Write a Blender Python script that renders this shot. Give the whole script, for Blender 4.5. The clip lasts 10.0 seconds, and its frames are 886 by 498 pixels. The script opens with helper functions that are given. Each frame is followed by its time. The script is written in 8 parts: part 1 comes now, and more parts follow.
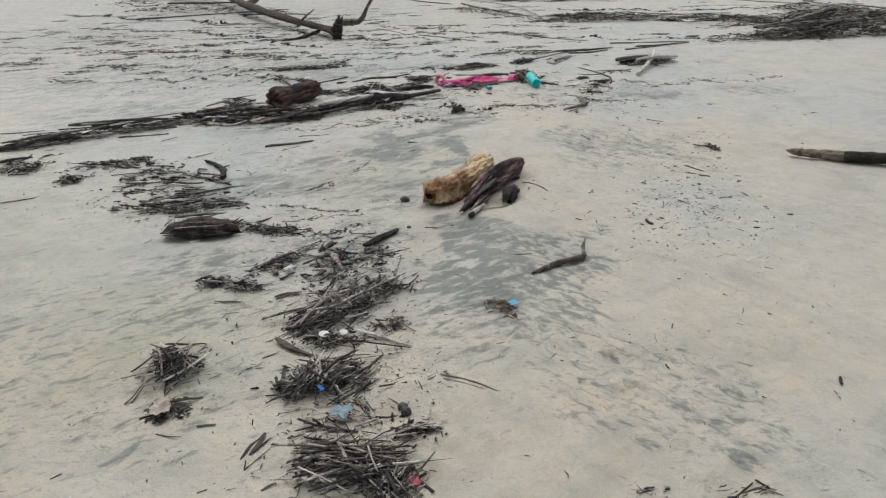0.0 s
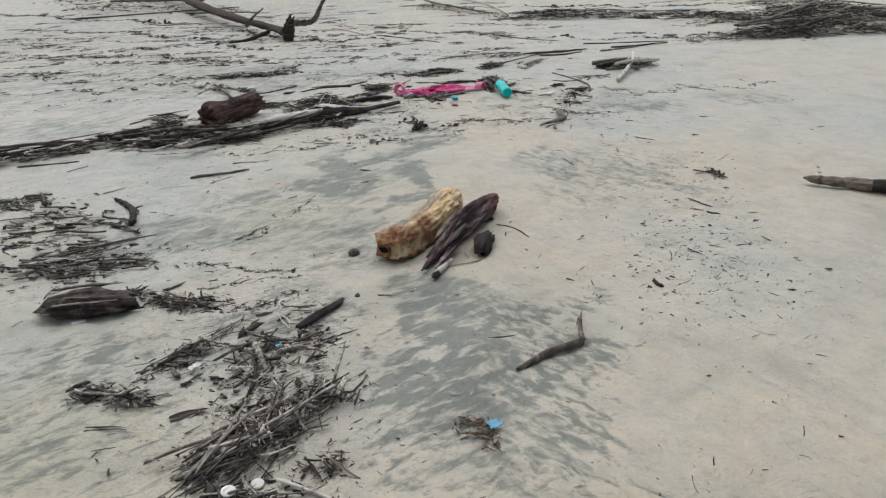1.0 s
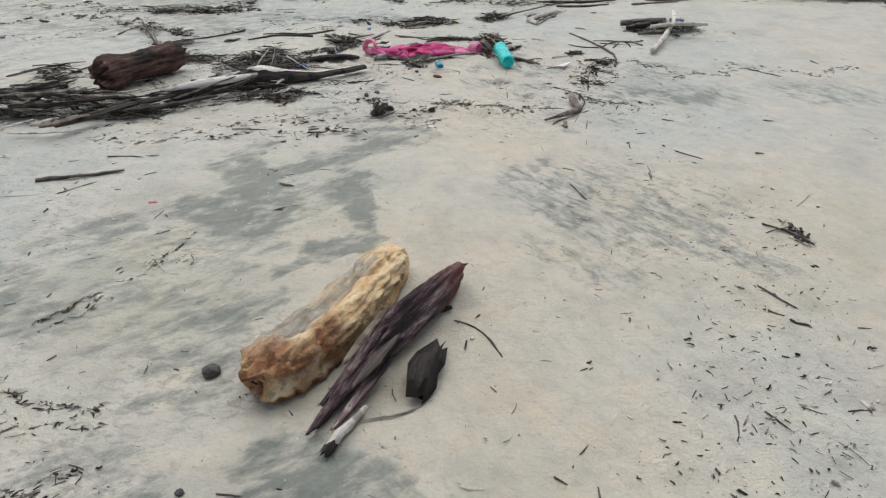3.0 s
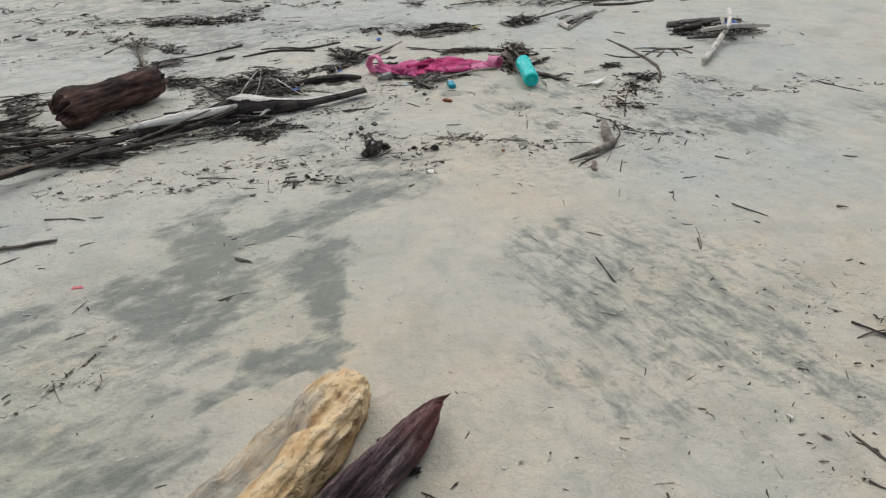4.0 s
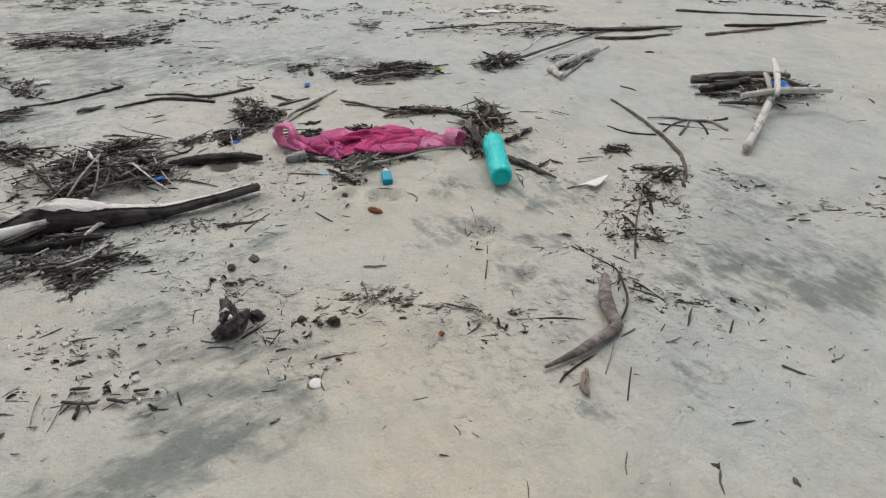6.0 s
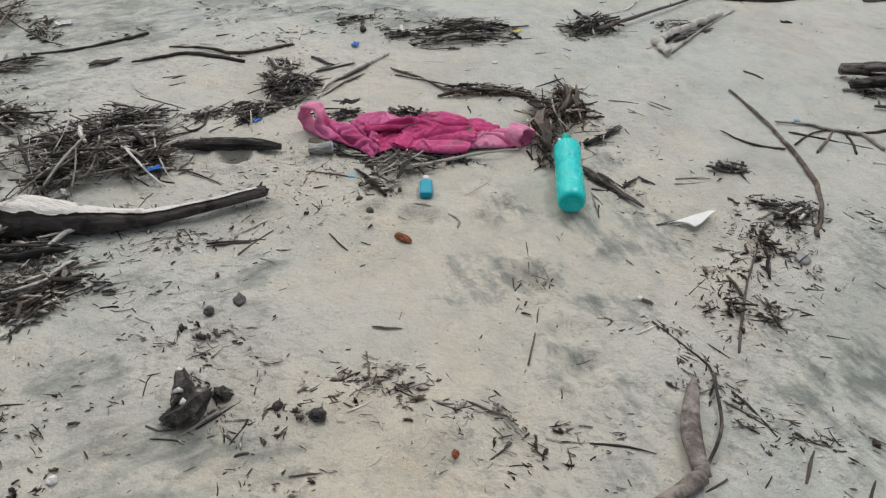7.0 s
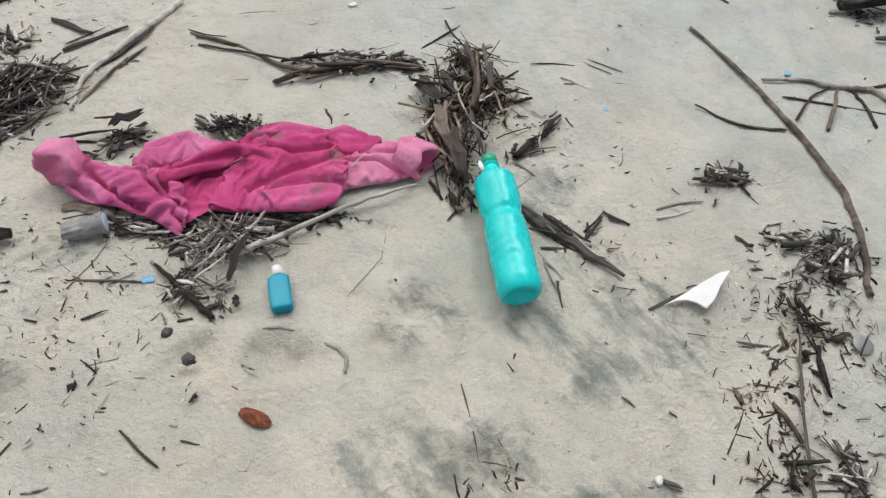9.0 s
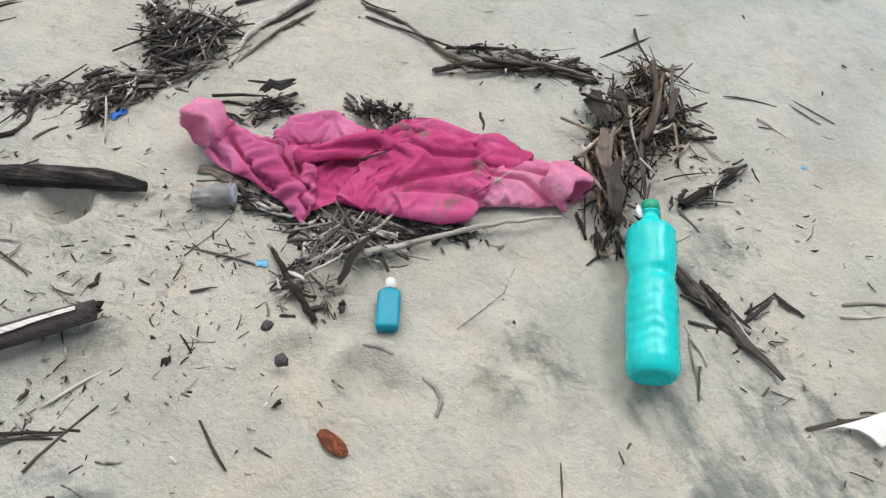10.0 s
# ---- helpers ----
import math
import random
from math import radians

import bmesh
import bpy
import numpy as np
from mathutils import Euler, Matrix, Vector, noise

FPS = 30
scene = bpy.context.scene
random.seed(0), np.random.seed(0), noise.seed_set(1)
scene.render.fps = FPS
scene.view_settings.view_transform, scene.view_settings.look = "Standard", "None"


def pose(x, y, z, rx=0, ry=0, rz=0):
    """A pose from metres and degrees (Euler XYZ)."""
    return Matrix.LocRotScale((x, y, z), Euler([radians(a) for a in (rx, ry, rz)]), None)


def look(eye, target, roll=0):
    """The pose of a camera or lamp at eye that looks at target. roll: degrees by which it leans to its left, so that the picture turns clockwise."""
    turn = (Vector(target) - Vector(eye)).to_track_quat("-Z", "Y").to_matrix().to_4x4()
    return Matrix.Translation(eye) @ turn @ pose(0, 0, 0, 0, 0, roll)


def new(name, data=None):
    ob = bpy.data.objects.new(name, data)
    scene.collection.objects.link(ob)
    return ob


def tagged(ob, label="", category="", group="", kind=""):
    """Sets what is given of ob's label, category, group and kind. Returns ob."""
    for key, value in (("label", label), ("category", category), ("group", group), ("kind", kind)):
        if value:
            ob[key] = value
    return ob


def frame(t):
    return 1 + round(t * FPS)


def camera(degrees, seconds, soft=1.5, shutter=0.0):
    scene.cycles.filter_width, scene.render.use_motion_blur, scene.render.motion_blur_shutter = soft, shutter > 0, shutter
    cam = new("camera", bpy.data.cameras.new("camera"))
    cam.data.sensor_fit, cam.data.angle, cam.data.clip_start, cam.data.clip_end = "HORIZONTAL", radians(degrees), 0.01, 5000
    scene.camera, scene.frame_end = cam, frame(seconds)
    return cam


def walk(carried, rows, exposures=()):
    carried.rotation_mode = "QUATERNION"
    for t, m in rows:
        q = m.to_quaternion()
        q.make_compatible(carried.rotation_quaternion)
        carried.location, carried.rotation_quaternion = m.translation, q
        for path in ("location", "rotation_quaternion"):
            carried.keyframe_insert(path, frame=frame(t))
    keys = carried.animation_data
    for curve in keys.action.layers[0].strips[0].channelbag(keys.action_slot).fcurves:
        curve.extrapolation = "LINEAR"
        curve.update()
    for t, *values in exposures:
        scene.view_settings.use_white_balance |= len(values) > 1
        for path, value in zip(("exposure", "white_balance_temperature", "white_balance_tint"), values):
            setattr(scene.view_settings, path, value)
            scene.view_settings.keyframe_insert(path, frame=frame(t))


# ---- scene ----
cam = camera(66.5, 10.0, soft=1.3, shutter=0.0)
PATH = [
    (0, (0.666, 1.751, 1.225), (0.541, 4.349, 0.046), -2.5),
    (0.3, (0.681, 1.956, 1.222), (0.767, 4.582, 0.106), 0.4),
    (0.5, (0.647, 2.12, 1.234), (0.88, 4.694, 0.023), 1),
    (0.8, (0.669, 2.333, 1.216), (0.866, 4.893, -0.034), -0.4),
    (1, (0.691, 2.479, 1.214), (0.696, 5.068, 0.009), -2.6),
    (1.2, (0.719, 2.576, 1.206), (0.626, 5.123, -0.08), -2.4),
    (1.5, (0.742, 2.789, 1.201), (0.77, 5.3, -0.158), -0.7),
    (1.8, (0.745, 2.972, 1.188), (0.93, 5.462, -0.197), 0.4),
    (2, (0.758, 3.097, 1.185), (0.955, 5.548, -0.267), 0.1),
    (2.2, (0.813, 3.251, 1.175), (0.985, 5.73, -0.23), -0.2),
    (2.5, (0.872, 3.449, 1.186), (0.913, 5.917, -0.248), 0.8),
    (2.7, (0.899, 3.564, 1.179), (0.9, 6.026, -0.266), 0.9),
    (3.8, (1.037, 4.305, 1.175), (0.928, 6.723, -0.341), -0.5),
    (4, (1.09, 4.409, 1.185), (0.877, 6.821, -0.328), -1.9),
    (4.2, (1.092, 4.527, 1.166), (1.06, 6.97, -0.31), 0.3),
    (4.5, (1.067, 4.748, 1.179), (1.284, 7.176, -0.308), 2.2),
    (4.8, (1.084, 4.911, 1.172), (1.257, 7.312, -0.365), 0.6),
    (5, (1.105, 5.049, 1.151), (1.186, 7.533, -0.253), 0.6),
    (5.2, (1.159, 5.171, 1.152), (1.047, 7.642, -0.274), 0.3),
    (6.3, (1.274, 5.94, 1.221), (1.043, 8.242, -0.453), 0.4),
    (6.5, (1.311, 6.071, 1.228), (0.87, 8.3, -0.501), -0.5),
    (6.8, (1.304, 6.232, 1.181), (0.721, 8.36, -0.631), -1.4),
    (7, (1.264, 6.352, 1.176), (0.787, 8.472, -0.675), 0.5),
    (7.2, (1.249, 6.483, 1.161), (0.858, 8.579, -0.738), 1.5),
    (7.5, (1.194, 6.614, 1.156), (0.919, 8.635, -0.842), 0.6),
    (7.8, (1.158, 6.796, 1.124), (0.905, 8.79, -0.904), 0.7),
    (8, (1.191, 6.906, 1.125), (0.834, 8.932, -0.855), -1),
    (8.2, (1.21, 6.99, 1.095), (0.84, 9.002, -0.897), -1.8),
    (8.5, (1.175, 7.14, 1.088), (1.011, 9.011, -1.062), 2.4),
    (8.8, (1.135, 7.224, 1.044), (1.246, 9.063, -1.139), 3.7),
    (9, (1.087, 7.279, 1.027), (1.209, 9.015, -1.239), 5.2),
    (9.3, (1.068, 7.372, 1.027), (1.016, 9.008, -1.312), 3.5),
    (9.5, (1.104, 7.409, 1.005), (0.936, 9.052, -1.326), 0.8),
    (10, (1.073, 7.447, 0.987), (0.663, 8.999, -1.375), 2.1),
]
walk(cam, [(t, look(eye, target, roll)) for t, eye, target, roll in PATH], exposures=[(0, -0.07, 6390, 11), (1, -0.05, 6390, 11), (1.5, 0.15, 6390, 11), (2.5, 0.14, 6390, 11), (4.5, -0.08, 6440, 10), (6.5, -0.04, 6420, 11), (7, -0.02, 6420, 11), (7.5, -0.01, 6400, 11), (8, 0.2, 6390, 11), (8.5, 0.26, 6380, 11), (9.2, 0.25, 6380, 11), (10, 0.34, 6350, 11)])

# ---- world and sun: a bright overcast sky ----
world = bpy.data.worlds.new("overcast_sky")
scene.world = world
world.use_nodes = True
wn = world.node_tree
sky = wn.nodes.new("ShaderNodeTexSky")
sky.sky_type = "NISHITA"
sky.sun_disc = False
sky.sun_elevation = radians(55)
sky.sun_rotation = radians(-40)
sky.dust_density = 4.0
grey = wn.nodes.new("ShaderNodeHueSaturation")
grey.inputs["Saturation"].default_value = 0.40
wn.links.new(sky.outputs[0], grey.inputs["Color"])
wn.links.new(grey.outputs[0], wn.nodes["Background"].inputs[0])
wn.nodes["Background"].inputs[1].default_value = 0.13

sun = new("sun", bpy.data.lights.new("sun", "SUN"))
sun.data.energy = 1.1
sun.data.angle = radians(28)
sun.data.color = (1.0, 0.985, 0.96)
sun.matrix_world = look((4.0, 11.0, 9.0), (1.0, 6.0, 0.0))


# ---- materials ----
def material(name):
    m = bpy.data.materials.new(name)
    m.use_nodes = True
    return m, m.node_tree, m.node_tree.nodes["Principled BSDF"]


def node(tree, kind, **inputs):
    n = tree.nodes.new("ShaderNode" + kind)
    for k, v in inputs.items():
        n.inputs[k.replace("_", " ")].default_value = v
    return n


def noise_node(tree, vector, scale, detail=4.0, rough=0.55, distortion=0.0, sharp=1.0):
    n = node(tree, "TexNoise", Scale=scale, Detail=detail, Roughness=rough, Distortion=distortion)
    if vector:
        tree.links.new(vector, n.inputs["Vector"])
    if sharp == 1.0:
        return n.outputs["Fac"]
    return calc(tree, "ADD", calc(tree, "MULTIPLY", calc(tree, "SUBTRACT", n.outputs["Fac"], 0.5), sharp), 0.5, True)


def ramp(tree, fac, stops):
    n = tree.nodes.new("ShaderNodeValToRGB")
    tint = [(*c, 1.0) for _, c in stops]
    row = n.color_ramp.elements
    row[0].position, row[0].color = stops[0][0], tint[0]
    row[-1].position, row[-1].color = stops[-1][0], tint[-1]
    for (p, _), c in list(zip(stops, tint))[1:-1]:
        row.new(p).color = c
    tree.links.new(fac, n.inputs["Fac"])
    return n.outputs["Color"]


def mix(tree, fac, a, b, blend="MIX"):
    n = tree.nodes.new("ShaderNodeMix")
    n.data_type, n.blend_type = "RGBA", blend
    for socket, v in ((n.inputs[0], fac), (n.inputs[6], a), (n.inputs[7], b)):
        if isinstance(v, (int, float)):
            socket.default_value = v
        elif isinstance(v, tuple):
            socket.default_value = (*v, 1.0)
        else:
            tree.links.new(v, socket)
    return n.outputs[2]


def calc(tree, op, a, b=0.0, clamp=False):
    n = tree.nodes.new("ShaderNodeMath")
    n.operation, n.use_clamp = op, clamp
    for socket, v in zip(n.inputs, (a, b)):
        if isinstance(v, (int, float)):
            socket.default_value = v
        else:
            tree.links.new(v, socket)
    return n.outputs[0]


def bump(tree, bsdf, height, strength, distance):
    n = node(tree, "Bump", Strength=strength, Distance=distance)
    tree.links.new(height, n.inputs["Height"])
    tree.links.new(n.outputs[0], bsdf.inputs["Normal"])


def coords(tree, scale=(1, 1, 1)):
    c = tree.nodes.new("ShaderNodeTexCoord")
    m = tree.nodes.new("ShaderNodeMapping")
    m.inputs["Scale"].default_value = scale
    tree.links.new(c.outputs["Object"], m.inputs["Vector"])
    return m.outputs[0]


def attribute(tree, name):
    n = tree.nodes.new("ShaderNodeAttribute")
    n.attribute_name = name
    return n.outputs["Fac"]


def random_of(tree, island):
    """A tone for each piece: kept with the mesh where pieces are joined, else drawn by object."""
    return attribute(tree, "tone") if island else tree.nodes.new("ShaderNodeObjectInfo").outputs["Random"]


def sand_material():
    """Damp beach sand: pale grey and tan, with dark mineral sand laid down in streaks."""
    m, t, b = material("sand")
    v = coords(t)
    broad = noise_node(t, v, 0.55, 4, 0.55, 0.5, 1.8)
    fine = noise_node(t, v, 38, 4, 0.65)
    grain = noise_node(t, v, 420, 2, 0.7)
    warm = calc(t, "ADD", attribute(t, "warm_sand"), calc(t, "MULTIPLY", calc(t, "SUBTRACT", broad, 0.5), 1.1), True)
    dry = ramp(t, warm, [(0.0, (0.412, 0.432, 0.388)), (0.4, (0.458, 0.444, 0.374)), (1.0, (0.490, 0.443, 0.336))])
    cloud = noise_node(t, v, 3.2, 5, 0.6, 0.5, 2.0)
    dry = mix(t, 0.95, dry, ramp(t, cloud, [(0.1, (0.775, 0.785, 0.77)), (0.5, (1, 1, 1)), (0.95, (1.10, 1.08, 1.05))]), "MULTIPLY")
    mottle = noise_node(t, v, 15, 6, 0.68, 0.4, 2.0)
    dry = mix(t, 0.8, dry, ramp(t, mottle, [(0.0, (0.72, 0.73, 0.72)), (0.42, (1, 1, 1)), (1.0, (1.12, 1.11, 1.10))]), "MULTIPLY")
    # dark grains gathered in small smears
    speck = noise_node(t, coords(t, (26, 44, 1)), 1.0, 5, 0.7, 0.3, 2.0)
    gather = noise_node(t, v, 1.6, 4, 0.6, 0.3, 2.0)
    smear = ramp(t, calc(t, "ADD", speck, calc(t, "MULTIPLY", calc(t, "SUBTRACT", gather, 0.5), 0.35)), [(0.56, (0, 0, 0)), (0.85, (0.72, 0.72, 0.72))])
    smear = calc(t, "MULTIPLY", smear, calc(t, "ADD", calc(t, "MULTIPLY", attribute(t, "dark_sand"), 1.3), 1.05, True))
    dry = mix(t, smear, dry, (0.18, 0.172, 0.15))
    hue = noise_node(t, v, 5.5, 5, 0.65, 0.6, 2.2)
    dry = mix(t, 0.85, dry, ramp(t, hue, [(0.1, (0.95, 0.98, 0.945)), (0.5, (1, 1, 1)), (0.9, (1.06, 1.0, 0.91))]), "MULTIPLY")
    # pits darker, crests lighter: cavity shade put into the colour
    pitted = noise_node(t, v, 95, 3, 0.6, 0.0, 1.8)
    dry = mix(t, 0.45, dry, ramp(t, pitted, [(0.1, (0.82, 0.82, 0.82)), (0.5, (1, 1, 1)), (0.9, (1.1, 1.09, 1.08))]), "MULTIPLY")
    dry = mix(t, 0.13, dry, ramp(t, grain, [(0.3, (0.4, 0.4, 0.4)), (0.5, (1.0, 1.0, 1.0)), (0.7, (1.7, 1.7, 1.7))]), "MULTIPLY")

    def streaked(turn, scale, detail):
        turned = t.nodes.new("ShaderNodeMapping")
        turned.inputs["Rotation"].default_value = (0, 0, radians(turn))
        t.links.new(v, turned.inputs["Vector"])
        stretched = t.nodes.new("ShaderNodeMapping")
        stretched.inputs["Scale"].default_value = scale
        t.links.new(turned.outputs[0], stretched.inputs["Vector"])
        return noise_node(t, stretched.outputs[0], 1.0, detail, 0.62, 0.5, 2.0)

    where = t.nodes.new("ShaderNodeSeparateXYZ")
    t.links.new(v, where.inputs[0])
    side = calc(t, "MULTIPLY", calc(t, "SUBTRACT", where.outputs["X"], 0.72), 4.0, True)
    streak = mix(t, side, streaked(-40, (4.0, 12, 1), 5), streaked(52, (6.5, 19, 1), 6))
    lanes = streaked(6, (0.8, 6.0, 1), 6)
    blotch = noise_node(t, v, 11, 7, 0.7, 0.4, 2.0)
    damp = attribute(t, "dark_sand")
    fringe = mix(t, side, streaked(-34, (10, 26, 1), 4), streaked(48, (17, 42, 1), 5))
    n = calc(t, "ADD", calc(t, "MULTIPLY", streak, 0.34), calc(t, "MULTIPLY", blotch, 0.26))
    n = calc(t, "ADD", n, calc(t, "MULTIPLY", mix(t, side, lanes, blotch), 0.12))
    n = calc(t, "ADD", n, calc(t, "MULTIPLY", fringe, 0.30))
    # trodden into small prints in front of the logs
    prints = mix(t, side, streaked(-32, (10, 24, 1), 5), streaked(42, (13, 27, 1), 5))
    trodden = calc(t, "MULTIPLY", calc(t, "SUBTRACT", 5.0, where.outputs["Y"]), 2.0, True)
    n = mix(t, trodden, n, calc(t, "SUBTRACT", calc(t, "ADD", calc(t, "MULTIPLY", prints, 0.95), calc(t, "MULTIPLY", n, 0.45)), 0.17))
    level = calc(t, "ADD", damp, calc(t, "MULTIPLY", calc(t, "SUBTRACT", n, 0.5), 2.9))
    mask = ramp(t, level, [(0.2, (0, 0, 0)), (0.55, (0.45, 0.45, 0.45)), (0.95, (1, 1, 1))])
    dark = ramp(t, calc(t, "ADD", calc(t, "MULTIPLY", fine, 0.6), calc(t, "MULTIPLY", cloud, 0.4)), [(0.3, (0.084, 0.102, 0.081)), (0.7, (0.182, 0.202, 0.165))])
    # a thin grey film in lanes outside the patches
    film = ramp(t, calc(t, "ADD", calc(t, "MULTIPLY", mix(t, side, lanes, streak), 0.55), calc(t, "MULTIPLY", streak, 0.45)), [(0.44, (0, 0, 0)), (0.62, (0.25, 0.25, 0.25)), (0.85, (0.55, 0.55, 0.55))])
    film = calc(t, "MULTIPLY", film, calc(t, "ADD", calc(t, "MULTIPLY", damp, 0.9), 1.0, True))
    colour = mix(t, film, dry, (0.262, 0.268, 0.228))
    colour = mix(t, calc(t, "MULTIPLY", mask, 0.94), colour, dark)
    wet = attribute(t, "wet_sheen")
    colour = mix(t, wet, colour, mix(t, 1.0, colour, (0.72, 0.76, 0.62), "MULTIPLY"))
    t.links.new(colour, b.inputs["Base Color"])
    t.links.new(calc(t, "SUBTRACT", 0.56, calc(t, "MULTIPLY", wet, 0.18)), b.inputs["Roughness"])
    b.inputs["Specular IOR Level"].default_value = 1.0
    h = calc(t, "ADD", calc(t, "MULTIPLY", fine, 0.28), calc(t, "MULTIPLY", grain, 0.14))
    h = calc(t, "ADD", h, calc(t, "MULTIPLY", blotch, 0.5))
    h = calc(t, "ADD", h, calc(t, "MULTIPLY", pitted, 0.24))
    bump(t, b, h, 0.85, 0.0125)
    return m


def wood_material(name, stops, island=False, grain=(3, 45, 45), rough=0.75, spread=0.42, depth=0.006):
    """Weathered wood. Tone differs from piece to piece; streaks run along each piece's own length."""
    m, t, b = material(name)
    v = coords(t, (35, 35, 35) if island else grain)
    streak = noise_node(t, v, 1.0, 5, 0.65, 0.3, 2.4)
    tone = random_of(t, island)
    lines = calc(t, "MULTIPLY", calc(t, "SUBTRACT", streak, 0.5), 1.7)
    fac = calc(t, "ADD", tone, calc(t, "MULTIPLY", lines, spread), True)
    colour = ramp(t, fac, stops)
    stain = noise_node(t, coords(t, (14, 14, 14)), 1.0, 4, 0.6, 0.0, 1.8)
    colour = mix(t, ramp(t, stain, [(0.56, (0, 0, 0)), (0.72, (0.75, 0.75, 0.75))]), colour, mix(t, 1.0, colour, (0.3, 0.28, 0.27), "MULTIPLY"))
    t.links.new(colour, b.inputs["Base Color"])
    b.inputs["Roughness"].default_value = rough
    b.inputs["Specular IOR Level"].default_value = 0.28
    bump(t, b, streak, 0.9, depth)
    return m


def plain_material(name, colour, rough=0.5, vary=0.25, scale=60, metal=0.0):
    m, t, b = material(name)
    n = noise_node(t, coords(t), scale, 5, 0.6)
    c = mix(t, n, tuple(k * (1 - vary) for k in colour), tuple(min(1, k * (1 + vary)) for k in colour))
    t.links.new(c, b.inputs["Base Color"])
    b.inputs["Roughness"].default_value = rough
    b.inputs["Metallic"].default_value = metal
    bump(t, b, n, 0.25, 0.002)
    return m


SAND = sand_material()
DARK = (0.028, 0.023, 0.020)
BROWN = (0.075, 0.052, 0.038)
TWIGS = wood_material("wet_twigs", [(0.0, (0.033, 0.029, 0.026)), (0.45, (0.068, 0.058, 0.050)), (0.62, (0.13, 0.11, 0.092)), (0.74, (0.22, 0.195, 0.165)), (0.84, (0.46, 0.425, 0.365)), (1.0, (0.68, 0.64, 0.57))], island=True, spread=0.25)
BROWN_TWIGS = wood_material("brown_twigs", [(0.0, (0.018, 0.014, 0.012)), (0.4, (0.05, 0.035, 0.026)), (0.6, (0.12, 0.080, 0.053)), (0.76, (0.25, 0.18, 0.12)), (0.88, (0.46, 0.38, 0.28)), (1.0, (0.64, 0.58, 0.49))], island=True, spread=0.25)
CRUMBS = wood_material("bark_crumbs", [(0.0, DARK), (0.4, BROWN), (0.7, (0.16, 0.13, 0.105)), (0.85, (0.36, 0.32, 0.27)), (1.0, (0.6, 0.56, 0.5))], island=True)
WOOD = {
    "k": wood_material("black_wet_wood", [(0.0, (0.014, 0.0125, 0.0115)), (0.6, (0.034, 0.029, 0.026)), (1.0, (0.075, 0.064, 0.057))]),
    "d": wood_material("dark_wet_wood", [(0.0, (0.029, 0.024, 0.021)), (0.55, (0.064, 0.053, 0.045)), (1.0, (0.125, 0.104, 0.09))]),
    "m": wood_material("brown_driftwood", [(0.0, (0.03, 0.022, 0.017)), (0.5, (0.10, 0.074, 0.056)), (1.0, (0.25, 0.205, 0.165))]),
    "g": wood_material("grey_driftwood", [(0.0, (0.1, 0.085, 0.072)), (0.5, (0.21, 0.185, 0.16)), (1.0, (0.34, 0.31, 0.275))]),
    "p": wood_material("bleached_driftwood", [(0.0, (0.36, 0.325, 0.27)), (0.4, (0.53, 0.49, 0.425)), (1.0, (0.74, 0.71, 0.64))]),
}
WORN = wood_material("worn_brown_wood", [(0.0, (0.05, 0.04, 0.034)), (0.5, (0.12, 0.098, 0.082)), (1.0, (0.30, 0.265, 0.23))], grain=(26, 26, 26), spread=0.6)
FURROWED = wood_material("furrowed_grey_wood", [(0.0, (0.012, 0.011, 0.010)), (0.4, (0.055, 0.047, 0.040)), (0.7, (0.13, 0.115, 0.10)), (1.0, (0.26, 0.235, 0.205))], grain=(5, 70, 70), spread=0.8, depth=0.010)


# ---- mesh helpers ----
def ground_z(x, y):
    """Height of the sand: low swells and small dents."""
    z = 0.010 * noise.noise((x * 0.7, y * 0.7, 3.1)) + 0.004 * noise.noise((x * 3.1, y * 3.1, 7.7))
    return z


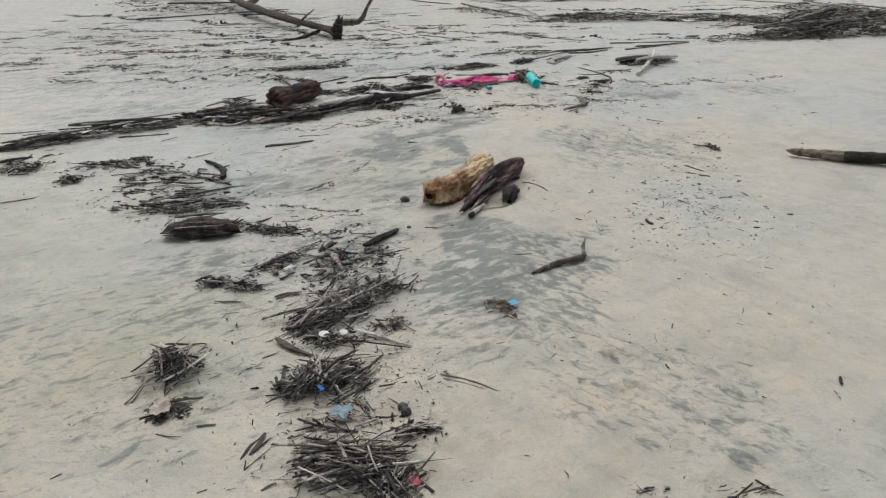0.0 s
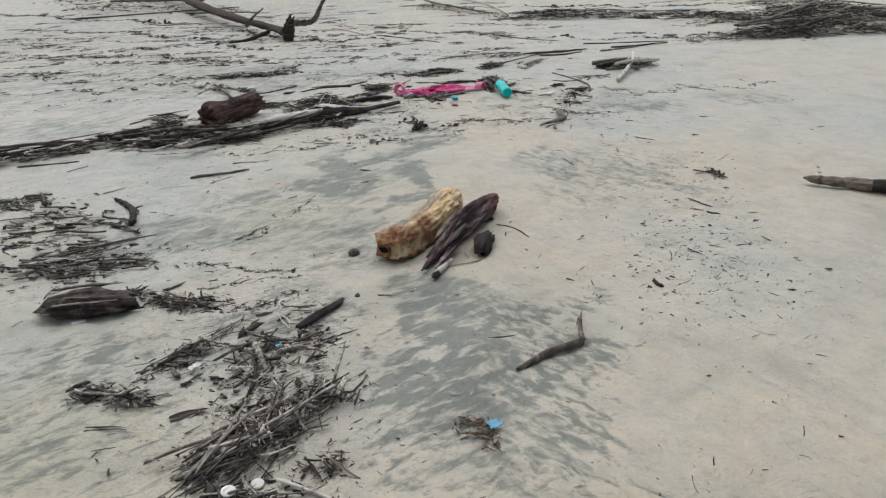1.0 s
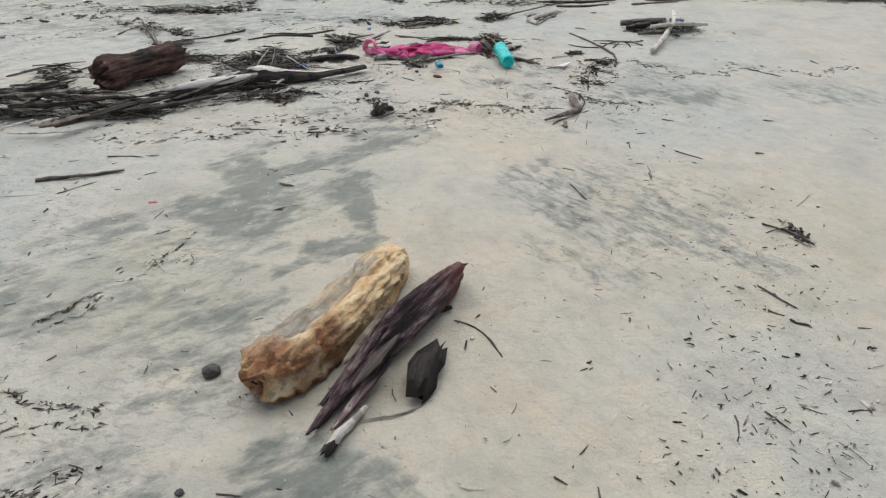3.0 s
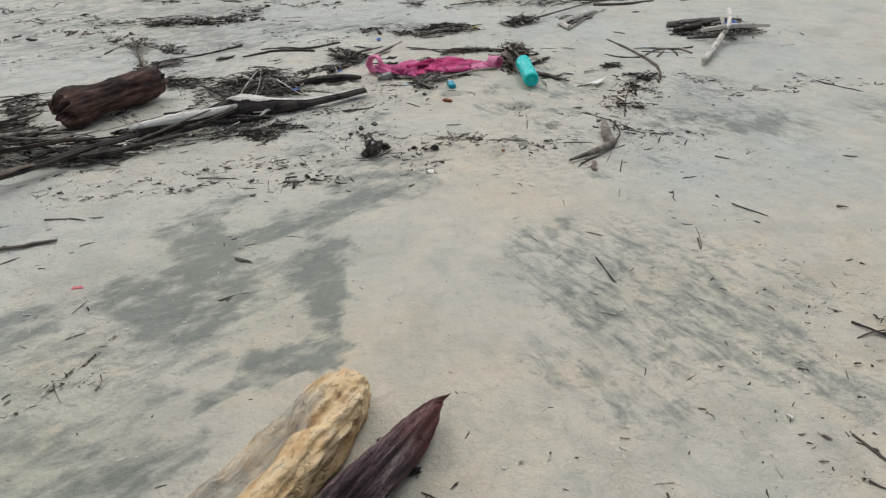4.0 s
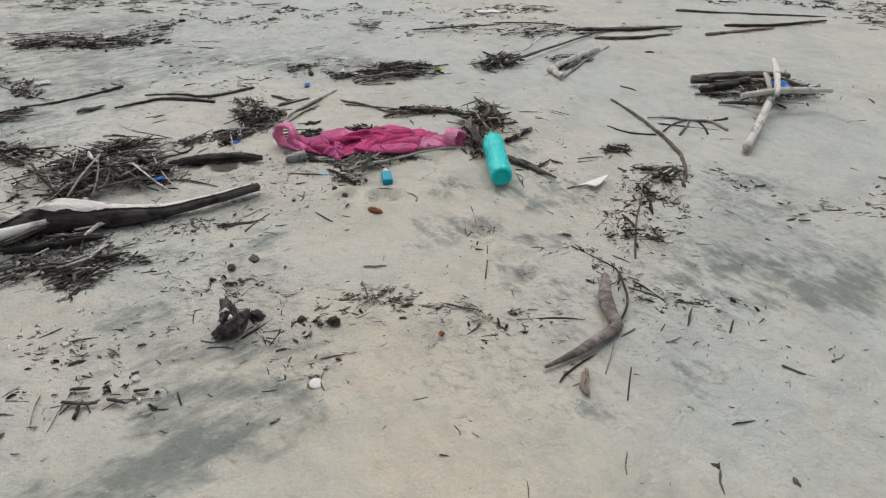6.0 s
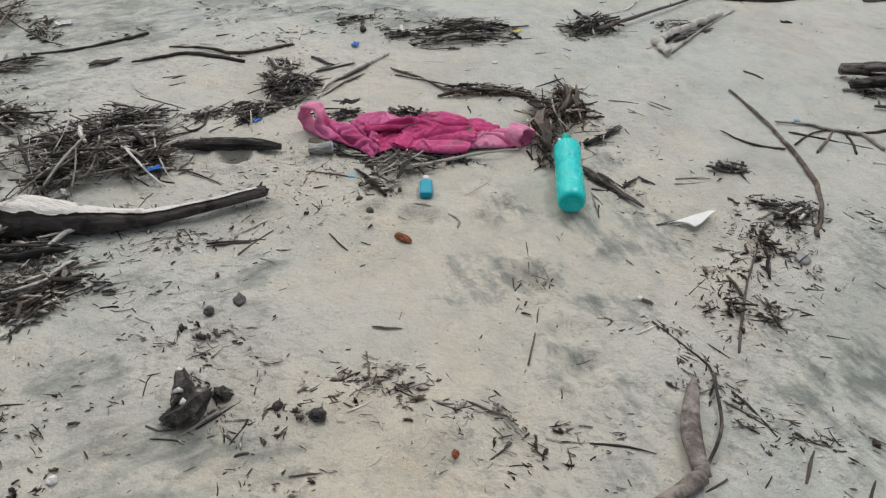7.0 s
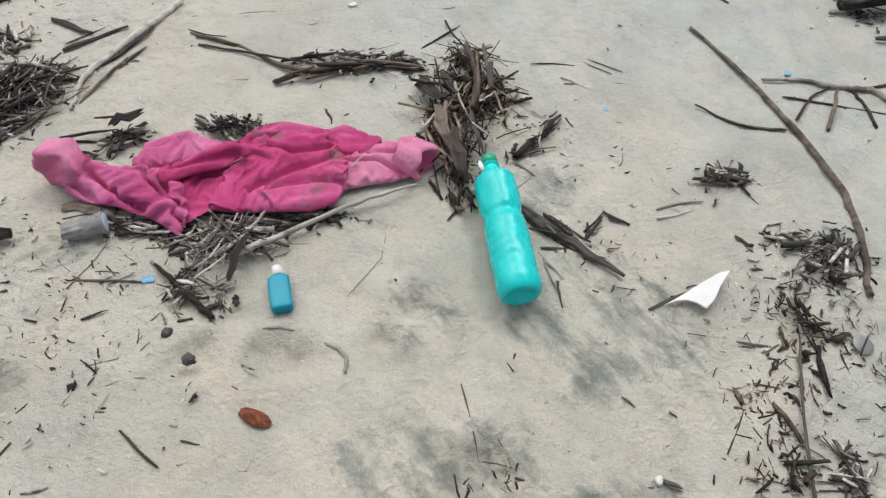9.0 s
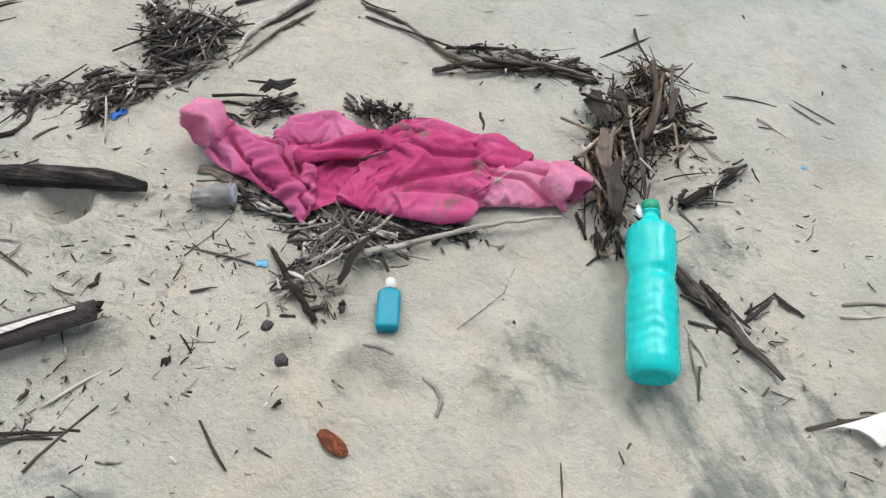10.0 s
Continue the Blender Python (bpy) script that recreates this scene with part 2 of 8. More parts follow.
class Build:
    """Collects tubes and plates, and becomes one mesh."""

    def __init__(self):
        self.v, self.f, self.tone, self.bias = [], [], [], 1.0

    def add(self, verts, faces, tone=0.5):
        k = len(self.v)
        self.tone.extend([tone] * len(verts))
        self.v.extend(verts)
        self.f.extend(tuple(i + k for i in face) for face in faces)

    def tube(self, points, radii, sides=6, rng=None, rough=0.0, flat=1.0):
        points = [Vector(p) for p in points]
        n = len(points)
        verts, faces = [], []
        ridge = [1 + (rng.uniform(-1.6, 1.2) * rough if rng else 0) for _ in range(sides)]
        up = Vector((0.02, 0.05, 1.0))
        for i, p in enumerate(points):
            along = (points[min(i + 1, n - 1)] - points[max(i - 1, 0)]).normalized()
            ref = up if abs(along.z) < 0.9 else Vector((1, 0, 0))
            a = along.cross(ref).normalized()
            c = a.cross(along).normalized()
            ragged = radii[i] * 6 * rough if rng and rough > 0.1 and i in (0, n - 1) else 0.0
            for s in range(sides):
                w = 2 * math.pi * s / sides
                r = radii[i] * ridge[s] * (1 + (rng.uniform(-rough, rough) * 0.5 if rng else 0))
                verts.append(p + a * (math.cos(w) * r) + c * (math.sin(w) * r * flat) + (along * rng.uniform(-ragged, ragged) if ragged else Vector()))
        for i in range(n - 1):
            for s in range(sides):
                q = (s + 1) % sides
                faces.append((i * sides + s, i * sides + q, (i + 1) * sides + q, (i + 1) * sides + s))
        faces.append(tuple(range(sides - 1, -1, -1)))
        faces.append(tuple((n - 1) * sides + s for s in range(sides)))
        self.add(verts, faces, rng.random() ** self.bias if rng else 0.5)

    def grid(self, rows, cols, fn, wrap=False):
        verts = [fn(i / (rows - 1), j / (cols if wrap else cols - 1)) for i in range(rows) for j in range(cols)]
        faces = []
        for i in range(rows - 1):
            for j in range(cols if wrap else cols - 1):
                k = (j + 1) % cols
                faces.append((i * cols + j, i * cols + k, (i + 1) * cols + k, (i + 1) * cols + j))
        self.add(verts, faces)

    def mesh(self, name, mat, smooth=True):
        me = bpy.data.meshes.new(name)
        me.from_pydata([tuple(p) for p in self.v], [], self.f)
        me.materials.append(mat)
        if smooth:
            me.polygons.foreach_set("use_smooth", [True] * len(me.polygons))
        me.attributes.new("tone", "FLOAT", "POINT").data.foreach_set("value", self.tone)
        me.update()
        return me


def part(name, built, mat, parent, label="", smooth=True):
    """Links what was built as one mesh under a thing or a part."""
    ob = new(name, built.mesh(name, mat, smooth))
    ob.parent = parent
    if label:
        ob["label"] = label
    return ob


def thing(name, built, mat, m, label, category, group="", kind="", smooth=True):
    ob = new(name, built.mesh(name, mat, smooth))
    ob.matrix_world = m
    return tagged(ob, label, category, group, kind)


# ---- ground: one sheet out to the horizon ----
def spaced(low, high, step, far, grow=1.22):
    """Even steps between low and high, widening beyond them out to far."""
    inner = list(np.arange(low, high + step / 2, step))
    out, d = [], step
    while sum(out) < far:
        d *= grow
        out.append(d)
    right = list(inner[-1] + np.cumsum(out))
    left = list(inner[0] - np.cumsum(out))[::-1]
    return left + inner + right


# ---- dark mineral sand, damp patches and tan drifts on the ground ----
STAINS, DRIFTS, DENTS = [], [], []


def stain(ax, ay, bx, by, half, strength=1.0):
    """Dark sand along a line, half as wide on each side."""
    STAINS.append((ax, ay, bx, by, half, strength))


def drift(x, y, wide, deep, strength):
    """Drier tan sand round a place, some sky tint painted in; below nought, greyer."""
    DRIFTS.append((x, y, wide, deep, strength))


def dent(x, y, radius, depth):
    """A shallow print with a raised rim."""
    DENTS.append((x, y, radius, depth))


# the pair of broad patches and the band behind them
stain(0.10, 6.30, 0.24, 6.06, 0.13, 1.0)
stain(0.22, 6.04, 0.16, 5.98, 0.13, 0.95)
stain(0.29, 5.95, 0.25, 5.82, 0.075, 0.9)
stain(-0.05, 6.05, 0.15, 5.90, 0.11, 0.85)
stain(0.28, 6.30, 0.46, 6.10, 0.10, 0.25)
stain(0.53, 6.25, 0.61, 5.98, 0.092, 1.0)
stain(0.47, 6.38, 0.52, 6.28, 0.055, 0.7)
stain(0.60, 5.96, 0.63, 5.90, 0.05, 0.95)
stain(0.28, 6.40, 0.48, 6.55, 0.085, 0.9)
stain(0.48, 6.55, 0.68, 6.71, 0.105, 0.86)
stain(0.68, 6.71, 0.80, 6.86, 0.07, 0.6)
stain(0.53, 5.70, 0.60, 5.745, 0.045, 0.85)
stain(0.60, 5.745, 0.68, 5.765, 0.022, 0.95)
stain(-0.06, 6.38, 0.09, 6.62, 0.08, 0.55)
stain(-1.0, 3.5, -0.35, 4.2, 0.45, -0.08)
stain(-0.3, 3.3, 0.0, 4.0, 0.25, -0.05)
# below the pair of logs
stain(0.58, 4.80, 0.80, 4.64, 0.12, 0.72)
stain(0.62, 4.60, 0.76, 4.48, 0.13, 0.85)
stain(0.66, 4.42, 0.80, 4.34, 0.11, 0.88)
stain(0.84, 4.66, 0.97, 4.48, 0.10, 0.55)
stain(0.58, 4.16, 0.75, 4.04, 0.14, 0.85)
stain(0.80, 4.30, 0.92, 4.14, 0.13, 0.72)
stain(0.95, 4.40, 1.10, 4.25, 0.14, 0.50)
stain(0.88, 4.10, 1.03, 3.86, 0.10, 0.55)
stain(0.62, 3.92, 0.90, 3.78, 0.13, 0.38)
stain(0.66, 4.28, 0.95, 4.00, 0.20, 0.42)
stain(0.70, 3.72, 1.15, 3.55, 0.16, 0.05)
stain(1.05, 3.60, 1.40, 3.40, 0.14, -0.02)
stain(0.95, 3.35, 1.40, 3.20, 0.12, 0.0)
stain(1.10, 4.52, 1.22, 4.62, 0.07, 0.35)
# behind and beside them
stain(0.38, 5.57, 0.48, 5.70, 0.045, 0.85)
stain(0.48, 5.71, 0.66, 5.82, 0.05, 0.82)
stain(0.00, 5.46, 0.30, 5.30, 0.07, 0.55)
stain(0.08, 5.20, 0.36, 5.10, 0.06, 0.50)
stain(0.20, 4.98, 0.34, 5.06, 0.05, 0.62)
stain(0.30, 5.36, 0.42, 5.44, 0.05, 0.55)
stain(0.05, 5.66, 0.26, 5.78, 0.05, 0.45)
stain(-0.30, 5.75, 0.10, 5.45, 0.30, 0.22)
stain(0.10, 5.75, 0.40, 5.95, 0.20, 0.25)
stain(0.05, 5.30, 0.35, 5.15, 0.22, 0.30)
stain(-0.55, 5.45, -0.20, 5.20, 0.25, 0.20)
stain(0.10, 4.75, 0.30, 4.60, 0.14, 0.30)
stain(0.35, 6.9, 0.75, 6.95, 0.14, 0.25)
# streaked sand on the open side
stain(1.28, 6.36, 1.46, 6.16, 0.15, 0.42)
stain(1.22, 6.20, 1.40, 6.02, 0.15, 0.36)
stain(1.55, 6.40, 1.95, 6.15, 0.16, 0.18)
stain(1.45, 6.10, 1.75, 5.90, 0.20, 0.20)
stain(1.48, 6.34, 1.66, 6.22, 0.08, 0.30)
stain(1.40, 5.96, 1.62, 5.80, 0.14, 0.40)
stain(1.70, 6.06, 1.86, 5.86, 0.11, 0.48)
stain(1.25, 5.76, 1.50, 5.62, 0.10, 0.30)
stain(1.85, 5.80, 2.00, 5.66, 0.08, 0.34)
# round the forked limb, the knot and the bottle
stain(1.95, 7.45, 2.08, 7.53, 0.055, 0.8)
stain(2.10, 7.45, 2.18, 7.49, 0.05, 0.7)
stain(2.14, 7.34, 2.34, 7.46, 0.06, 0.85)
stain(1.76, 6.97, 1.82, 7.0, 0.05, 0.5)
stain(1.46, 6.83, 1.54, 6.855, 0.035, 0.3)
stain(0.22, 7.08, 0.335, 7.11, 0.035, 0.6)
stain(0.50, 6.72, 0.78, 6.77, 0.10, 0.55)
stain(0.52, 6.80, 0.69, 6.84, 0.07, 0.6)
stain(0.50, 6.96, 0.66, 7.0, 0.06, 0.5)
stain(1.33, 7.95, 1.40, 7.80, 0.07, 0.42)
stain(1.44, 8.03, 1.50, 7.86, 0.06, 0.45)
stain(1.52, 7.94, 1.58, 7.88, 0.06, 0.5)
# the rest, near and far
stain(1.20, 7.02, 1.62, 7.18, 0.22, -0.08)
stain(0.30, 7.25, 0.55, 7.20, 0.20, -0.10)
stain(-0.648, 5.517, -0.442, 5.517, 0.072, 0.52)
stain(-0.329, 5.713, -0.289, 5.713, 0.148, 0.43)
stain(1.929, 7.457, 2.347, 7.457, 0.229, 0.43)
stain(3.010, 7.527, 3.080, 7.527, 0.268, 0.38)
stain(-1.181, 9.628, -1.053, 9.628, 0.369, 0.66)
stain(0.261, 7.084, 0.391, 7.084, 0.062, 0.38)
stain(1.969, 7.480, 2.089, 7.480, 0.113, 0.40)
stain(2.184, 7.877, 2.184, 7.987, 0.171, 0.40)
stain(-1.014, 9.185, -0.840, 9.185, 0.270, 0.66)
stain(1.326, 7.396, 1.360, 7.396, 0.087, 0.38)
stain(1.513, 7.872, 1.537, 7.872, 0.094, 0.43)
stain(0.478, 7.515, 0.560, 7.515, 0.060, 0.57)
stain(0.221, 7.389, 0.315, 7.389, 0.049, 0.47)
stain(1.029, 7.570, 1.067, 7.570, 0.081, 0.33)
stain(1.192, 7.643, 1.226, 7.643, 0.062, 0.43)
stain(1.012, 7.638, 1.026, 7.638, 0.044, 0.38)
stain(0.393, 8.036, 0.463, 8.036, 0.055, 0.43)
stain(0.814, 7.815, 0.840, 7.815, 0.043, 0.28)
stain(1.328, 7.878, 1.340, 7.878, 0.071, 0.47)
stain(-0.697, 5.184, -0.697, 5.442, 0.146, 0.57)
stain(-0.591, 4.350, -0.465, 4.350, 0.149, 0.38)
stain(-0.485, 3.964, -0.421, 3.964, 0.162, 0.33)
stain(-0.653, 9.246, 0.391, 9.246, 0.201, 0.52)
stain(-1.535, 8.832, -1.297, 8.832, 0.329, 0.47)
stain(-0.855, 8.182, -0.743, 8.182, 0.215, 0.43)
stain(1.893, 7.470, 1.897, 7.470, 0.113, 0.33)
stain(0.263, 7.397, 0.501, 7.397, 0.095, 0.33)
stain(1.453, 7.316, 1.487, 7.316, 0.059, 0.38)
stain(1.103, 7.675, 1.171, 7.675, 0.066, 0.38)
stain(1.301, 7.576, 1.451, 7.576, 0.069, 0.33)
stain(-0.480, 5.333, -0.236, 5.333, 0.115, 0.52)
stain(-0.071, 4.559, 0.151, 4.559, 0.094, 0.43)
stain(-0.297, 5.864, -0.255, 5.864, 0.080, 0.66)
stain(-5.338, 14.185, -5.338, 15.359, 2.938, 0.47)
stain(-3.058, 9.728, -2.450, 9.728, 1.302, 0.47)
stain(-2.164, 7.244, -2.164, 7.256, 0.867, 0.38)
stain(-1.150, 8.859, -0.846, 8.859, 0.522, 0.43)
stain(0.332, 7.750, 0.424, 7.750, 0.052, 0.40)
stain(0.315, 7.894, 0.425, 7.894, 0.060, 0.36)
stain(0.517, 7.842, 0.559, 7.842, 0.043, 0.30)
stain(1.066, 7.926, 1.166, 7.926, 0.058, 0.28)
stain(1.360, 8.226, 1.360, 8.254, 0.061, 0.38)
drift(0.8, 5.8, 0.5, 0.35, 0.5)
drift(1.25, 5.5, 0.6, 0.4, 0.35)
drift(1.0, 6.95, 0.40, 0.3, 0.32)
drift(1.15, 7.0, 0.5, 0.35, 0.3)
drift(0.6, 3.2, 0.8, 0.6, 0.4)
drift(1.3, 3.6, 0.8, 0.7, 0.48)
drift(1.2, 4.7, 0.45, 0.6, 0.30)
drift(-0.7, 3.5, 0.6, 0.5, 0.3)
drift(0.45, 4.45, 0.1, 0.25, 0.35)
drift(1.0, 7.7, 0.5, 0.45, 0.5)
drift(0.9, 8.4, 0.9, 0.5, 0.25)
drift(0.0, 9.5, 3.0, 2.0, -0.25)
drift(-1.2, 6.0, 0.9, 1.2, -0.35)
drift(2.4, 7.3, 0.8, 1.0, -0.25)
drift(1.2, 6.6, 0.45, 0.3, 0.35)
drift(1.9, 6.2, 0.7, 0.5, 0.30)


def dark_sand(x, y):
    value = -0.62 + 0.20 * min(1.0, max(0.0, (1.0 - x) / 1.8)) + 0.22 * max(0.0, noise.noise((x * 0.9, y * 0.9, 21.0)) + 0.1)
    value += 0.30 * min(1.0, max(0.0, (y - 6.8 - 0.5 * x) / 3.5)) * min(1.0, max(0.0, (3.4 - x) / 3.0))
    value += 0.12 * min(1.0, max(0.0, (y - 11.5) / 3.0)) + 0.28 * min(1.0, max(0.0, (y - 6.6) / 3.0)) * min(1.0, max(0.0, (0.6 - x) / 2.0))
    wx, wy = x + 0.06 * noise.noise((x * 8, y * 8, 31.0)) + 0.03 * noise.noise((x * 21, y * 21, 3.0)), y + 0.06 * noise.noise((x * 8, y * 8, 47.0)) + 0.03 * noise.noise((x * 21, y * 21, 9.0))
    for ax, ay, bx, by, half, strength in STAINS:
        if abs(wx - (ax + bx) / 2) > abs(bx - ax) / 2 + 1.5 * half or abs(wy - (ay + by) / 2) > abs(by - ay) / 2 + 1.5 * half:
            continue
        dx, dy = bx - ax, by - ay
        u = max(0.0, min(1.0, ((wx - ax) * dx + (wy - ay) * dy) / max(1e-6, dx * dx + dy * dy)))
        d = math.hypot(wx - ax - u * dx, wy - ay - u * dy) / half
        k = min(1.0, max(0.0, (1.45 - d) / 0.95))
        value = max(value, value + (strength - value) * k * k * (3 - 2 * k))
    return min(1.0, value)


def warm_sand(x, y):
    value = 0.38
    for px, py, wide, deep, strength in DRIFTS:
        value += strength * math.exp(-((x - px) / wide) ** 2 - ((y - py) / deep) ** 2)
    return value


def wet_sheen(x, y):
    """Sand still wet where the water drained off beside the heaps."""
    value = 0.8 * min(1.0, max(0.0, (-x - 0.4) / 2.5)) * min(1.0, max(0.0, (6.5 - y) / 2.0))
    value += 0.5 * math.exp(-((x + 0.05) / 0.35) ** 2 - ((y - 5.45) / 0.3) ** 2)
    value += 0.45 * math.exp(-((x - 0.25) / 0.4) ** 2 - ((y - 6.2) / 0.3) ** 2)
    value += 0.62 * math.exp(-((x + 0.48) / 0.42) ** 2 - ((y - 3.8) / 0.42) ** 2)
    value *= min(1.0, max(0.0, (x + 6.0) / 3.0)) * min(1.0, max(0.0, (y - 1.5) / 1.5))
    return min(1.0, value * (1.0 + 0.8 * noise.fractal((x * 3.0, y * 3.0, 12.0), 0.8, 2.0, 3)) if value > 0.01 else 0.0)


dent(0.722, 7.818, 0.045, 0.010)
dent(0.742, 7.856, 0.02, 0.006)
dent(0.86, 7.835, 0.05, 0.009)
dent(0.853, 7.815, 0.05, 0.006)
dent(1.039, 7.867, 0.03, 0.008)
dent(1.037, 8.114, 0.035, 0.006)
dent(0.228, 7.984, 0.045, 0.008)
dent(1.093, 7.929, 0.03, 0.006)
dent(1.088, 7.83, 0.025, 0.005)
dent(1.201, 7.642, 0.06, 0.006)
dent(1.05, 7.877, 0.02, 0.005)
dent(0.911, 7.818, 0.04, 0.006)
dent(0.207, 7.988, 0.05, 0.008)
dent(1.191, 7.635, 0.05, 0.006)
dent(1.37, 7.37, 0.05, 0.008)
dent(0.211, 7.977, 0.05, 0.008)
dent(1.081, 7.941, 0.04, 0.006)
dent(1.312, 7.471, 0.05, 0.007)
dent(1.33, 7.383, 0.05, 0.007)
dent(1.125, 7.104, 0.05, 0.006)
dent(1.055, 4.631, 0.05, 0.006)
dent(0.941, 4.478, 0.05, 0.006)
dent(0.878, 3.738, 0.06, 0.007)
dent(1.109, 3.56, 0.05, 0.007)
dent(1.107, 3.385, 0.05, 0.007)
dent(0.78, 3.705, 0.05, 0.006)
dent(1.348, 3.08, 0.05, 0.006)
dent(1.253, 3.005, 0.05, 0.006)
dent(0.529, 3.071, 0.05, 0.006)


def dents(x, y):
    z = 0.006 * noise.fractal((x * 7, y * 7, 2.0), 0.7, 2.0, 4)
    z -= 0.010 * max(0.0, noise.noise((x * 6.3, y * 6.3, 8.0)) - 0.35)
    for px, py, r, depth in DENTS:
        d = math.hypot(x - px, (y - py) * 1.1) / r
        if d < 2.2:
            z += -1.7 * depth * math.exp(-d ** 4) + 0.8 * depth * math.exp(-((d - 1.25) / 0.3) ** 2)
    return z


def build_ground():
    xs, ys = spaced(-2.2, 3.2, 0.018, 900), spaced(2.6, 9.5, 0.018, 900)
    nx = len(xs)
    verts, dark, warm, wet = [], [], [], []
    for y in ys:
        for x in xs:
            near = -6 < x < 8 and 0 < y < 16
            verts.append((x, y, ground_z(x, y) + (dents(x, y) if near else 0.0)))
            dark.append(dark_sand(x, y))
            warm.append(warm_sand(x, y))
            wet.append(wet_sheen(x, y))
    faces = [(j * nx + i, j * nx + i + 1, (j + 1) * nx + i + 1, (j + 1) * nx + i) for j in range(len(ys) - 1) for i in range(nx - 1)]
    me = bpy.data.meshes.new("ground")
    me.from_pydata(verts, [], faces)
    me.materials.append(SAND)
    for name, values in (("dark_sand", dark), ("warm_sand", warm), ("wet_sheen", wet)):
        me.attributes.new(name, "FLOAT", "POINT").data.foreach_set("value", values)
    me.polygons.foreach_set("use_smooth", [True] * len(me.polygons))
    me.update()
    return tagged(new("ground", me), "grey-beige damp beach sand with darker streaks and patches", "sand", kind="structure")


build_ground()


# ---- heaps, wrack lines and crumbs: what nobody could count ----
HEAPS = []
TONES = {"d": "dark wet", "k": "near-black wet", "m": "brown weathered", "g": "grey weathered", "p": "pale bleached"}


def heap_top(x, y):
    """How high the twig heaps stand at a place."""
    top = 0.0
    for ax, ay, bx, by, half, height in HEAPS:
        dx, dy = bx - ax, by - ay
        long2 = dx * dx + dy * dy
        u = ((x - ax) * dx + (y - ay) * dy) / long2
        v = abs((x - ax) * dy - (y - ay) * dx) / math.sqrt(long2) / half
        u = abs(2 * u - 1)
        top = max(top, height * (1 - max(u, v) ** 2)) if max(u, v) < 1 else top
    return top


def twig_into(built, rng, x, y, z, turn, length, r, lift=0.0, sides=5):
    """One bent twig; lift raises its far end."""
    c, s = math.cos(turn), math.sin(turn)
    bow, kink = rng.gauss(0, 0.07) * length, rng.uniform(0.35, 0.65)
    pts, n = [], 4
    for k in range(n):
        u = k / (n - 1)
        w = bow * (1 - abs(u - kink) / max(kink, 1 - kink))
        px, py = x + c * (u - 0.5) * length - s * w, y + s * (u - 0.5) * length + c * w
        pts.append((px, py, max(ground_z(px, py) + r * 0.6, z + lift * (u - 0.5))))
    built.tube(pts, [r * rng.uniform(0.7, 1.05), r * rng.uniform(0.85, 1.2), r * rng.uniform(0.75, 1.1), r * rng.uniform(0.5, 1.0)], sides, rng, 0.16, rng.uniform(0.6, 1.0))


def chip_into(built, rng, x, y, size, lift=0.0, turn=None):
    """One small ragged crumb of bark or reed."""
    turn, long, wide = rng.uniform(0, math.pi) if turn is None else turn, size * rng.uniform(0.5, 1.7), size * rng.uniform(0.25, 0.75)
    c, s = math.cos(turn), math.sin(turn)
    z = ground_z(x, y) + lift
    pts = [(x + c * long * k + rng.gauss(0, 0.12) * wide, y + s * long * k + rng.gauss(0, 0.12) * wide, z + 0.001 + rng.random() * wide * 0.45) for k in (-0.5, -0.17, 0.17, 0.5)]
    built.tube(pts, [wide * rng.uniform(0.25, 0.6) for _ in pts], 5, rng, 0.35, 0.65)


def heap(ax, ay, bx, by, half, count, height, spread=0.75, size=1.0, label="", mat=None, name="twig_heap", bias=1.35):
    rng = random.Random(len(HEAPS) * 7 + 1)
    HEAPS.append((ax, ay, bx, by, half, height))
    built = Build()
    built.bias = bias
    cx, cy = (ax + bx) / 2, (ay + by) / 2
    long, main = math.hypot(bx - ax, by - ay), math.atan2(by - ay, bx - ax)
    lobes = [(rng.uniform(-0.45, 0.45), rng.uniform(-0.55, 0.55), rng.gauss(0, spread)) for _ in range(7)]
    for i in range(int(count * 1.75)):
        if rng.random() < 0.7:
            lu, lv, lean = rng.choice(lobes)
            u, v = lu + rng.gauss(0, 0.1), lv + rng.gauss(0, 0.25)
            turn = main + lean + rng.gauss(0, 0.45 * min(1.0, spread))
        else:
            u, v = rng.uniform(-0.53, 0.53), rng.gauss(0, 0.5)
            turn = main + rng.gauss(0, spread)
        x = u * long * math.cos(main) - v * half * math.sin(main)
        y = u * long * math.sin(main) + v * half * math.cos(main)
        inside = max(0.0, 1 - max(abs(2 * u), abs(v)) ** 2)
        length = min(0.3, rng.lognormvariate(-2.95, 0.75)) * size * (0.4 + 0.8 * inside)
        length = min(length, 0.55 * (long + 2 * half))
        r = rng.choice((0.0008, 0.0012, 0.0016, 0.002, 0.0028, 0.0044)) * size ** 0.7
        if rng.random() < 0.1:
            length, r = length * 0.5, r * 2.2
        r = min(r, 0.085 * length)
        if height <= 0.03:
            length *= rng.choice((0.35, 0.55, 0.9))
        z = height * inside * rng.random() ** 0.7
        twig_into(built, rng, cx + x, cy + y, ground_z(cx + x, cy + y) + z + r, turn, length, r, rng.gauss(0, 0.2) * min(length, 1.5 * height * inside))
        for _ in range(rng.choice((0, 0, 1, 1, 2)) if height <= 0.03 else int(rng.random() < 0.45)):
            chip_into(built, rng, cx + x + rng.gauss(0, 0.02), cy + y + rng.gauss(0, 0.02), 0.008 * size * rng.lognormvariate(0, 0.5), z * 0.8)
    ob = new(name, built.mesh(name, mat or TWIGS))
    return tagged(ob, label or "heap of dark wet twigs and reed stems on the sand", "twigs", kind="stuff")


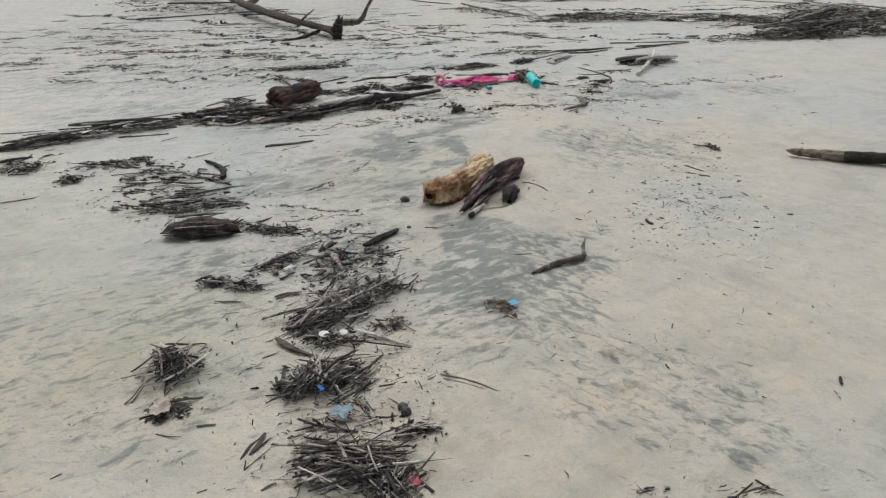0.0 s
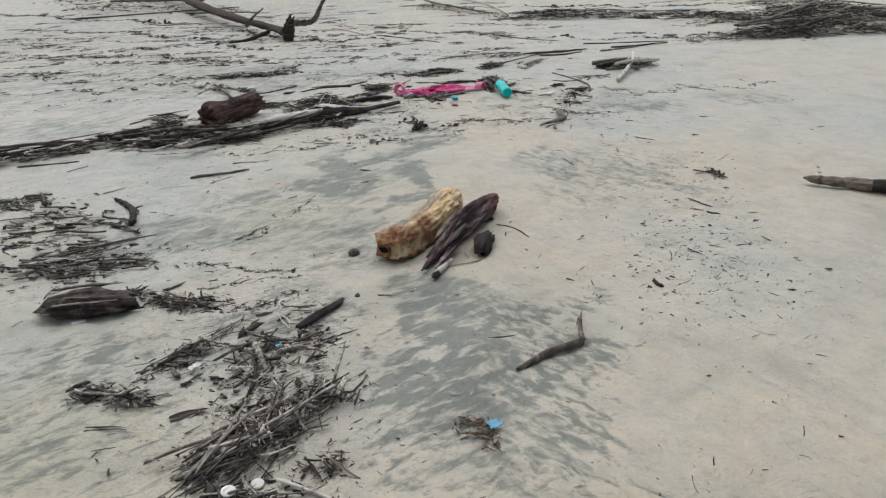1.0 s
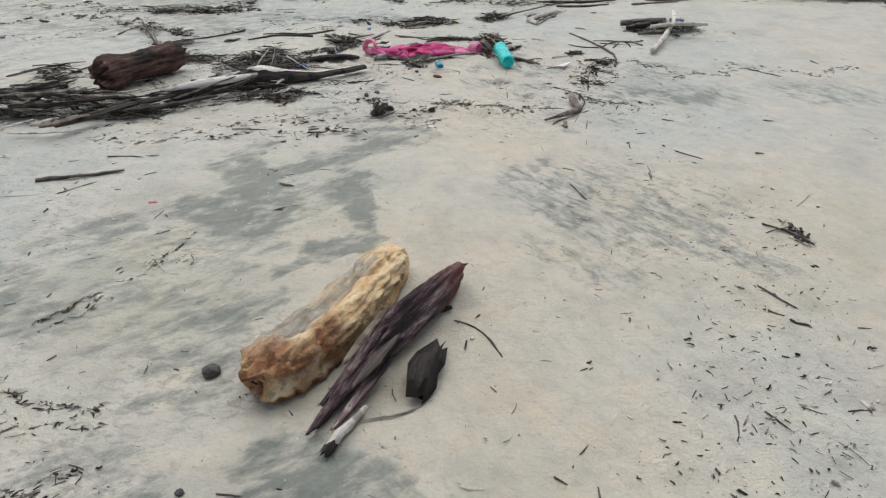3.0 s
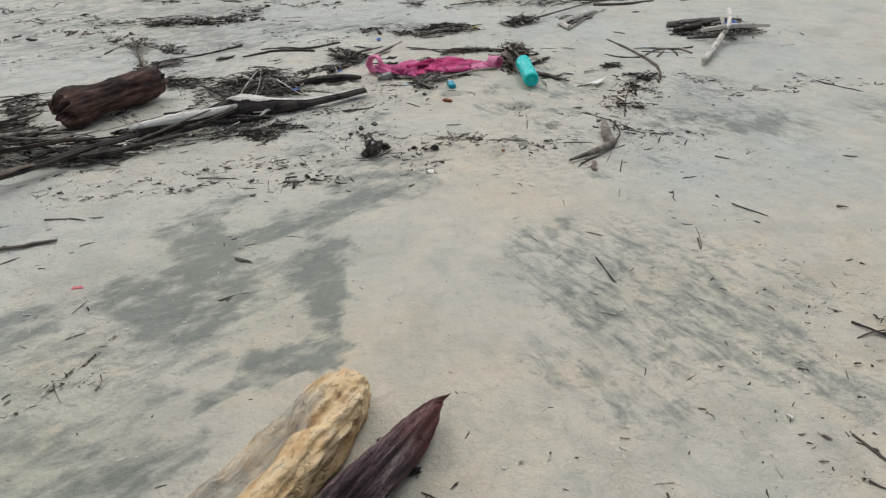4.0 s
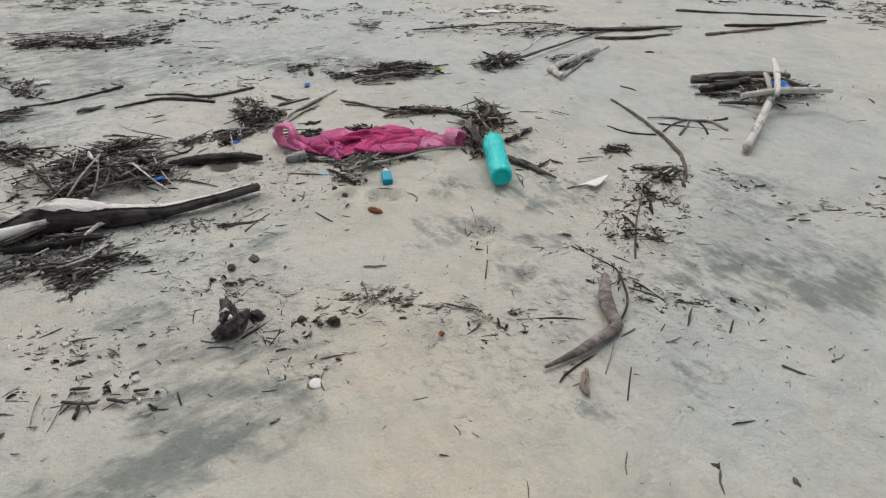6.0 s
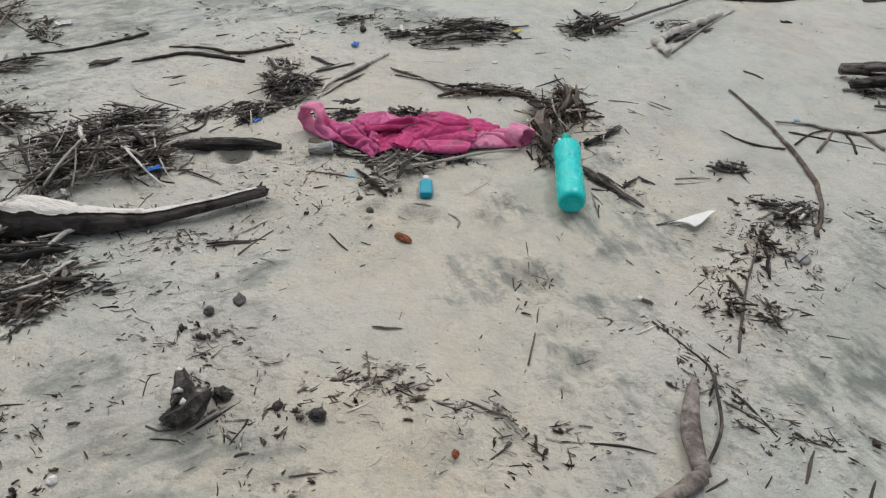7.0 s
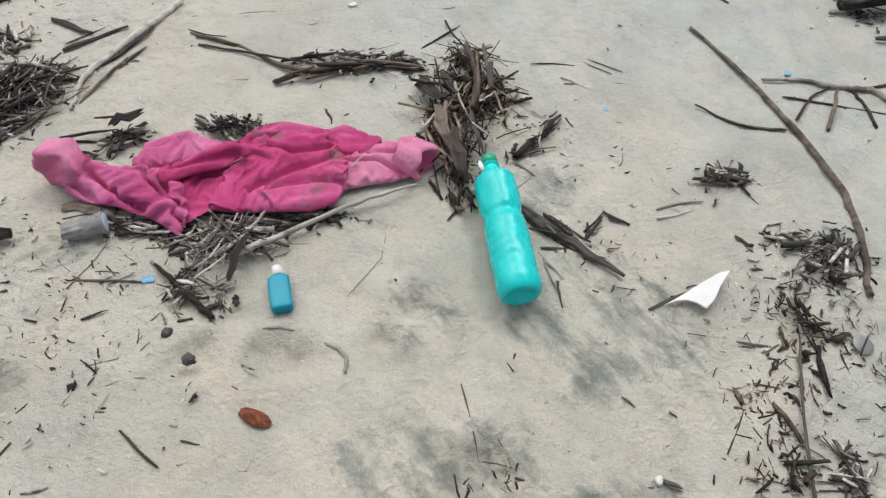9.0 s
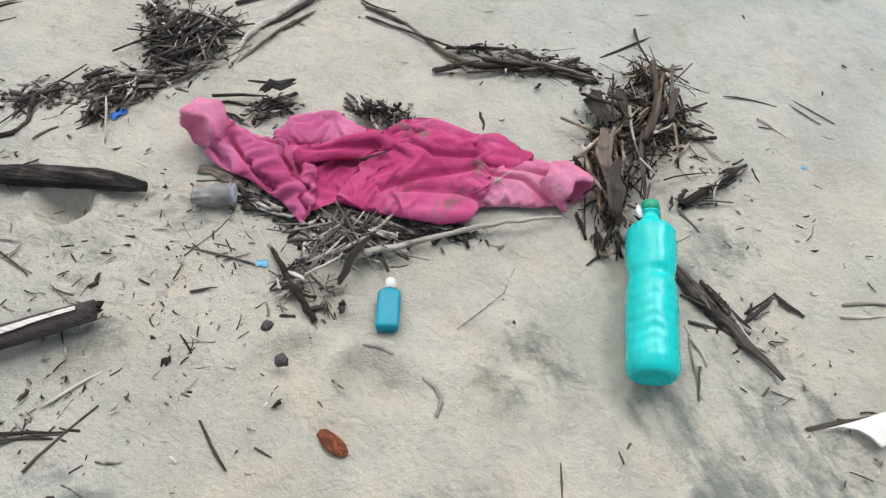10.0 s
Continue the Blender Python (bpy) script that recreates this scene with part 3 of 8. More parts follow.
def wrack(points, half, per_metre, size=0.0055):
    """A line of small bark and reed pieces left by the water."""
    rng = random.Random(int(abs(points[0][0] * 1000)))
    built = Build()
    for (ax, ay), (bx, by) in zip(points, points[1:]):
        length, along = math.hypot(bx - ax, by - ay), math.atan2(by - ay, bx - ax)
        for _ in range(int(length * per_metre * 1.9)):
            u = rng.random()
            clump = noise.noise((ax * 3 + u * length * 5, ay * 3, 4.0))
            if clump < rng.uniform(-0.75, 0.1):
                continue
            off = rng.gauss(0, half * (0.2 + 0.3 * max(0.0, clump)))
            wave = half * (0.6 * math.sin(u * 9 + ax * 20) + 0.3 * math.sin(u * 23 + ay * 9))
            x = ax + (bx - ax) * u - (by - ay) / length * (off + wave)
            y = ay + (by - ay) * u + (bx - ax) / length * (off + wave)
            if rng.random() < 0.35:
                twig_into(built, rng, x, y, ground_z(x, y) + 0.002, along + rng.gauss(0, 0.6), rng.lognormvariate(-3.9, 0.5), rng.uniform(0.0007, 0.0019), 0.0, 4)
            else:
                chip_into(built, rng, x, y, size * rng.lognormvariate(0.1, 0.5), 0.0, along + rng.gauss(0, 0.7))
    ob = new("wrack_line", built.mesh("wrack_line", CRUMBS))
    return tagged(ob, "thin line of dark bark and reed bits on sand", "debris", kind="stuff")


heap(0.205, 3.05, 0.515, 3.09, 0.12, 260, 0.055, bias=0.85, spread=0.7, size=1.1)
heap(1.03, 2.99, 1.12, 3.01, 0.02, 12, 0.006, spread=0.8, size=0.6)
heap(1.25, 2.99, 1.36, 3.01, 0.02, 12, 0.006, spread=0.8, size=0.6)
heap(-0.30, 3.32, -0.18, 3.37, 0.05, 34, 0.012, spread=0.9)
heap(0.444, 3.205, 0.558, 3.254, 0.04, 40, 0.02, spread=0.5)
heap(0.08, 3.40, 0.32, 3.52, 0.10, 210, 0.05, bias=1.0, spread=0.5, size=1.15)
heap(0.086, 3.71, 0.285, 3.679, 0.06, 60, 0.03)
heap(0.03, 3.76, 0.37, 4.15, 0.115, 250, 0.045, spread=0.45, bias=0.65, size=1.2)
heap(-0.2, 4.29, 0.30, 4.42, 0.18, 90, 0.016, spread=0.9, size=1.5, bias=0.8)
heap(0.02, 4.12, 0.32, 4.46, 0.14, 42, 0.018, spread=0.5, size=1.6, bias=0.7)
heap(-0.24, 4.24, 0.0, 4.56, 0.07, 50, 0.014, spread=0.6, size=1.4, bias=0.9)
heap(-0.36, 4.74, -0.12, 4.66, 0.05, 45, 0.014, spread=0.5, size=1.3, bias=1.0)
heap(0.233, 4.05, 0.39, 4.138, 0.08, 60, 0.03)
heap(0.309, 3.795, 0.427, 3.81, 0.06, 24, 0.02)
heap(-0.389, 3.54, -0.213, 3.566, 0.11, 110, 0.07, spread=1.6)
heap(-0.76, 4.76, -0.40, 4.78, 0.06, 60, 0.03, spread=0.35, size=1.2)
heap(-1.22, 5.04, -0.55, 5.07, 0.11, 85, 0.025, spread=0.2, size=2.1, bias=0.65)
heap(-1.45, 5.62, -0.80, 5.45, 0.24, 60, 0.014, spread=0.45, size=2.2, bias=0.75)
heap(-1.65, 5.88, -1.15, 5.80, 0.16, 40, 0.012, spread=0.4, size=2.2, bias=0.75)
heap(-1.25, 5.30, -0.62, 5.22, 0.12, 38, 0.014, spread=0.4, size=2.0, bias=0.75)
heap(-1.821, 5.568, -1.679, 5.598, 0.1, 80, 0.03, size=1.25)
heap(-1.927, 5.823, -1.395, 5.916, 0.12, 80, 0.02, size=1.25)
heap(-0.44, 4.18, -0.15, 4.09, 0.045, 70, 0.03, spread=0.35, size=1.2, bias=1.0)
heap(-0.444, 4.745, -0.207, 4.681, 0.07, 50, 0.02)
heap(-2.383, 5.866, -2.084, 5.934, 0.25, 128, 0.025, size=1.25)
heap(-2.462, 6.375, -1.696, 6.933, 0.14, 140, 0.06, spread=0.4)
heap(-1.792, 6.945, -1.039, 7.165, 0.16, 160, 0.06, spread=0.4)
heap(-1.384, 6.9, -0.93, 6.977, 0.14, 120, 0.07, spread=0.4)
heap(-0.93, 6.977, -0.499, 6.997, 0.1, 90, 0.04, spread=0.5)
heap(-0.626, 7.229, -0.217, 7.549, 0.1, 90, 0.05, spread=0.4)
heap(-0.383, 7.845, -0.17, 7.936, 0.14, 70, 0.08, spread=1.0)
heap(-1.392, 7.505, -1.205, 7.649, 0.25, 110, 0.06)
heap(-0.11, 7.334, 0.125, 7.392, 0.09, 26, 0.012)
heap(0.167, 6.764, 0.472, 6.821, 0.08, 18, 0.01)
heap(-1.507, 8.839, -1.226, 8.923, 0.1, 30, 0.03)
heap(-0.47, 7.712, -0.084, 8.125, 0.24, 170, 0.07, spread=0.8, size=1.4, bias=0.65)
heap(-0.771, 7.98, -0.624, 8.075, 0.1, 60, 0.03)
heap(-0.02, 7.236, 0.043, 7.296, 0.06, 45, 0.03)
heap(0.166, 8.376, 0.288, 8.503, 0.09, 80, 0.04)
heap(0.119, 8.443, 0.28, 8.506, 0.07, 120, 0.04, spread=1.2)
heap(-0.05, 8.188, 0.142, 8.312, 0.04, 50, 0.015)
heap(0.147, 8.18, 0.143, 8.262, 0.03, 30, 0.02)
heap(0.374, 9.044, 0.411, 9.057, 0.02, 8, 0.01)
heap(0.505, 9.007, 0.886, 9.161, 0.14, 150, 0.04, spread=0.5, size=1.3)
heap(-1.44, 9.40, -0.80, 9.46, 0.10, 170, 0.025, spread=0.25, size=1.7, bias=1.0)
heap(-0.84, 8.02, -0.50, 8.00, 0.09, 90, 0.02, spread=0.4, size=1.5, bias=0.9)
heap(-1.06, 8.30, -0.82, 8.44, 0.05, 45, 0.02, spread=0.25, size=1.6, bias=0.7)
heap(-1.12, 8.80, -0.95, 8.62, 0.05, 40, 0.016, spread=0.5, size=1.4)
heap(0.04, 8.65, 0.17, 8.62, 0.035, 60, 0.012, spread=0.7, size=1.1, bias=0.8)
heap(0.07, 8.57, 0.15, 8.46, 0.03, 50, 0.012, spread=0.6, size=1.1, bias=0.8)
heap(0.12, 8.28, 0.26, 8.37, 0.03, 70, 0.014, spread=0.4, size=1.0, bias=0.8)
heap(0.16, 9.069, 0.292, 9.171, 0.05, 30, 0.02, spread=0.5)
heap(1.154, 9.226, 1.367, 9.36, 0.12, 90, 0.04, spread=0.7)
heap(1.541, 9.313, 1.727, 9.446, 0.08, 40, 0.03, spread=0.4)
heap(0.785, 8.608, 1.077, 8.636, 0.03, 50, 0.02, spread=0.4)
heap(1.165, 8.60, 1.205, 8.20, 0.075, 150, 0.06, spread=0.5, bias=1.5, mat=BROWN_TWIGS)
heap(1.12, 8.50, 1.17, 8.24, 0.05, 70, 0.04, spread=1.0, size=0.8, bias=1.3, mat=BROWN_TWIGS)
heap(1.184, 8.684, 1.267, 8.467, 0.06, 80, 0.05, mat=BROWN_TWIGS)
heap(1.306, 8.173, 1.435, 8.06, 0.025, 22, 0.018, spread=0.3)
heap(1.307, 8.328, 1.408, 8.457, 0.025, 16, 0.02, spread=0.3)
heap(0.67, 8.024, 0.831, 8.107, 0.05, 100, 0.032, spread=0.8, bias=0.55)
heap(0.651, 7.969, 0.768, 7.936, 0.04, 30, 0.02, spread=0.8, bias=0.55)
heap(0.62, 8.376, 0.748, 8.358, 0.03, 60, 0.03)
heap(0.43, 8.298, 0.507, 8.348, 0.02, 30, 0.02)
heap(0.376, 8.232, 0.451, 8.28, 0.02, 20, 0.02)
heap(0.762, 8.548, 1.083, 8.618, 0.02, 26, 0.02, spread=0.25, mat=BROWN_TWIGS)
heap(0.181, 8.342, 0.28, 8.551, 0.06, 60, 0.02)
heap(0.101, 8.244, 0.226, 8.32, 0.035, 60, 0.015)
heap(1.774, 8.097, 1.909, 8.082, 0.07, 24, 0.012, spread=0.6)
heap(1.801, 8.004, 1.819, 7.812, 0.04, 26, 0.012, spread=0.6, mat=BROWN_TWIGS)
heap(1.66, 7.598, 1.741, 7.728, 0.05, 15, 0.01, spread=0.8, mat=BROWN_TWIGS)
heap(1.693, 8.27, 1.8, 8.295, 0.03, 30, 0.02)
heap(1.794, 7.691, 1.789, 7.617, 0.03, 24, 0.015)
heap(2.24, 8.99, 2.66, 9.13, 0.07, 90, 0.05, spread=0.4, bias=1.5)
heap(1.81, 7.988, 1.969, 8.118, 0.05, 50, 0.03)
heap(0.711, 9.734, 1.745, 9.987, 0.2, 140, 0.03, spread=0.3)
heap(1.155, 9.195, 1.389, 9.346, 0.1, 50, 0.03)
heap(-1.312, 8.66, -1.217, 8.856, 0.15, 40, 0.03)
heap(3.716, 10.574, 5.258, 10.38, 0.35, 260, 0.12, spread=0.4)
heap(-1.339, 9.383, -0.779, 9.734, 0.25, 90, 0.02, spread=0.4)
heap(-0.351, 4.811, -0.073, 4.686, 0.03, 20, 0.01)
heap(-1.403, 6.941, -0.528, 7.108, 0.12, 130, 0.09, spread=0.18, size=2.4, bias=0.8)
heap(-0.653, 7.207, -0.086, 7.635, 0.07, 60, 0.07, spread=0.15, size=2.2, bias=0.8)
heap(-2.691, 6.342, -1.696, 6.933, 0.13, 110, 0.08, spread=0.15, size=2.4, bias=0.9)
heap(-1.776, 6.907, -1.019, 7.262, 0.13, 110, 0.08, spread=0.18, size=2.2, bias=0.8)
heap(-1.514, 7.181, -1.086, 7.322, 0.12, 80, 0.06, spread=0.25, size=1.6, bias=0.9)
heap(-0.309, 7.36, -0.024, 7.453, 0.14, 120, 0.03, spread=0.6)
heap(-0.05, 7.25, 0.11, 7.254, 0.07, 40, 0.025, spread=0.8)
heap(-0.40, 8.02, -0.12, 8.14, 0.09, 130, 0.07, spread=0.8)
heap(-0.33, 7.72, 0.06, 7.86, 0.11, 130, 0.07, spread=0.9, size=1.4, bias=0.85)
heap(-0.28, 7.86, -0.06, 7.98, 0.09, 70, 0.07, spread=0.9, size=1.4, bias=0.85)
heap(-0.16, 7.40, 0.0, 7.44, 0.06, 40, 0.03, spread=0.8, bias=1.0)
heap(-0.03, 7.20, 0.09, 7.30, 0.05, 30, 0.02, spread=0.5, bias=1.0, mat=BROWN_TWIGS)
heap(-0.078, 7.899, 0.009, 7.953, 0.08, 50, 0.045, spread=1.0, mat=BROWN_TWIGS)
heap(0.407, 8.994, 0.547, 9.001, 0.03, 26, 0.03, spread=0.3, size=1.3)
heap(2.129, 5.968, 2.183, 5.813, 0.04, 16, 0.01, spread=0.6)
heap(0.283, 3.035, 0.243, 3.586, 0.2, 110, 0.012, spread=1.0, bias=0.8)
heap(0.205, 3.587, 0.173, 4.477, 0.24, 90, 0.012, spread=1.0, bias=0.8)
heap(-0.98, 4.816, -0.672, 5.388, 0.3, 70, 0.012, spread=0.5, bias=0.9)
# these two follow the cloth's lower edge, dark twigs added partly as its shade
heap(0.669, 8.078, 0.957, 8.145, 0.02, 70, 0.016, spread=0.4)
heap(0.477, 8.104, 0.646, 8.068, 0.02, 50, 0.014, spread=0.4)
heap(-1.012, 6.889, -0.494, 7.118, 0.1, 110, 0.022, spread=0.4, bias=1.2)
heap(-0.546, 7.118, 0.244, 7.388, 0.07, 120, 0.018, spread=0.4, bias=1.2)
heap(-1.195, 7.64, -0.661, 7.478, 0.1, 70, 0.03, spread=0.6)
heap(-7.493, 18.697, -2.887, 16.254, 0.6, 195, 0.2, spread=0.3, size=3, bias=0.85)
heap(-9.198, 21.665, -4.567, 18.03, 0.8, 120, 0.3, spread=0.3, size=4, bias=0.85)
heap(3.693, 10.366, 7.085, 10.757, 0.28, 675, 0.16, spread=0.4, size=1.6, bias=0.85)
heap(4.488, 11.136, 7.622, 11.538, 0.3, 600, 0.16, spread=0.4, size=1.9, bias=0.85)
heap(4.19, 11.835, 7.182, 12.436, 0.35, 375, 0.12, spread=0.4, size=2, bias=0.85)
heap(0.391, 16.15, 1.898, 13.197, 0.25, 195, 0.1, spread=0.3, size=2, bias=0.85)
heap(1.716, 13.191, 3.846, 12.639, 0.2, 285, 0.08, spread=0.25, size=1.8, bias=0.85)
heap(3.73, 12.858, 4.928, 12.043, 0.3, 247, 0.1, spread=0.35, size=2, bias=0.85)
heap(5.713, 13.999, 6.737, 12.425, 0.4, 240, 0.12, spread=0.45, size=2.2, bias=0.85)
heap(1.108, 17.558, 3.776, 16.561, 0.3, 127, 0.06, spread=0.2, size=2.5, bias=0.85)
heap(7.868, 15.065, 9.397, 14.118, 0.5, 195, 0.12, spread=0.35, size=2.5, bias=0.85)
heap(4.1, 10.55, 5.9, 10.45, 0.30, 420, 0.18, spread=0.35, size=2.0, bias=1.3)
heap(4.7, 11.6, 7.0, 12.2, 0.40, 320, 0.20, spread=0.4, size=2.4, bias=1.3)
heap(1.85, 14.0, 4.7, 12.3, 0.18, 300, 0.10, spread=0.25, size=2.2, bias=1.3)
heap(6.2, 15.7, 7.6, 15.6, 0.2, 90, 0.10, spread=0.3, size=2.5, bias=1.2)
heap(2.30, 8.86, 2.80, 9.02, 0.14, 170, 0.07, spread=0.8, size=1.2, bias=1.4)
heap(-5.814, 12.974, -4.524, 12.423, 0.3, 50, 0.02, spread=0.25, size=1.5)
heap(-3.556, 11.668, -1.184, 12.232, 0.25, 110, 0.02, spread=0.2, size=1.5)
heap(-3.428, 10.689, -1.378, 10.25, 0.2, 110, 0.02, spread=0.25, size=1.3)
wrack([(-0.399, 5.076), (-0.234, 5.041), (-0.107, 4.976), (0.005, 4.951), (0.105, 4.956)], 0.016, 190)
wrack([(-0.257, 4.819), (-0.148, 4.865), (-0.026, 4.897), (0.121, 4.89)], 0.014, 170)
wrack([(-0.28, 5.171), (-0.223, 5.317), (-0.134, 5.444), (-0.029, 5.564), (0.043, 5.813)], 0.012, 130)
wrack([(-0.173, 4.666), (-0.087, 4.656), (-0.001, 4.676), (0.094, 4.746), (0.14, 4.756)], 0.03, 200)
wrack([(0.102, 4.657), (0.272, 4.676)], 0.025, 120)
wrack([(0.401, 7.305), (0.561, 7.149), (0.707, 7.007), (0.831, 6.876)], 0.04, 110)
wrack([(0.841, 7.174), (1.085, 7.209), (1.31, 7.173), (1.469, 7.173)], 0.05, 110)
wrack([(1.389, 7.534), (1.539, 7.516), (1.654, 7.307), (1.929, 7.252)], 0.05, 100)
wrack([(-0.26, 6.847), (-0.045, 6.865), (0.19, 6.966), (0.417, 6.84)], 0.05, 100)
wrack([(0.04, 6.332), (0.168, 6.356), (0.286, 6.326)], 0.04, 70)
wrack([(0.715, 7.045), (0.756, 7.125), (0.82, 7.195), (0.899, 7.23), (1.073, 7.232), (1.218, 7.211)], 0.05, 130)
wrack([(1.161, 7.128), (1.282, 7.116), (1.384, 7.169)], 0.06, 120)
wrack([(1.667, 7.697), (1.706, 7.786), (1.768, 7.917), (1.814, 8.022)], 0.05, 140)
wrack([(1.896, 8.105), (1.889, 7.939), (1.904, 7.823), (1.947, 7.748)], 0.05, 160)
wrack([(1.505, 7.565), (1.62, 7.447), (1.682, 7.355), (1.769, 7.295)], 0.05, 110)
wrack([(1.758, 7.311), (1.865, 7.331), (1.956, 7.276), (2.02, 7.236)], 0.06, 100)
wrack([(-0.45, 7.577), (-0.051, 7.304), (0.078, 7.379)], 0.06, 120)
wrack([(-0.299, 7.54), (0.016, 7.477), (0.32, 7.533), (0.442, 7.675)], 0.07, 110)
wrack([(0.032, 8.172), (0.088, 8.242), (0.161, 8.285), (0.269, 8.335)], 0.04, 120)
wrack([(0.791, 7.211), (0.868, 7.246), (0.953, 7.259), (1.043, 7.248)], 0.04, 100)
wrack([(-0.051, 8.165), (-0.032, 8.239), (0.078, 8.278), (0.183, 8.33)], 0.04, 110)
wrack([(0.347, 7.65), (0.413, 7.619), (0.28, 7.6)], 0.03, 140)
wrack([(-0.43, 5.089), (-0.15, 4.923), (0.098, 4.954)], 0.05, 70)
wrack([(-0.429, 4.747), (-0.191, 4.656), (0.019, 4.66), (0.11, 4.745)], 0.04, 90)
wrack([(-0.177, 5.487), (0.072, 5.682), (-0.302, 5.144)], 0.05, 60)
wrack([(0.112, 3.589), (0.468, 3.516), (0.52, 3.546), (0.594, 3.425)], 0.06, 60)
wrack([(-1.376, 5.08), (-1.383, 5.35), (-1.257, 5.437)], 0.05, 60)
wrack([(-6.269, 13.784), (-3.963, 12.651), (-2.195, 12.344)], 0.15, 60)
wrack([(-4.037, 11.089), (-2.513, 10.855), (-1.291, 10.162)], 0.15, 60)
wrack([(-2.208, 8.407), (-1.734, 8.551), (-1.386, 9.743)], 0.12, 70)
wrack([(-1.342, 10.387), (-0.406, 11.156), (0.787, 11.29)], 0.15, 70)
wrack([(0.355, 10.651), (1.696, 9.985), (2.379, 10.079)], 0.1, 70)
wrack([(-1.948, 10.154), (-1.326, 10.625)], 0.1, 60)
wrack([(-2.926, 8.012), (-2.624, 8.405), (-2.303, 8.636)], 0.1, 50)
wrack([(-0.829, 8.86), (0.12, 9.029)], 0.12, 60)
wrack([(-8.981, 18.606), (-6.112, 16.492), (-3.659, 14.837)], 0.2, 110, size=0.018)
wrack([(-6.311, 14.735), (-3.931, 13.686), (-1.291, 11.14)], 0.2, 110, size=0.016)
wrack([(-5.061, 11.635), (-3.583, 11.374), (-1.907, 10.714)], 0.2, 132, size=0.013)
wrack([(-4.083, 10.125), (-2.754, 9.728), (-1.769, 9.361)], 0.2, 132, size=0.011)
wrack([(-3.245, 9.005), (-2.175, 9.012), (-0.932, 9.368)], 0.2, 110, size=0.011)
wrack([(-2.493, 13.475), (-0.784, 11.727), (0.317, 11.751)], 0.2, 110, size=0.016)
wrack([(-0.854, 13.526), (0.462, 12.41), (1.841, 11.198)], 0.2, 110, size=0.013)
wrack([(-1.009, 9.748), (-0.031, 10.179), (1.45, 10.199)], 0.2, 132, size=0.011)
wrack([(2.304, 15.068), (4.17, 14.133), (6.116, 14.012)], 0.2, 88, size=0.018)
wrack([(1.841, 11.198), (3.224, 10.696), (4.362, 10.816)], 0.2, 88, size=0.013)
wrack([(1.737, 8.15), (2.453, 7.898), (3.524, 8.024)], 0.15, 88, size=0.009)
wrack([(-1.469, 8.896), (-1.196, 8.603), (-1.099, 8.382), (-0.8, 8.389)], 0.05, 110)
wrack([(-0.882, 8.575), (-0.715, 8.704), (-0.592, 8.781)], 0.06, 90)
wrack([(-0.276, 8.614), (-0.1, 8.68), (0.042, 8.831)], 0.05, 80)
wrack([(0.273, 9.074), (0.324, 9.262), (0.543, 9.27)], 0.06, 90)
wrack([(-0.533, 9.088), (-0.116, 9.21), (0.293, 9.183)], 0.08, 90)
wrack([(-1.035, 8.181), (-0.936, 8.253), (-0.683, 8.232)], 0.06, 80)
wrack([(-0.91, 8.04), (-0.703, 8.062), (-0.457, 8.162)], 0.08, 90)
wrack([(-0.079, 7.673), (0.171, 7.552), (0.326, 7.602)], 0.05, 90)
wrack([(0.069, 7.348), (0.233, 7.362), (0.326, 7.408)], 0.06, 80)
wrack([(0.383, 7.223), (0.479, 7.277), (0.586, 7.312)], 0.05, 90)
wrack([(0.731, 7.056), (0.742, 7.124), (0.824, 7.16)], 0.04, 110)
wrack([(0.812, 7.193), (0.904, 7.247), (0.98, 7.273), (1.083, 7.24)], 0.04, 120)
wrack([(1.533, 7.536), (1.597, 7.472), (1.645, 7.41)], 0.05, 90)
wrack([(1.676, 7.701), (1.735, 7.584), (1.716, 7.52)], 0.05, 80)
wrack([(0.009, 7), (0.159, 6.933), (0.28, 6.855)], 0.05, 90)
wrack([(0.819, 6.944), (0.86, 6.996), (0.888, 6.988)], 0.04, 90)
wrack([(0.671, 6.841), (0.763, 6.876), (0.769, 6.918)], 0.05, 80)
wrack([(-0.663, 8.743), (-0.582, 8.815)], 0.06, 90)
wrack([(-0.285, 8.857), (-0.206, 8.909), (0.026, 8.86), (0.103, 8.774)], 0.06, 100)
wrack([(0.21, 8.967), (0.274, 9.083), (0.329, 9.182)], 0.05, 100)
wrack([(0.412, 9.193), (0.625, 9.199), (0.888, 9.258)], 0.05, 90)
wrack([(0.01, 8.131), (0.003, 8.23), (0.11, 8.22), (0.179, 8.282)], 0.04, 110)
wrack([(0.523, 7.725), (0.528, 7.773), (0.584, 7.798)], 0.05, 80)
wrack([(0.229, 7.604), (0.303, 7.587), (0.267, 7.527)], 0.05, 70)
wrack([(0.099, 7.644), (0.206, 7.601), (0.233, 7.521)], 0.05, 80)
wrack([(1.156, 7.508), (1.183, 7.546), (1.246, 7.692)], 0.05, 80)
wrack([(1.695, 7.71), (1.702, 7.639), (1.683, 7.59)], 0.05, 90)
wrack([(1.809, 7.679), (1.869, 7.653)], 0.04, 80)
wrack([(-0.749, 6.708), (-0.455, 6.778), (-0.132, 6.742), (0.158, 6.771)], 0.05, 110)
wrack([(-0.284, 6.666), (0.02, 6.769), (0.268, 6.876)], 0.05, 100)
wrack([(-0.908, 6.73), (-0.675, 6.827), (-0.44, 6.895)], 0.05, 90)
wrack([(-0.147, 6.898), (0.142, 6.985), (0.416, 7.075)], 0.05, 90)
wrack([(0.288, 7.198), (0.482, 7.265), (0.694, 7.232)], 0.06, 90)
wrack([(-0.659, 6.636), (-0.472, 6.63), (-0.226, 6.691)], 0.05, 80)
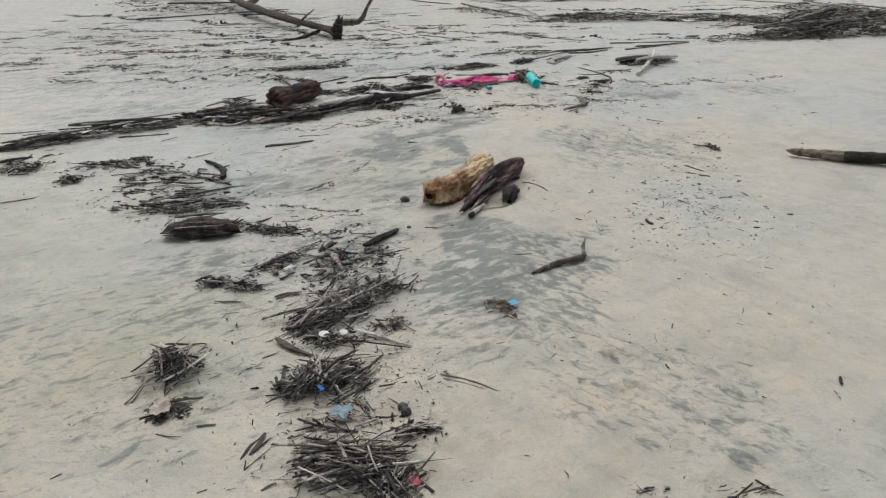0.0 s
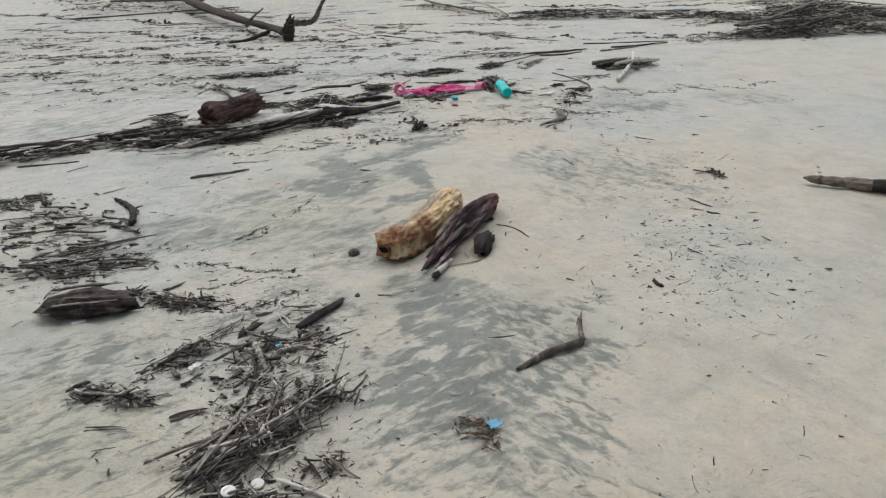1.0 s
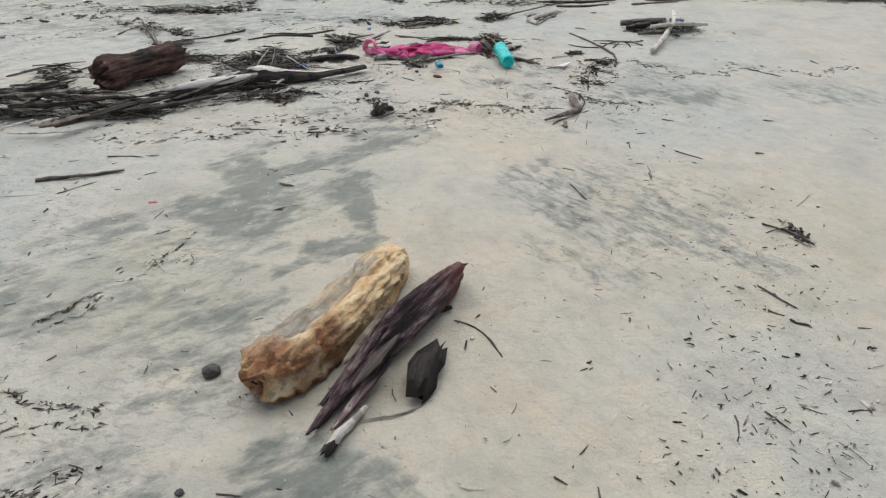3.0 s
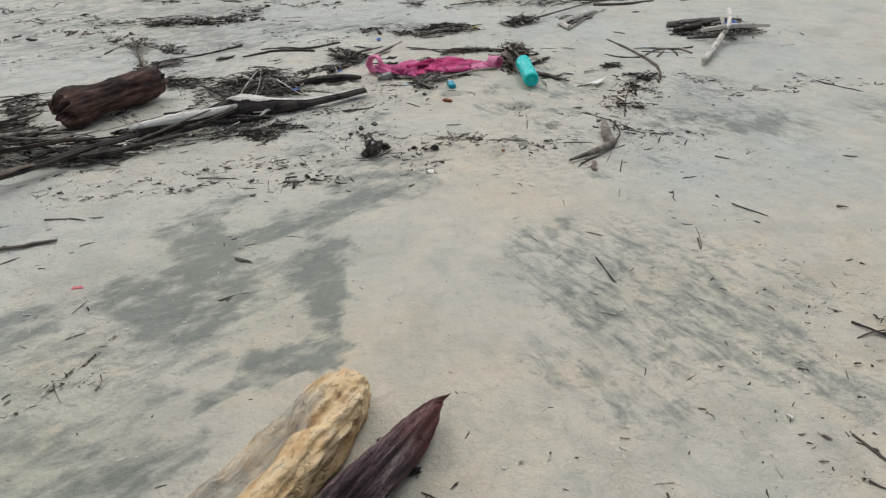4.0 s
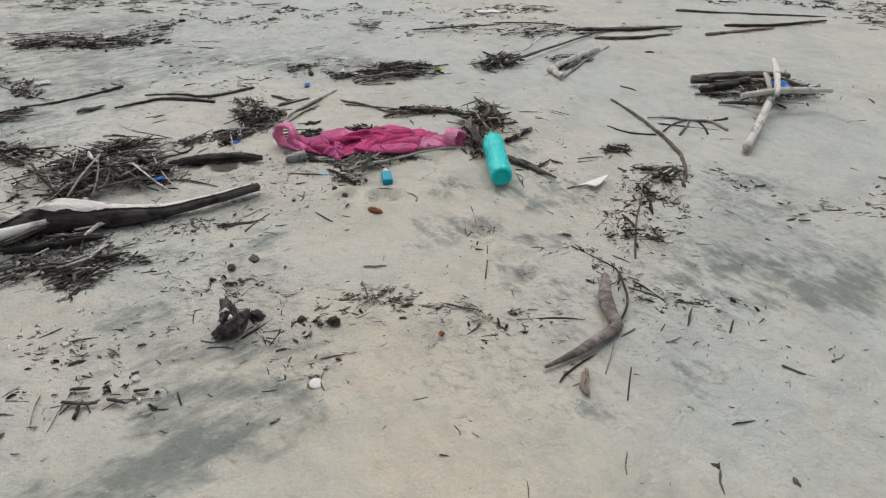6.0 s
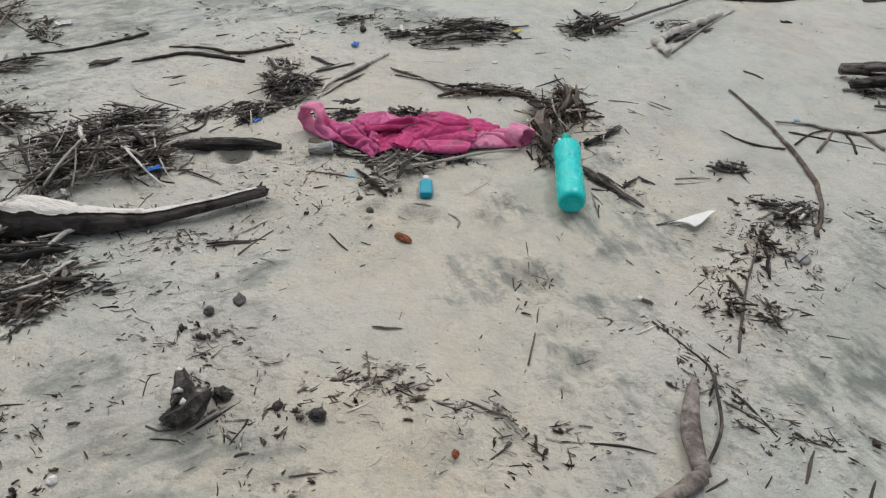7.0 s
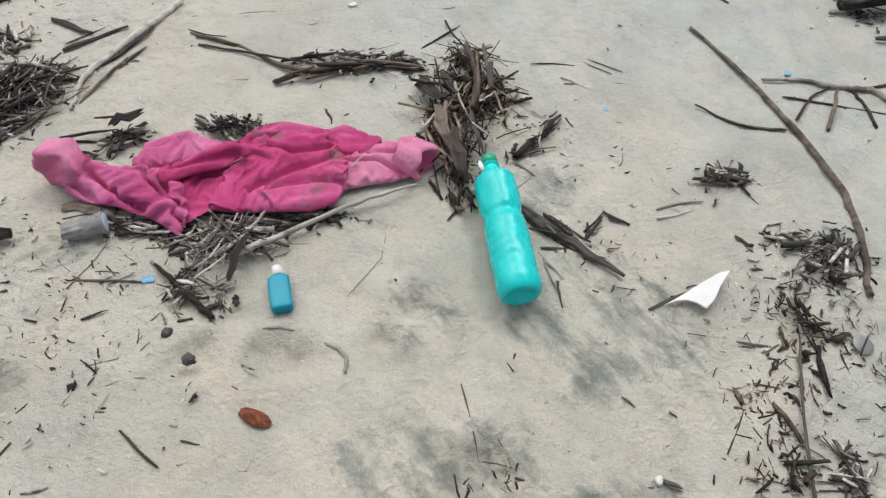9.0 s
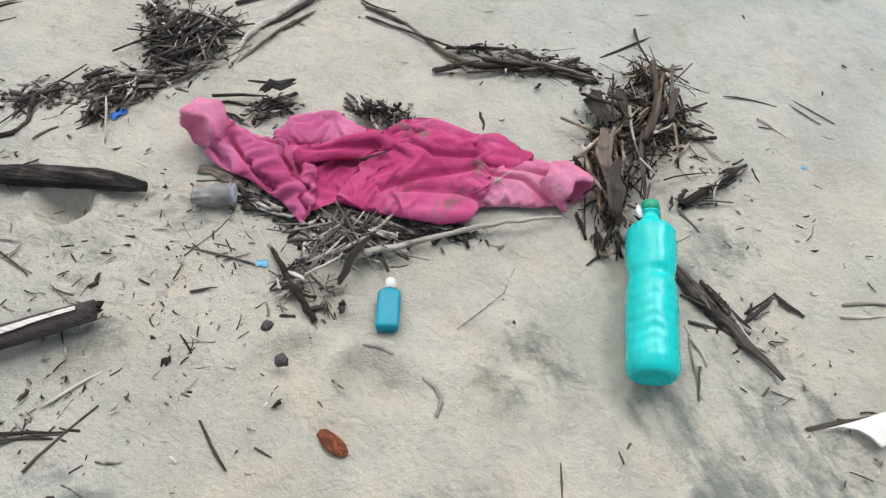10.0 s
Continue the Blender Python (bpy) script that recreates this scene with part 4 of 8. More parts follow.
def far_debris():
    """Short drifts of reed and bark, drawn out along the shore, on the far sand."""
    rng = random.Random(77)
    built = Build()
    built.bias = 1.3
    for _ in range(330):
        x, y = rng.uniform(-9, 7), rng.triangular(8.6, 18, 11)
        if x > 1.6 and rng.random() < 0.72:
            continue
        long, count = rng.lognormvariate(-1.25, 0.6), rng.randint(10, 44)
        lean = rng.gauss(-0.05, 0.15)
        for _ in range(count):
            u = rng.gauss(0, 0.4) * long
            px, py = x + u, y + u * lean + rng.gauss(0, 0.06)
            twig_into(built, rng, px, py, ground_z(px, py) + 0.006, lean + rng.gauss(0, 0.35), rng.lognormvariate(-3.0, 0.5), rng.uniform(0.0012, 0.0042), 0.0, 4)
    return tagged(new("far_debris", built.mesh("far_debris", TWIGS, False)), "drifts of dark reed and bark on far sand", "debris", kind="stuff")


far_debris()

CLUSTERS = []


def cluster(x, y, wide, deep, count):
    """Crumbs strewn round a place."""
    CLUSTERS.append((x, y, wide, deep, count))


cluster(1.719, 5.218, 0.216, 0.811, 110)
cluster(1.777, 4.887, 0.25, 0.431, 70)
cluster(1.417, 4.71, 0.37, 0.299, 60)
cluster(1.002, 6.187, 1.242, 1.082, 120)
cluster(0.22, 7.15, 0.633, 0.52, 260)
cluster(2.016, 6.081, 0.156, 0.201, 60)
cluster(2.009, 7.198, 0.711, 0.511, 130)
cluster(1.233, 7.422, 0.851, 0.424, 150)
cluster(0.337, 7.232, 0.454, 0.234, 120)
cluster(0.974, 7.166, 0.304, 0.112, 72)
cluster(1.38, 7.241, 0.412, 0.169, 78)
cluster(1.836, 7.236, 0.236, 0.237, 78)
cluster(0.672, 6.92, 0.316, 0.144, 54)
cluster(1.608, 7.797, 0.426, 0.359, 54)
cluster(1.754, 7.742, 0.121, 0.15, 160)
cluster(0.371, 7.739, 0.238, 0.191, 180)
cluster(0.458, 7.966, 0.157, 0.094, 110)
cluster(1.746, 7.951, 0.136, 0.093, 90)
cluster(0.003, 8.778, 0.465, 0.265, 110)
cluster(1.125, 8.466, 0.303, 0.152, 40)
cluster(0.385, 7.961, 0.198, 0.254, 160)
cluster(0.542, 7.78, 0.16, 0.101, 90)
cluster(1.444, 8.388, 0.216, 0.214, 60)
cluster(1.497, 8.074, 0.139, 0.127, 50)
cluster(-0.517, 6.494, 0.794, 1.084, 200)
cluster(0.534, 4.929, 0.623, 0.306, 80)
cluster(0.59, 3.641, 0.598, 0.651, 90)
cluster(0.365, 3.649, 0.227, 0.425, 300)
cluster(-0.059, 4.618, 0.431, 0.415, 220)
cluster(-1.152, 5.428, 0.873, 0.809, 360)
cluster(-0.37, 3.262, 0.416, 0.279, 60)
cluster(1.483, 4.654, 0.634, 1.41, 140)
cluster(1.333, 3.38, 0.48, 0.433, 50)
cluster(-2.602, 11.116, 3.256, 3.823, 240)
cluster(0.386, 9.763, 2.555, 1.668, 200)
cluster(2.799, 7.444, 1.654, 1.409, 90)
cluster(0.121, 3.727, 0.257, 0.768, 500)
cluster(-1.519, 7.773, 2.77, 1.654, 160)
cluster(1.711, 5.027, 0.164, 0.441, 80)
cluster(1.983, 5.493, 0.187, 0.38, 70)
cluster(1.513, 4.718, 0.149, 0.239, 60)
cluster(1.908, 4.819, 0.208, 0.402, 60)


def scattered_crumbs():
    rng = random.Random(5)
    built = Build()
    for cx, cy, a, b, count in CLUSTERS:
        for _ in range(int(count * (1.25 if cy < 6.3 else 0.95))):
            x, y = cx + rng.gauss(0, a * 0.6), cy + rng.gauss(0, b * 0.6)
            if rng.random() < 0.22:
                twig_into(built, rng, x, y, ground_z(x, y) + 0.002, rng.gauss(0.2, 0.9), rng.lognormvariate(-4.0, 0.5), rng.uniform(0.0009, 0.0020), 0.0, 4)
            else:
                chip_into(built, rng, x, y, rng.lognormvariate(-5.6, 0.5))
    built.bias = 1.6
    for cx, cy, a, b, count in ((1.72, 5.1, 0.24, 0.6, 70), (1.5, 4.7, 0.22, 0.3, 30), (1.95, 5.0, 0.22, 0.5, 30), (1.98, 5.6, 0.17, 0.35, 24)):
        for _ in range(count):
            chip_into(built, rng, cx + rng.gauss(0, a * 0.7), cy + rng.gauss(0, b * 0.7), rng.lognormvariate(-4.75, 0.4))
    built.bias = 1.0
    for _ in range(7500):
        x, y = rng.uniform(-4, 6), rng.uniform(2.2, 13)
        if noise.noise((x * 0.8, y * 1.2, 9.0)) + rng.gauss(0, 0.25) > 0.12:
            chip_into(built, rng, x, y, rng.lognormvariate(-5.65, 0.5))
    return tagged(new("bark_crumbs", built.mesh("bark_crumbs", CRUMBS)), "dark crumbs of bark and reed scattered over sand", "debris", kind="stuff")


scattered_crumbs()


def loose_twigs():
    """Short bent twigs and reed ends left lying singly between the heaps."""
    rng = random.Random(19)
    built = Build()
    built.bias = 0.8
    for _ in range(1500):
        x, y = rng.uniform(-3.0, 3.2), rng.uniform(2.6, 11.5)
        if noise.noise((x * 0.9 + 7, y * 1.1, 3.0)) + rng.gauss(0, 0.2) - (0.12 if x > 1.0 and y < 6.5 else 0.0) > 0.2:
            twig_into(built, rng, x, y, ground_z(x, y) + 0.002, rng.gauss(0.15, 0.9), rng.lognormvariate(-3.5, 0.6), rng.lognormvariate(-6.5, 0.45), 0.0, 5)
    return tagged(new("loose_twigs", built.mesh("loose_twigs", TWIGS, False)), "short dark and bleached twigs scattered over sand", "twigs", kind="stuff")


loose_twigs()
SHELL = plain_material("bleached_shell", (0.68, 0.66, 0.61), 0.6, 0.15)


def shell_fragments():
    rng = random.Random(8)
    built = Build()
    for _ in range(800):
        x, y = rng.uniform(-2.5, 4), rng.uniform(2.5, 10)
        chip_into(built, rng, x, y, rng.uniform(0.003, 0.010))
    return tagged(new("shell_fragments", built.mesh("shell_fragments", SHELL)), "tiny white shell fragments scattered over sand", "shells", kind="stuff")


shell_fragments()


# ---- single sticks, twigs and pieces of bark ----
STICKS = random.Random(42)


def stick(ax, ay, bx, by, width, tone="m", bend=0.0, bark=False, name="", taper=0.6, label="", lift=0.0, stubs=1, base=None):
    """A stick from a to b, its own length along its x axis, at rest on the sand or on the heap beneath."""
    rng = STICKS
    long = math.hypot(bx - ax, by - ay)
    width = max(width * 0.82, 0.003)
    r = width / 2
    flat = rng.uniform(0.45, 0.65) if bark else rng.uniform(0.8, 1.0)
    za, zb = (ground_z(x, y) + heap_top(x, y) * 1.1 + (0.008 if heap_top(x, y) > 0.01 else 0.0) + r * flat * 0.75 + lift for x, y in ((ax, ay), (bx, by)))
    if base is not None:
        za = zb = base
    n = int(min(16, max(5, long / max(0.02, width * 1.2))))
    bow = (bend or rng.gauss(0, 0.032 if not bark else 0.01) * long)
    phase = rng.uniform(0, 6)
    pts, radii = [], []
    for i in range(n):
        u = i / (n - 1)
        sway = bow * math.sin(math.pi * u) + 0.25 * r * math.sin(phase + 5 * u) + (rng.gauss(0, 0.22) * r if 0 < i < n - 1 else 0)
        pts.append((u * long, sway, 0.15 * r * math.sin(phase * 2 + 7 * u)))
        radii.append(r * (1 + (taper - 1) * u) * rng.uniform(0.88, 1.1) * (1 + (0.25 if rng.random() < 0.1 else 0)))
    if bark:
        radii = [q * (0.35 + 0.75 * math.sin(math.pi * (0.12 + 0.76 * i / (n - 1)))) for i, q in enumerate(radii)]
    else:
        radii[0] *= rng.uniform(0.5, 0.95)
        radii[-1] *= rng.uniform(0.3, 0.9)
    built = Build()
    sides = 12 if width > 0.02 else 7
    built.tube(pts, radii, sides, rng, 0.14 if not bark else 0.2, flat)
    # broken stubs of side twigs
    side_twigs = []
    if stubs and not bark and long > 0.12 and width > 0.006:
        for _ in range(rng.choice((0, 0, 1, 2))):
            i = rng.randint(1, n - 2)
            p = Vector(pts[i])
            side = rng.choice((-1, 1))
            q = p + Vector((rng.uniform(0.4, 1.2) * width, side * rng.uniform(0.7, 1.9) * width, rng.uniform(0, 0.6) * width))
            stub = Build()
            stub.tube([p, (p + q) / 2, q], [r * 0.5, r * 0.38, r * 0.22], 5, rng, 0.15)
            side_twigs.append(stub)
    name = name or ("bark_piece" if bark else "twig" if width < 0.008 else "stick")
    words = {"bark_piece": "piece of bark", "twig": "thin twig", "stick": "driftwood stick"}.get(name, name.replace("_", " "))
    rest = "on a heap of twigs" if heap_top((ax + bx) / 2, (ay + by) / 2) > 0.004 else "lying on the sand"
    m = pose(ax, ay, za, 0, -math.degrees(math.atan2(zb - za, long)), math.degrees(math.atan2(by - ay, bx - ax)))
    ob = thing(name, built, WOOD[tone], m, label or f"{TONES[tone]} {words} {rest}", "bark" if bark else "stick", "driftwood sticks on the beach", smooth=width < 0.02 and not bark)
    for stub in side_twigs:
        part("side_twig", stub, WOOD[tone], ob)
    return ob


def smooth_path(points, steps):
    """Points along a Catmull-Rom curve."""
    p = [Vector(q) for q in points]
    p = [2 * p[0] - p[1]] + p + [2 * p[-1] - p[-2]]
    out = []
    for i in range(1, len(p) - 2):
        for k in range(steps):
            u = k / steps
            a, b, c, d = p[i - 1 : i + 3]
            out.append(0.5 * ((2 * b) + (c - a) * u + (2 * a - 5 * b + 4 * c - d) * u * u + (3 * b - a - 3 * c + d) * u ** 3))
    out.append(p[-2])
    return out


def branch(points, width, tone="m", name="branch", label=""):
    """A long bent branch along a few points on the ground."""
    rng = random.Random(int(abs(points[0][0]) * 999))
    x0, y0 = points[0]
    pts = smooth_path([(x - x0, y - y0, ground_z(x, y) - ground_z(x0, y0) + 0.7 * heap_top(x, y) + width * 0.35) for x, y in points], 6)
    n = len(pts)
    radii = [width / 2 * (0.35 + 0.6 * math.sin(math.pi * (0.08 + 0.62 * i / n))) * rng.uniform(0.85, 1.12) for i in range(n)]
    built = Build()
    pts = [p if i in (0, n - 1) else p + Vector((rng.gauss(0, 0.12) * width, rng.gauss(0, 0.12) * width, 0)) for i, p in enumerate(pts)]
    built.tube(pts, radii, 8, rng, 0.16)
    return thing(name, built, WOOD[tone], pose(x0, y0, ground_z(x0, y0)), label or f"long bent {TONES[tone]} branch lying on the sand", "branch", "driftwood sticks on the beach")


def bark_chunk():
    """A thick wet slab of bark, furrowed along its length, its ends torn."""
    ax, ay, bx, by = -0.775, 4.668, -0.475, 4.700
    long = math.hypot(bx - ax, by - ay)
    built = Build()

    def section(u, w):
        q = 2 * math.pi * w
        c, d = math.cos(q), math.sin(q)
        body = float(np.interp(u, (0, 0.08, 0.3, 0.6, 0.9, 1.0), (0.55, 0.8, 0.95, 1.0, 0.95, 0.7)))
        furrow = 1 + 0.30 * noise.noise((c * 4, d * 4, u * 1.6)) + 0.34 * noise.noise((c * 9, d * 9, u * 2.5)) + 0.12 * noise.noise((c * 20, d * 20, u * 9))
        tear = 0.12 * noise.noise((c * 2, d * 2, 5.0)) * (abs(2 * u - 1) ** 4)
        return Vector((u * long + tear, c * 0.062 * body * furrow, 0.030 + d * (0.038 if d > 0 else 0.032) * body * furrow + 0.006 * math.sin(4 * u)))

    built.grid(40, 48, section, wrap=True)
    built.f.append(tuple(range(47, -1, -1)))
    built.f.append(tuple(39 * 48 + k for k in range(48)))
    return thing("bark_chunk", built, WORN, pose(ax, ay, ground_z(ax, ay), 0, 0, math.degrees(math.atan2(by - ay, bx - ax))), "thick dark wet chunk of furrowed bark on the sand", "bark")



stick(0.258, 3.759, 0.454, 3.663, 0.013, "p")
stick(0.23, 3.663, 0.455, 3.656, 0.009, "d")
stick(-0.012, 3.71, 0.129, 3.615, 0.036, "d", bark=True)
stick(0.059, 3.432, 0.056, 3.559, 0.023, "d", bark=True)
stick(0.167, 3.5, 0.283, 3.361, 0.009, "g")
stick(0.025, 3.767, 0.152, 4.008, 0.008, "p")
stick(0.047, 3.751, 0.189, 3.941, 0.008, "g")
stick(0.082, 3.773, 0.233, 4.05, 0.007, "g")
stick(0.071, 3.527, 0.265, 3.585, 0.007, "g")
stick(0.131, 3.501, 0.307, 3.521, 0.007, "p")
stick(0.099, 3.341, 0.261, 3.372, 0.007, "p")
stick(0.149, 3.588, 0.321, 3.623, 0.006, "g")
stick(0.198, 3.159, 0.36, 3.144, 0.017, "d")
stick(0.301, 3.136, 0.473, 3.08, 0.009, "p")
stick(0.388, 3.103, 0.423, 3.018, 0.007, "p")
stick(0.185, 3.116, 0.301, 2.989, 0.007, "g")
stick(0.46, 3.01, 0.47, 3.092, 0.007, "g")
stick(0.434, 3.156, 0.518, 3.067, 0.006, "p")
stick(0.398, 3.139, 0.537, 3.257, 0.008, "g")
stick(0.249, 3.17, 0.317, 3.207, 0.006, "p")
stick(-0.381, 3.665, -0.268, 3.446, 0.015, "p")
stick(-0.445, 3.541, -0.374, 3.584, 0.011, "d")
stick(-0.344, 3.603, -0.242, 3.703, 0.01, "d")
stick(-0.387, 3.376, -0.353, 3.448, 0.014, "g", bark=True)
stick(-0.362, 3.448, -0.362, 3.555, 0.011, "g")
stick(-0.303, 3.585, -0.211, 3.529, 0.007, "p")
stick(-0.357, 3.466, -0.311, 3.476, 0.006, "p")
stick(0.558, 3.499, 0.729, 3.408, 0.007, "g")
stick(0.567, 3.478, 0.696, 3.417, 0.005, "g")
stick(-1.96, 5.21, -1.796, 5.288, 0.01, "d")
stick(-0.095, 4.014, -0.009, 4.042, 0.022, "d", bark=True)
stick(-0.237, 3.24, -0.156, 3.227, 0.005, "d")
stick(0.063, 3.148, 0.078, 3.234, 0.017, "d", bark=True)
stick(0.061, 3.089, 0.114, 3.172, 0.004, "d")
stick(0.127, 3.017, 0.16, 3.04, 0.011, "d", bark=True)
stick(0.375, 3.431, 0.421, 3.447, 0.009, "d")
stick(0.381, 3.285, 0.444, 3.296, 0.01, "d")
stick(-0.128, 3.272, -0.077, 3.276, 0.013, "m", bark=True)
stick(-0.229, 3.362, -0.16, 3.407, 0.012, "d")
stick(-0.033, 3.607, 0.016, 3.639, 0.007, "m")
stick(0.115, 4.555, 0.163, 4.454, 0.008, "p")
stick(0.193, 4.476, 0.316, 4.682, 0.039, "k", name="driftwood_shard", stubs=0, taper=0.8)
stick(-0.412, 4.176, -0.154, 4.086, 0.016, "d")
stick(-0.379, 4.115, -0.33, 4.213, 0.023, "d", bark=True)
stick(-0.425, 4.147, -0.38, 4.185, 0.009, "p")
stick(-1.127, 5.147, -0.849, 5.074, 0.009, "p")
stick(-1.096, 5.076, -0.694, 4.981, 0.009, "g")
bark_chunk()
stick(-0.745, 4.70, -0.52, 4.735, 0.022, "m", bark=True, base=0.088)
stick(-0.70, 4.70, -0.49, 4.715, 0.010, "p", base=0.098, label="pale dry reed stalk lying on a chunk of bark")
stick(-0.80, 4.74, -0.55, 4.79, 0.016, "d", bark=True, lift=0.03)
stick(-0.77, 4.615, -0.55, 4.645, 0.020, "m", bark=True, base=0.03)
stick(-0.72, 4.63, -0.50, 4.66, 0.016, "g", bark=True, base=0.058)
stick(-0.69, 4.66, -0.46, 4.66, 0.014, "m", bark=True, base=0.072)
stick(0.04, 3.13, 0.075, 3.235, 0.014, "d", bark=True)
stick(0.062, 3.15, 0.10, 3.21, 0.008, "d")
stick(-0.29, 3.30, -0.19, 3.375, 0.010, "d")
stick(-0.26, 3.285, -0.225, 3.37, 0.006, "g")
stick(0.031, 3.765, 0.118, 4.044, 0.015, "g", lift=0.012)
stick(0.055, 3.775, 0.165, 3.985, 0.011, "p", lift=0.016)
stick(0.16, 3.83, 0.30, 4.05, 0.010, "g", lift=0.014)
stick(0.092, 4.602, 0.16, 4.445, 0.006, "p", bend=0.02)
stick(-0.103, 4.03, -0.002, 4.058, 0.022, "m", bark=True)
stick(-0.334, 4.01, -0.216, 4.001, 0.007, "d")
stick(-0.40, 4.18, -0.16, 4.09, 0.016, "d", bark=True)
stick(-0.456, 4.165, -0.385, 4.205, 0.008, "p")
stick(-0.733, 4.771, -0.561, 4.847, 0.014, "d")
stick(-0.705, 5.098, -0.501, 5.082, 0.012, "d")
stick(-1.028, 5.88, -0.817, 5.651, 0.025, "d", bend=0.02)
branch([(-1.03, 5.885), (-0.92, 5.77), (-0.85, 5.66), (-0.81, 5.58), (-0.80, 5.52)], 0.032, "d", label="bent dark driftwood branch lying on the sand")
stick(-0.933, 5.564, -0.795, 5.562, 0.014, "d")
stick(-1.143, 5.991, -1.051, 6.086, 0.011, "g")
stick(-0.394, 4.814, -0.339, 4.893, 0.014, "d")
stick(-0.316, 4.681, -0.175, 4.659, 0.011, "d")
stick(0.831, 4.381, 0.928, 4.393, 0.005, "d")
stick(-0.422, 4.124, -0.398, 4.206, 0.007, "p")
stick(0.443, 4.715, 0.498, 4.71, 0.007, "d")
stick(-0.329, 3.994, -0.21, 3.991, 0.006, "d")
stick(-0.264, 3.972, -0.23, 3.983, 0.005, "p")
stick(-0.034, 3.956, 0.007, 3.992, 0.005, "m")
stick(0.315, 3.838, 0.373, 3.75, 0.011, "m", bark=True)
stick(0.384, 3.804, 0.466, 3.757, 0.01, "m", bark=True)
stick(0.097, 4.648, 0.223, 4.656, 0.01, "d")
stick(0.118, 4.625, 0.205, 4.619, 0.006, "d")
stick(-0.02, 4.657, 0.112, 4.738, 0.01, "d", bark=True)
stick(0.091, 4.602, 0.134, 4.485, 0.007, "p")
stick(0.012, 4.601, 0.071, 4.618, 0.017, "d", bark=True)
stick(-1.422, 6.983, -0.857, 7.132, 0.032, "k")
stick(-1.19, 6.866, -0.724, 7.014, 0.035, "m")
stick(-1.472, 7.091, -1.021, 7.144, 0.013, "g")
stick(-0.866, 6.972, -0.477, 6.912, 0.019, "d")
stick(-0.734, 6.2, -0.42, 6.309, 0.024, "d")
stick(-0.558, 6.461, -0.399, 6.458, 0.011, "d")
stick(-0.694, 6.074, -0.517, 6.1, 0.005, "p")
stick(-0.861, 6.034, -0.681, 6.073, 0.004, "p")
stick(-0.589, 6.092, -0.488, 6.21, 0.008, "m")
stick(-1.424, 8.596, -1.337, 8.995, 0.013, "d")
stick(-1.317, 8.93, -0.951, 8.154, 0.013, "m")
stick(-2.671, 6.312, -2.229, 6.499, 0.053, "d", name="driftwood_branch")
stick(-2.292, 6.6, -1.775, 7.129, 0.044, "m", name="driftwood_branch")
stick(-2.485, 6.024, -2.245, 6.013, 0.026, "d")
stick(-2.996, 6.815, -2.671, 6.878, 0.013, "m")
stick(-1.934, 6.857, -1.724, 7.361, 0.014, "g")
stick(-2.218, 6.623, -1.888, 6.957, 0.017, "p")
stick(-1.627, 7.109, -1.068, 7.269, 0.028, "m")
stick(-1.934, 6.574, -1.579, 6.644, 0.017, "d")
stick(-1.624, 7.561, -1.371, 7.797, 0.015, "g")
stick(-0.888, 6.695, -0.506, 7.158, 0.048, "k", stubs=0, name="driftwood_branch", base=0.05)
stick(-0.677, 6.942, -0.298, 7.193, 0.04, "k", base=0.035)
stick(-0.941, 6.648, -0.788, 6.807, 0.048, "m", bark=True, base=0.06)
stick(-0.726, 7.027, -0.637, 7.082, 0.03, "p", bark=True, base=0.1)
stick(-1.255, 6.599, -1.038, 6.548, 0.046, "p", bark=True, base=0.08)
stick(-0.928, 6.572, -0.851, 6.674, 0.022, "p", base=0.095)
stick(-1.091, 6.62, -1.017, 6.748, 0.014, "p", base=0.06)
stick(-1.101, 6.659, -0.828, 6.699, 0.011, "p", base=0.02)
stick(-1.453, 7.012, -1.385, 7.542, 0.013, "g", base=0.03)
stick(-1.18, 7.064, -0.981, 6.97, 0.012, "p", base=0.06)
stick(-1.398, 6.92, -1.044, 6.883, 0.012, "p", base=0.06)
stick(-0.429, 6.946, -0.228, 7.329, 0.016, "g", base=0.1)
stick(2.428, 10.473, 3.377, 10.419, 0.021, "d")
stick(2.659, 10.126, 3.341, 10.315, 0.027, "d")
stick(1.686, 9.9, 2.379, 10.079, 0.053, "d", bark=True)
stick(1.29, 9.209, 1.968, 10.031, 0.019, "d")
stick(1.591, 9.107, 1.88, 9.66, 0.018, "p")
stick(1.899, 5.537, 1.973, 5.421, 0.01, "d")
stick(1.881, 5.409, 1.919, 5.384, 0.008, "d")
stick(1.93, 5.362, 1.975, 5.331, 0.017, "d", bark=True)
stick(2.072, 5.946, 2.194, 5.839, 0.011, "d")
stick(2.058, 5.878, 2.162, 5.91, 0.007, "d")
stick(2.125, 5.668, 2.149, 5.66, 0.019, "d", bark=True)
stick(1.909, 4.988, 1.977, 4.993, 0.008, "d")
stick(1.627, 4.973, 1.602, 4.886, 0.006, "g")
stick(1.705, 4.987, 1.743, 4.921, 0.006, "d")
stick(1.776, 6.456, 1.761, 6.317, 0.005, "g")
stick(1.15, 4.479, 1.133, 4.43, 0.007, "d")
stick(1.464, 4.471, 1.471, 4.456, 0.006, "d")
stick(1.163, 4.775, 1.189, 4.754, 0.006, "m")
stick(2.046, 5.065, 2.063, 5.015, 0.008, "d")
stick(1.808, 5, 1.854, 4.974, 0.005, "m")
stick(2.106, 5.332, 2.146, 5.329, 0.006, "d")
stick(2.593, 5.752, 2.613, 5.739, 0.022, "d")
stick(1.416, 6.249, 1.458, 6.114, 0.009, "d")
stick(1.946, 6.629, 2.042, 6.54, 0.008, "d")
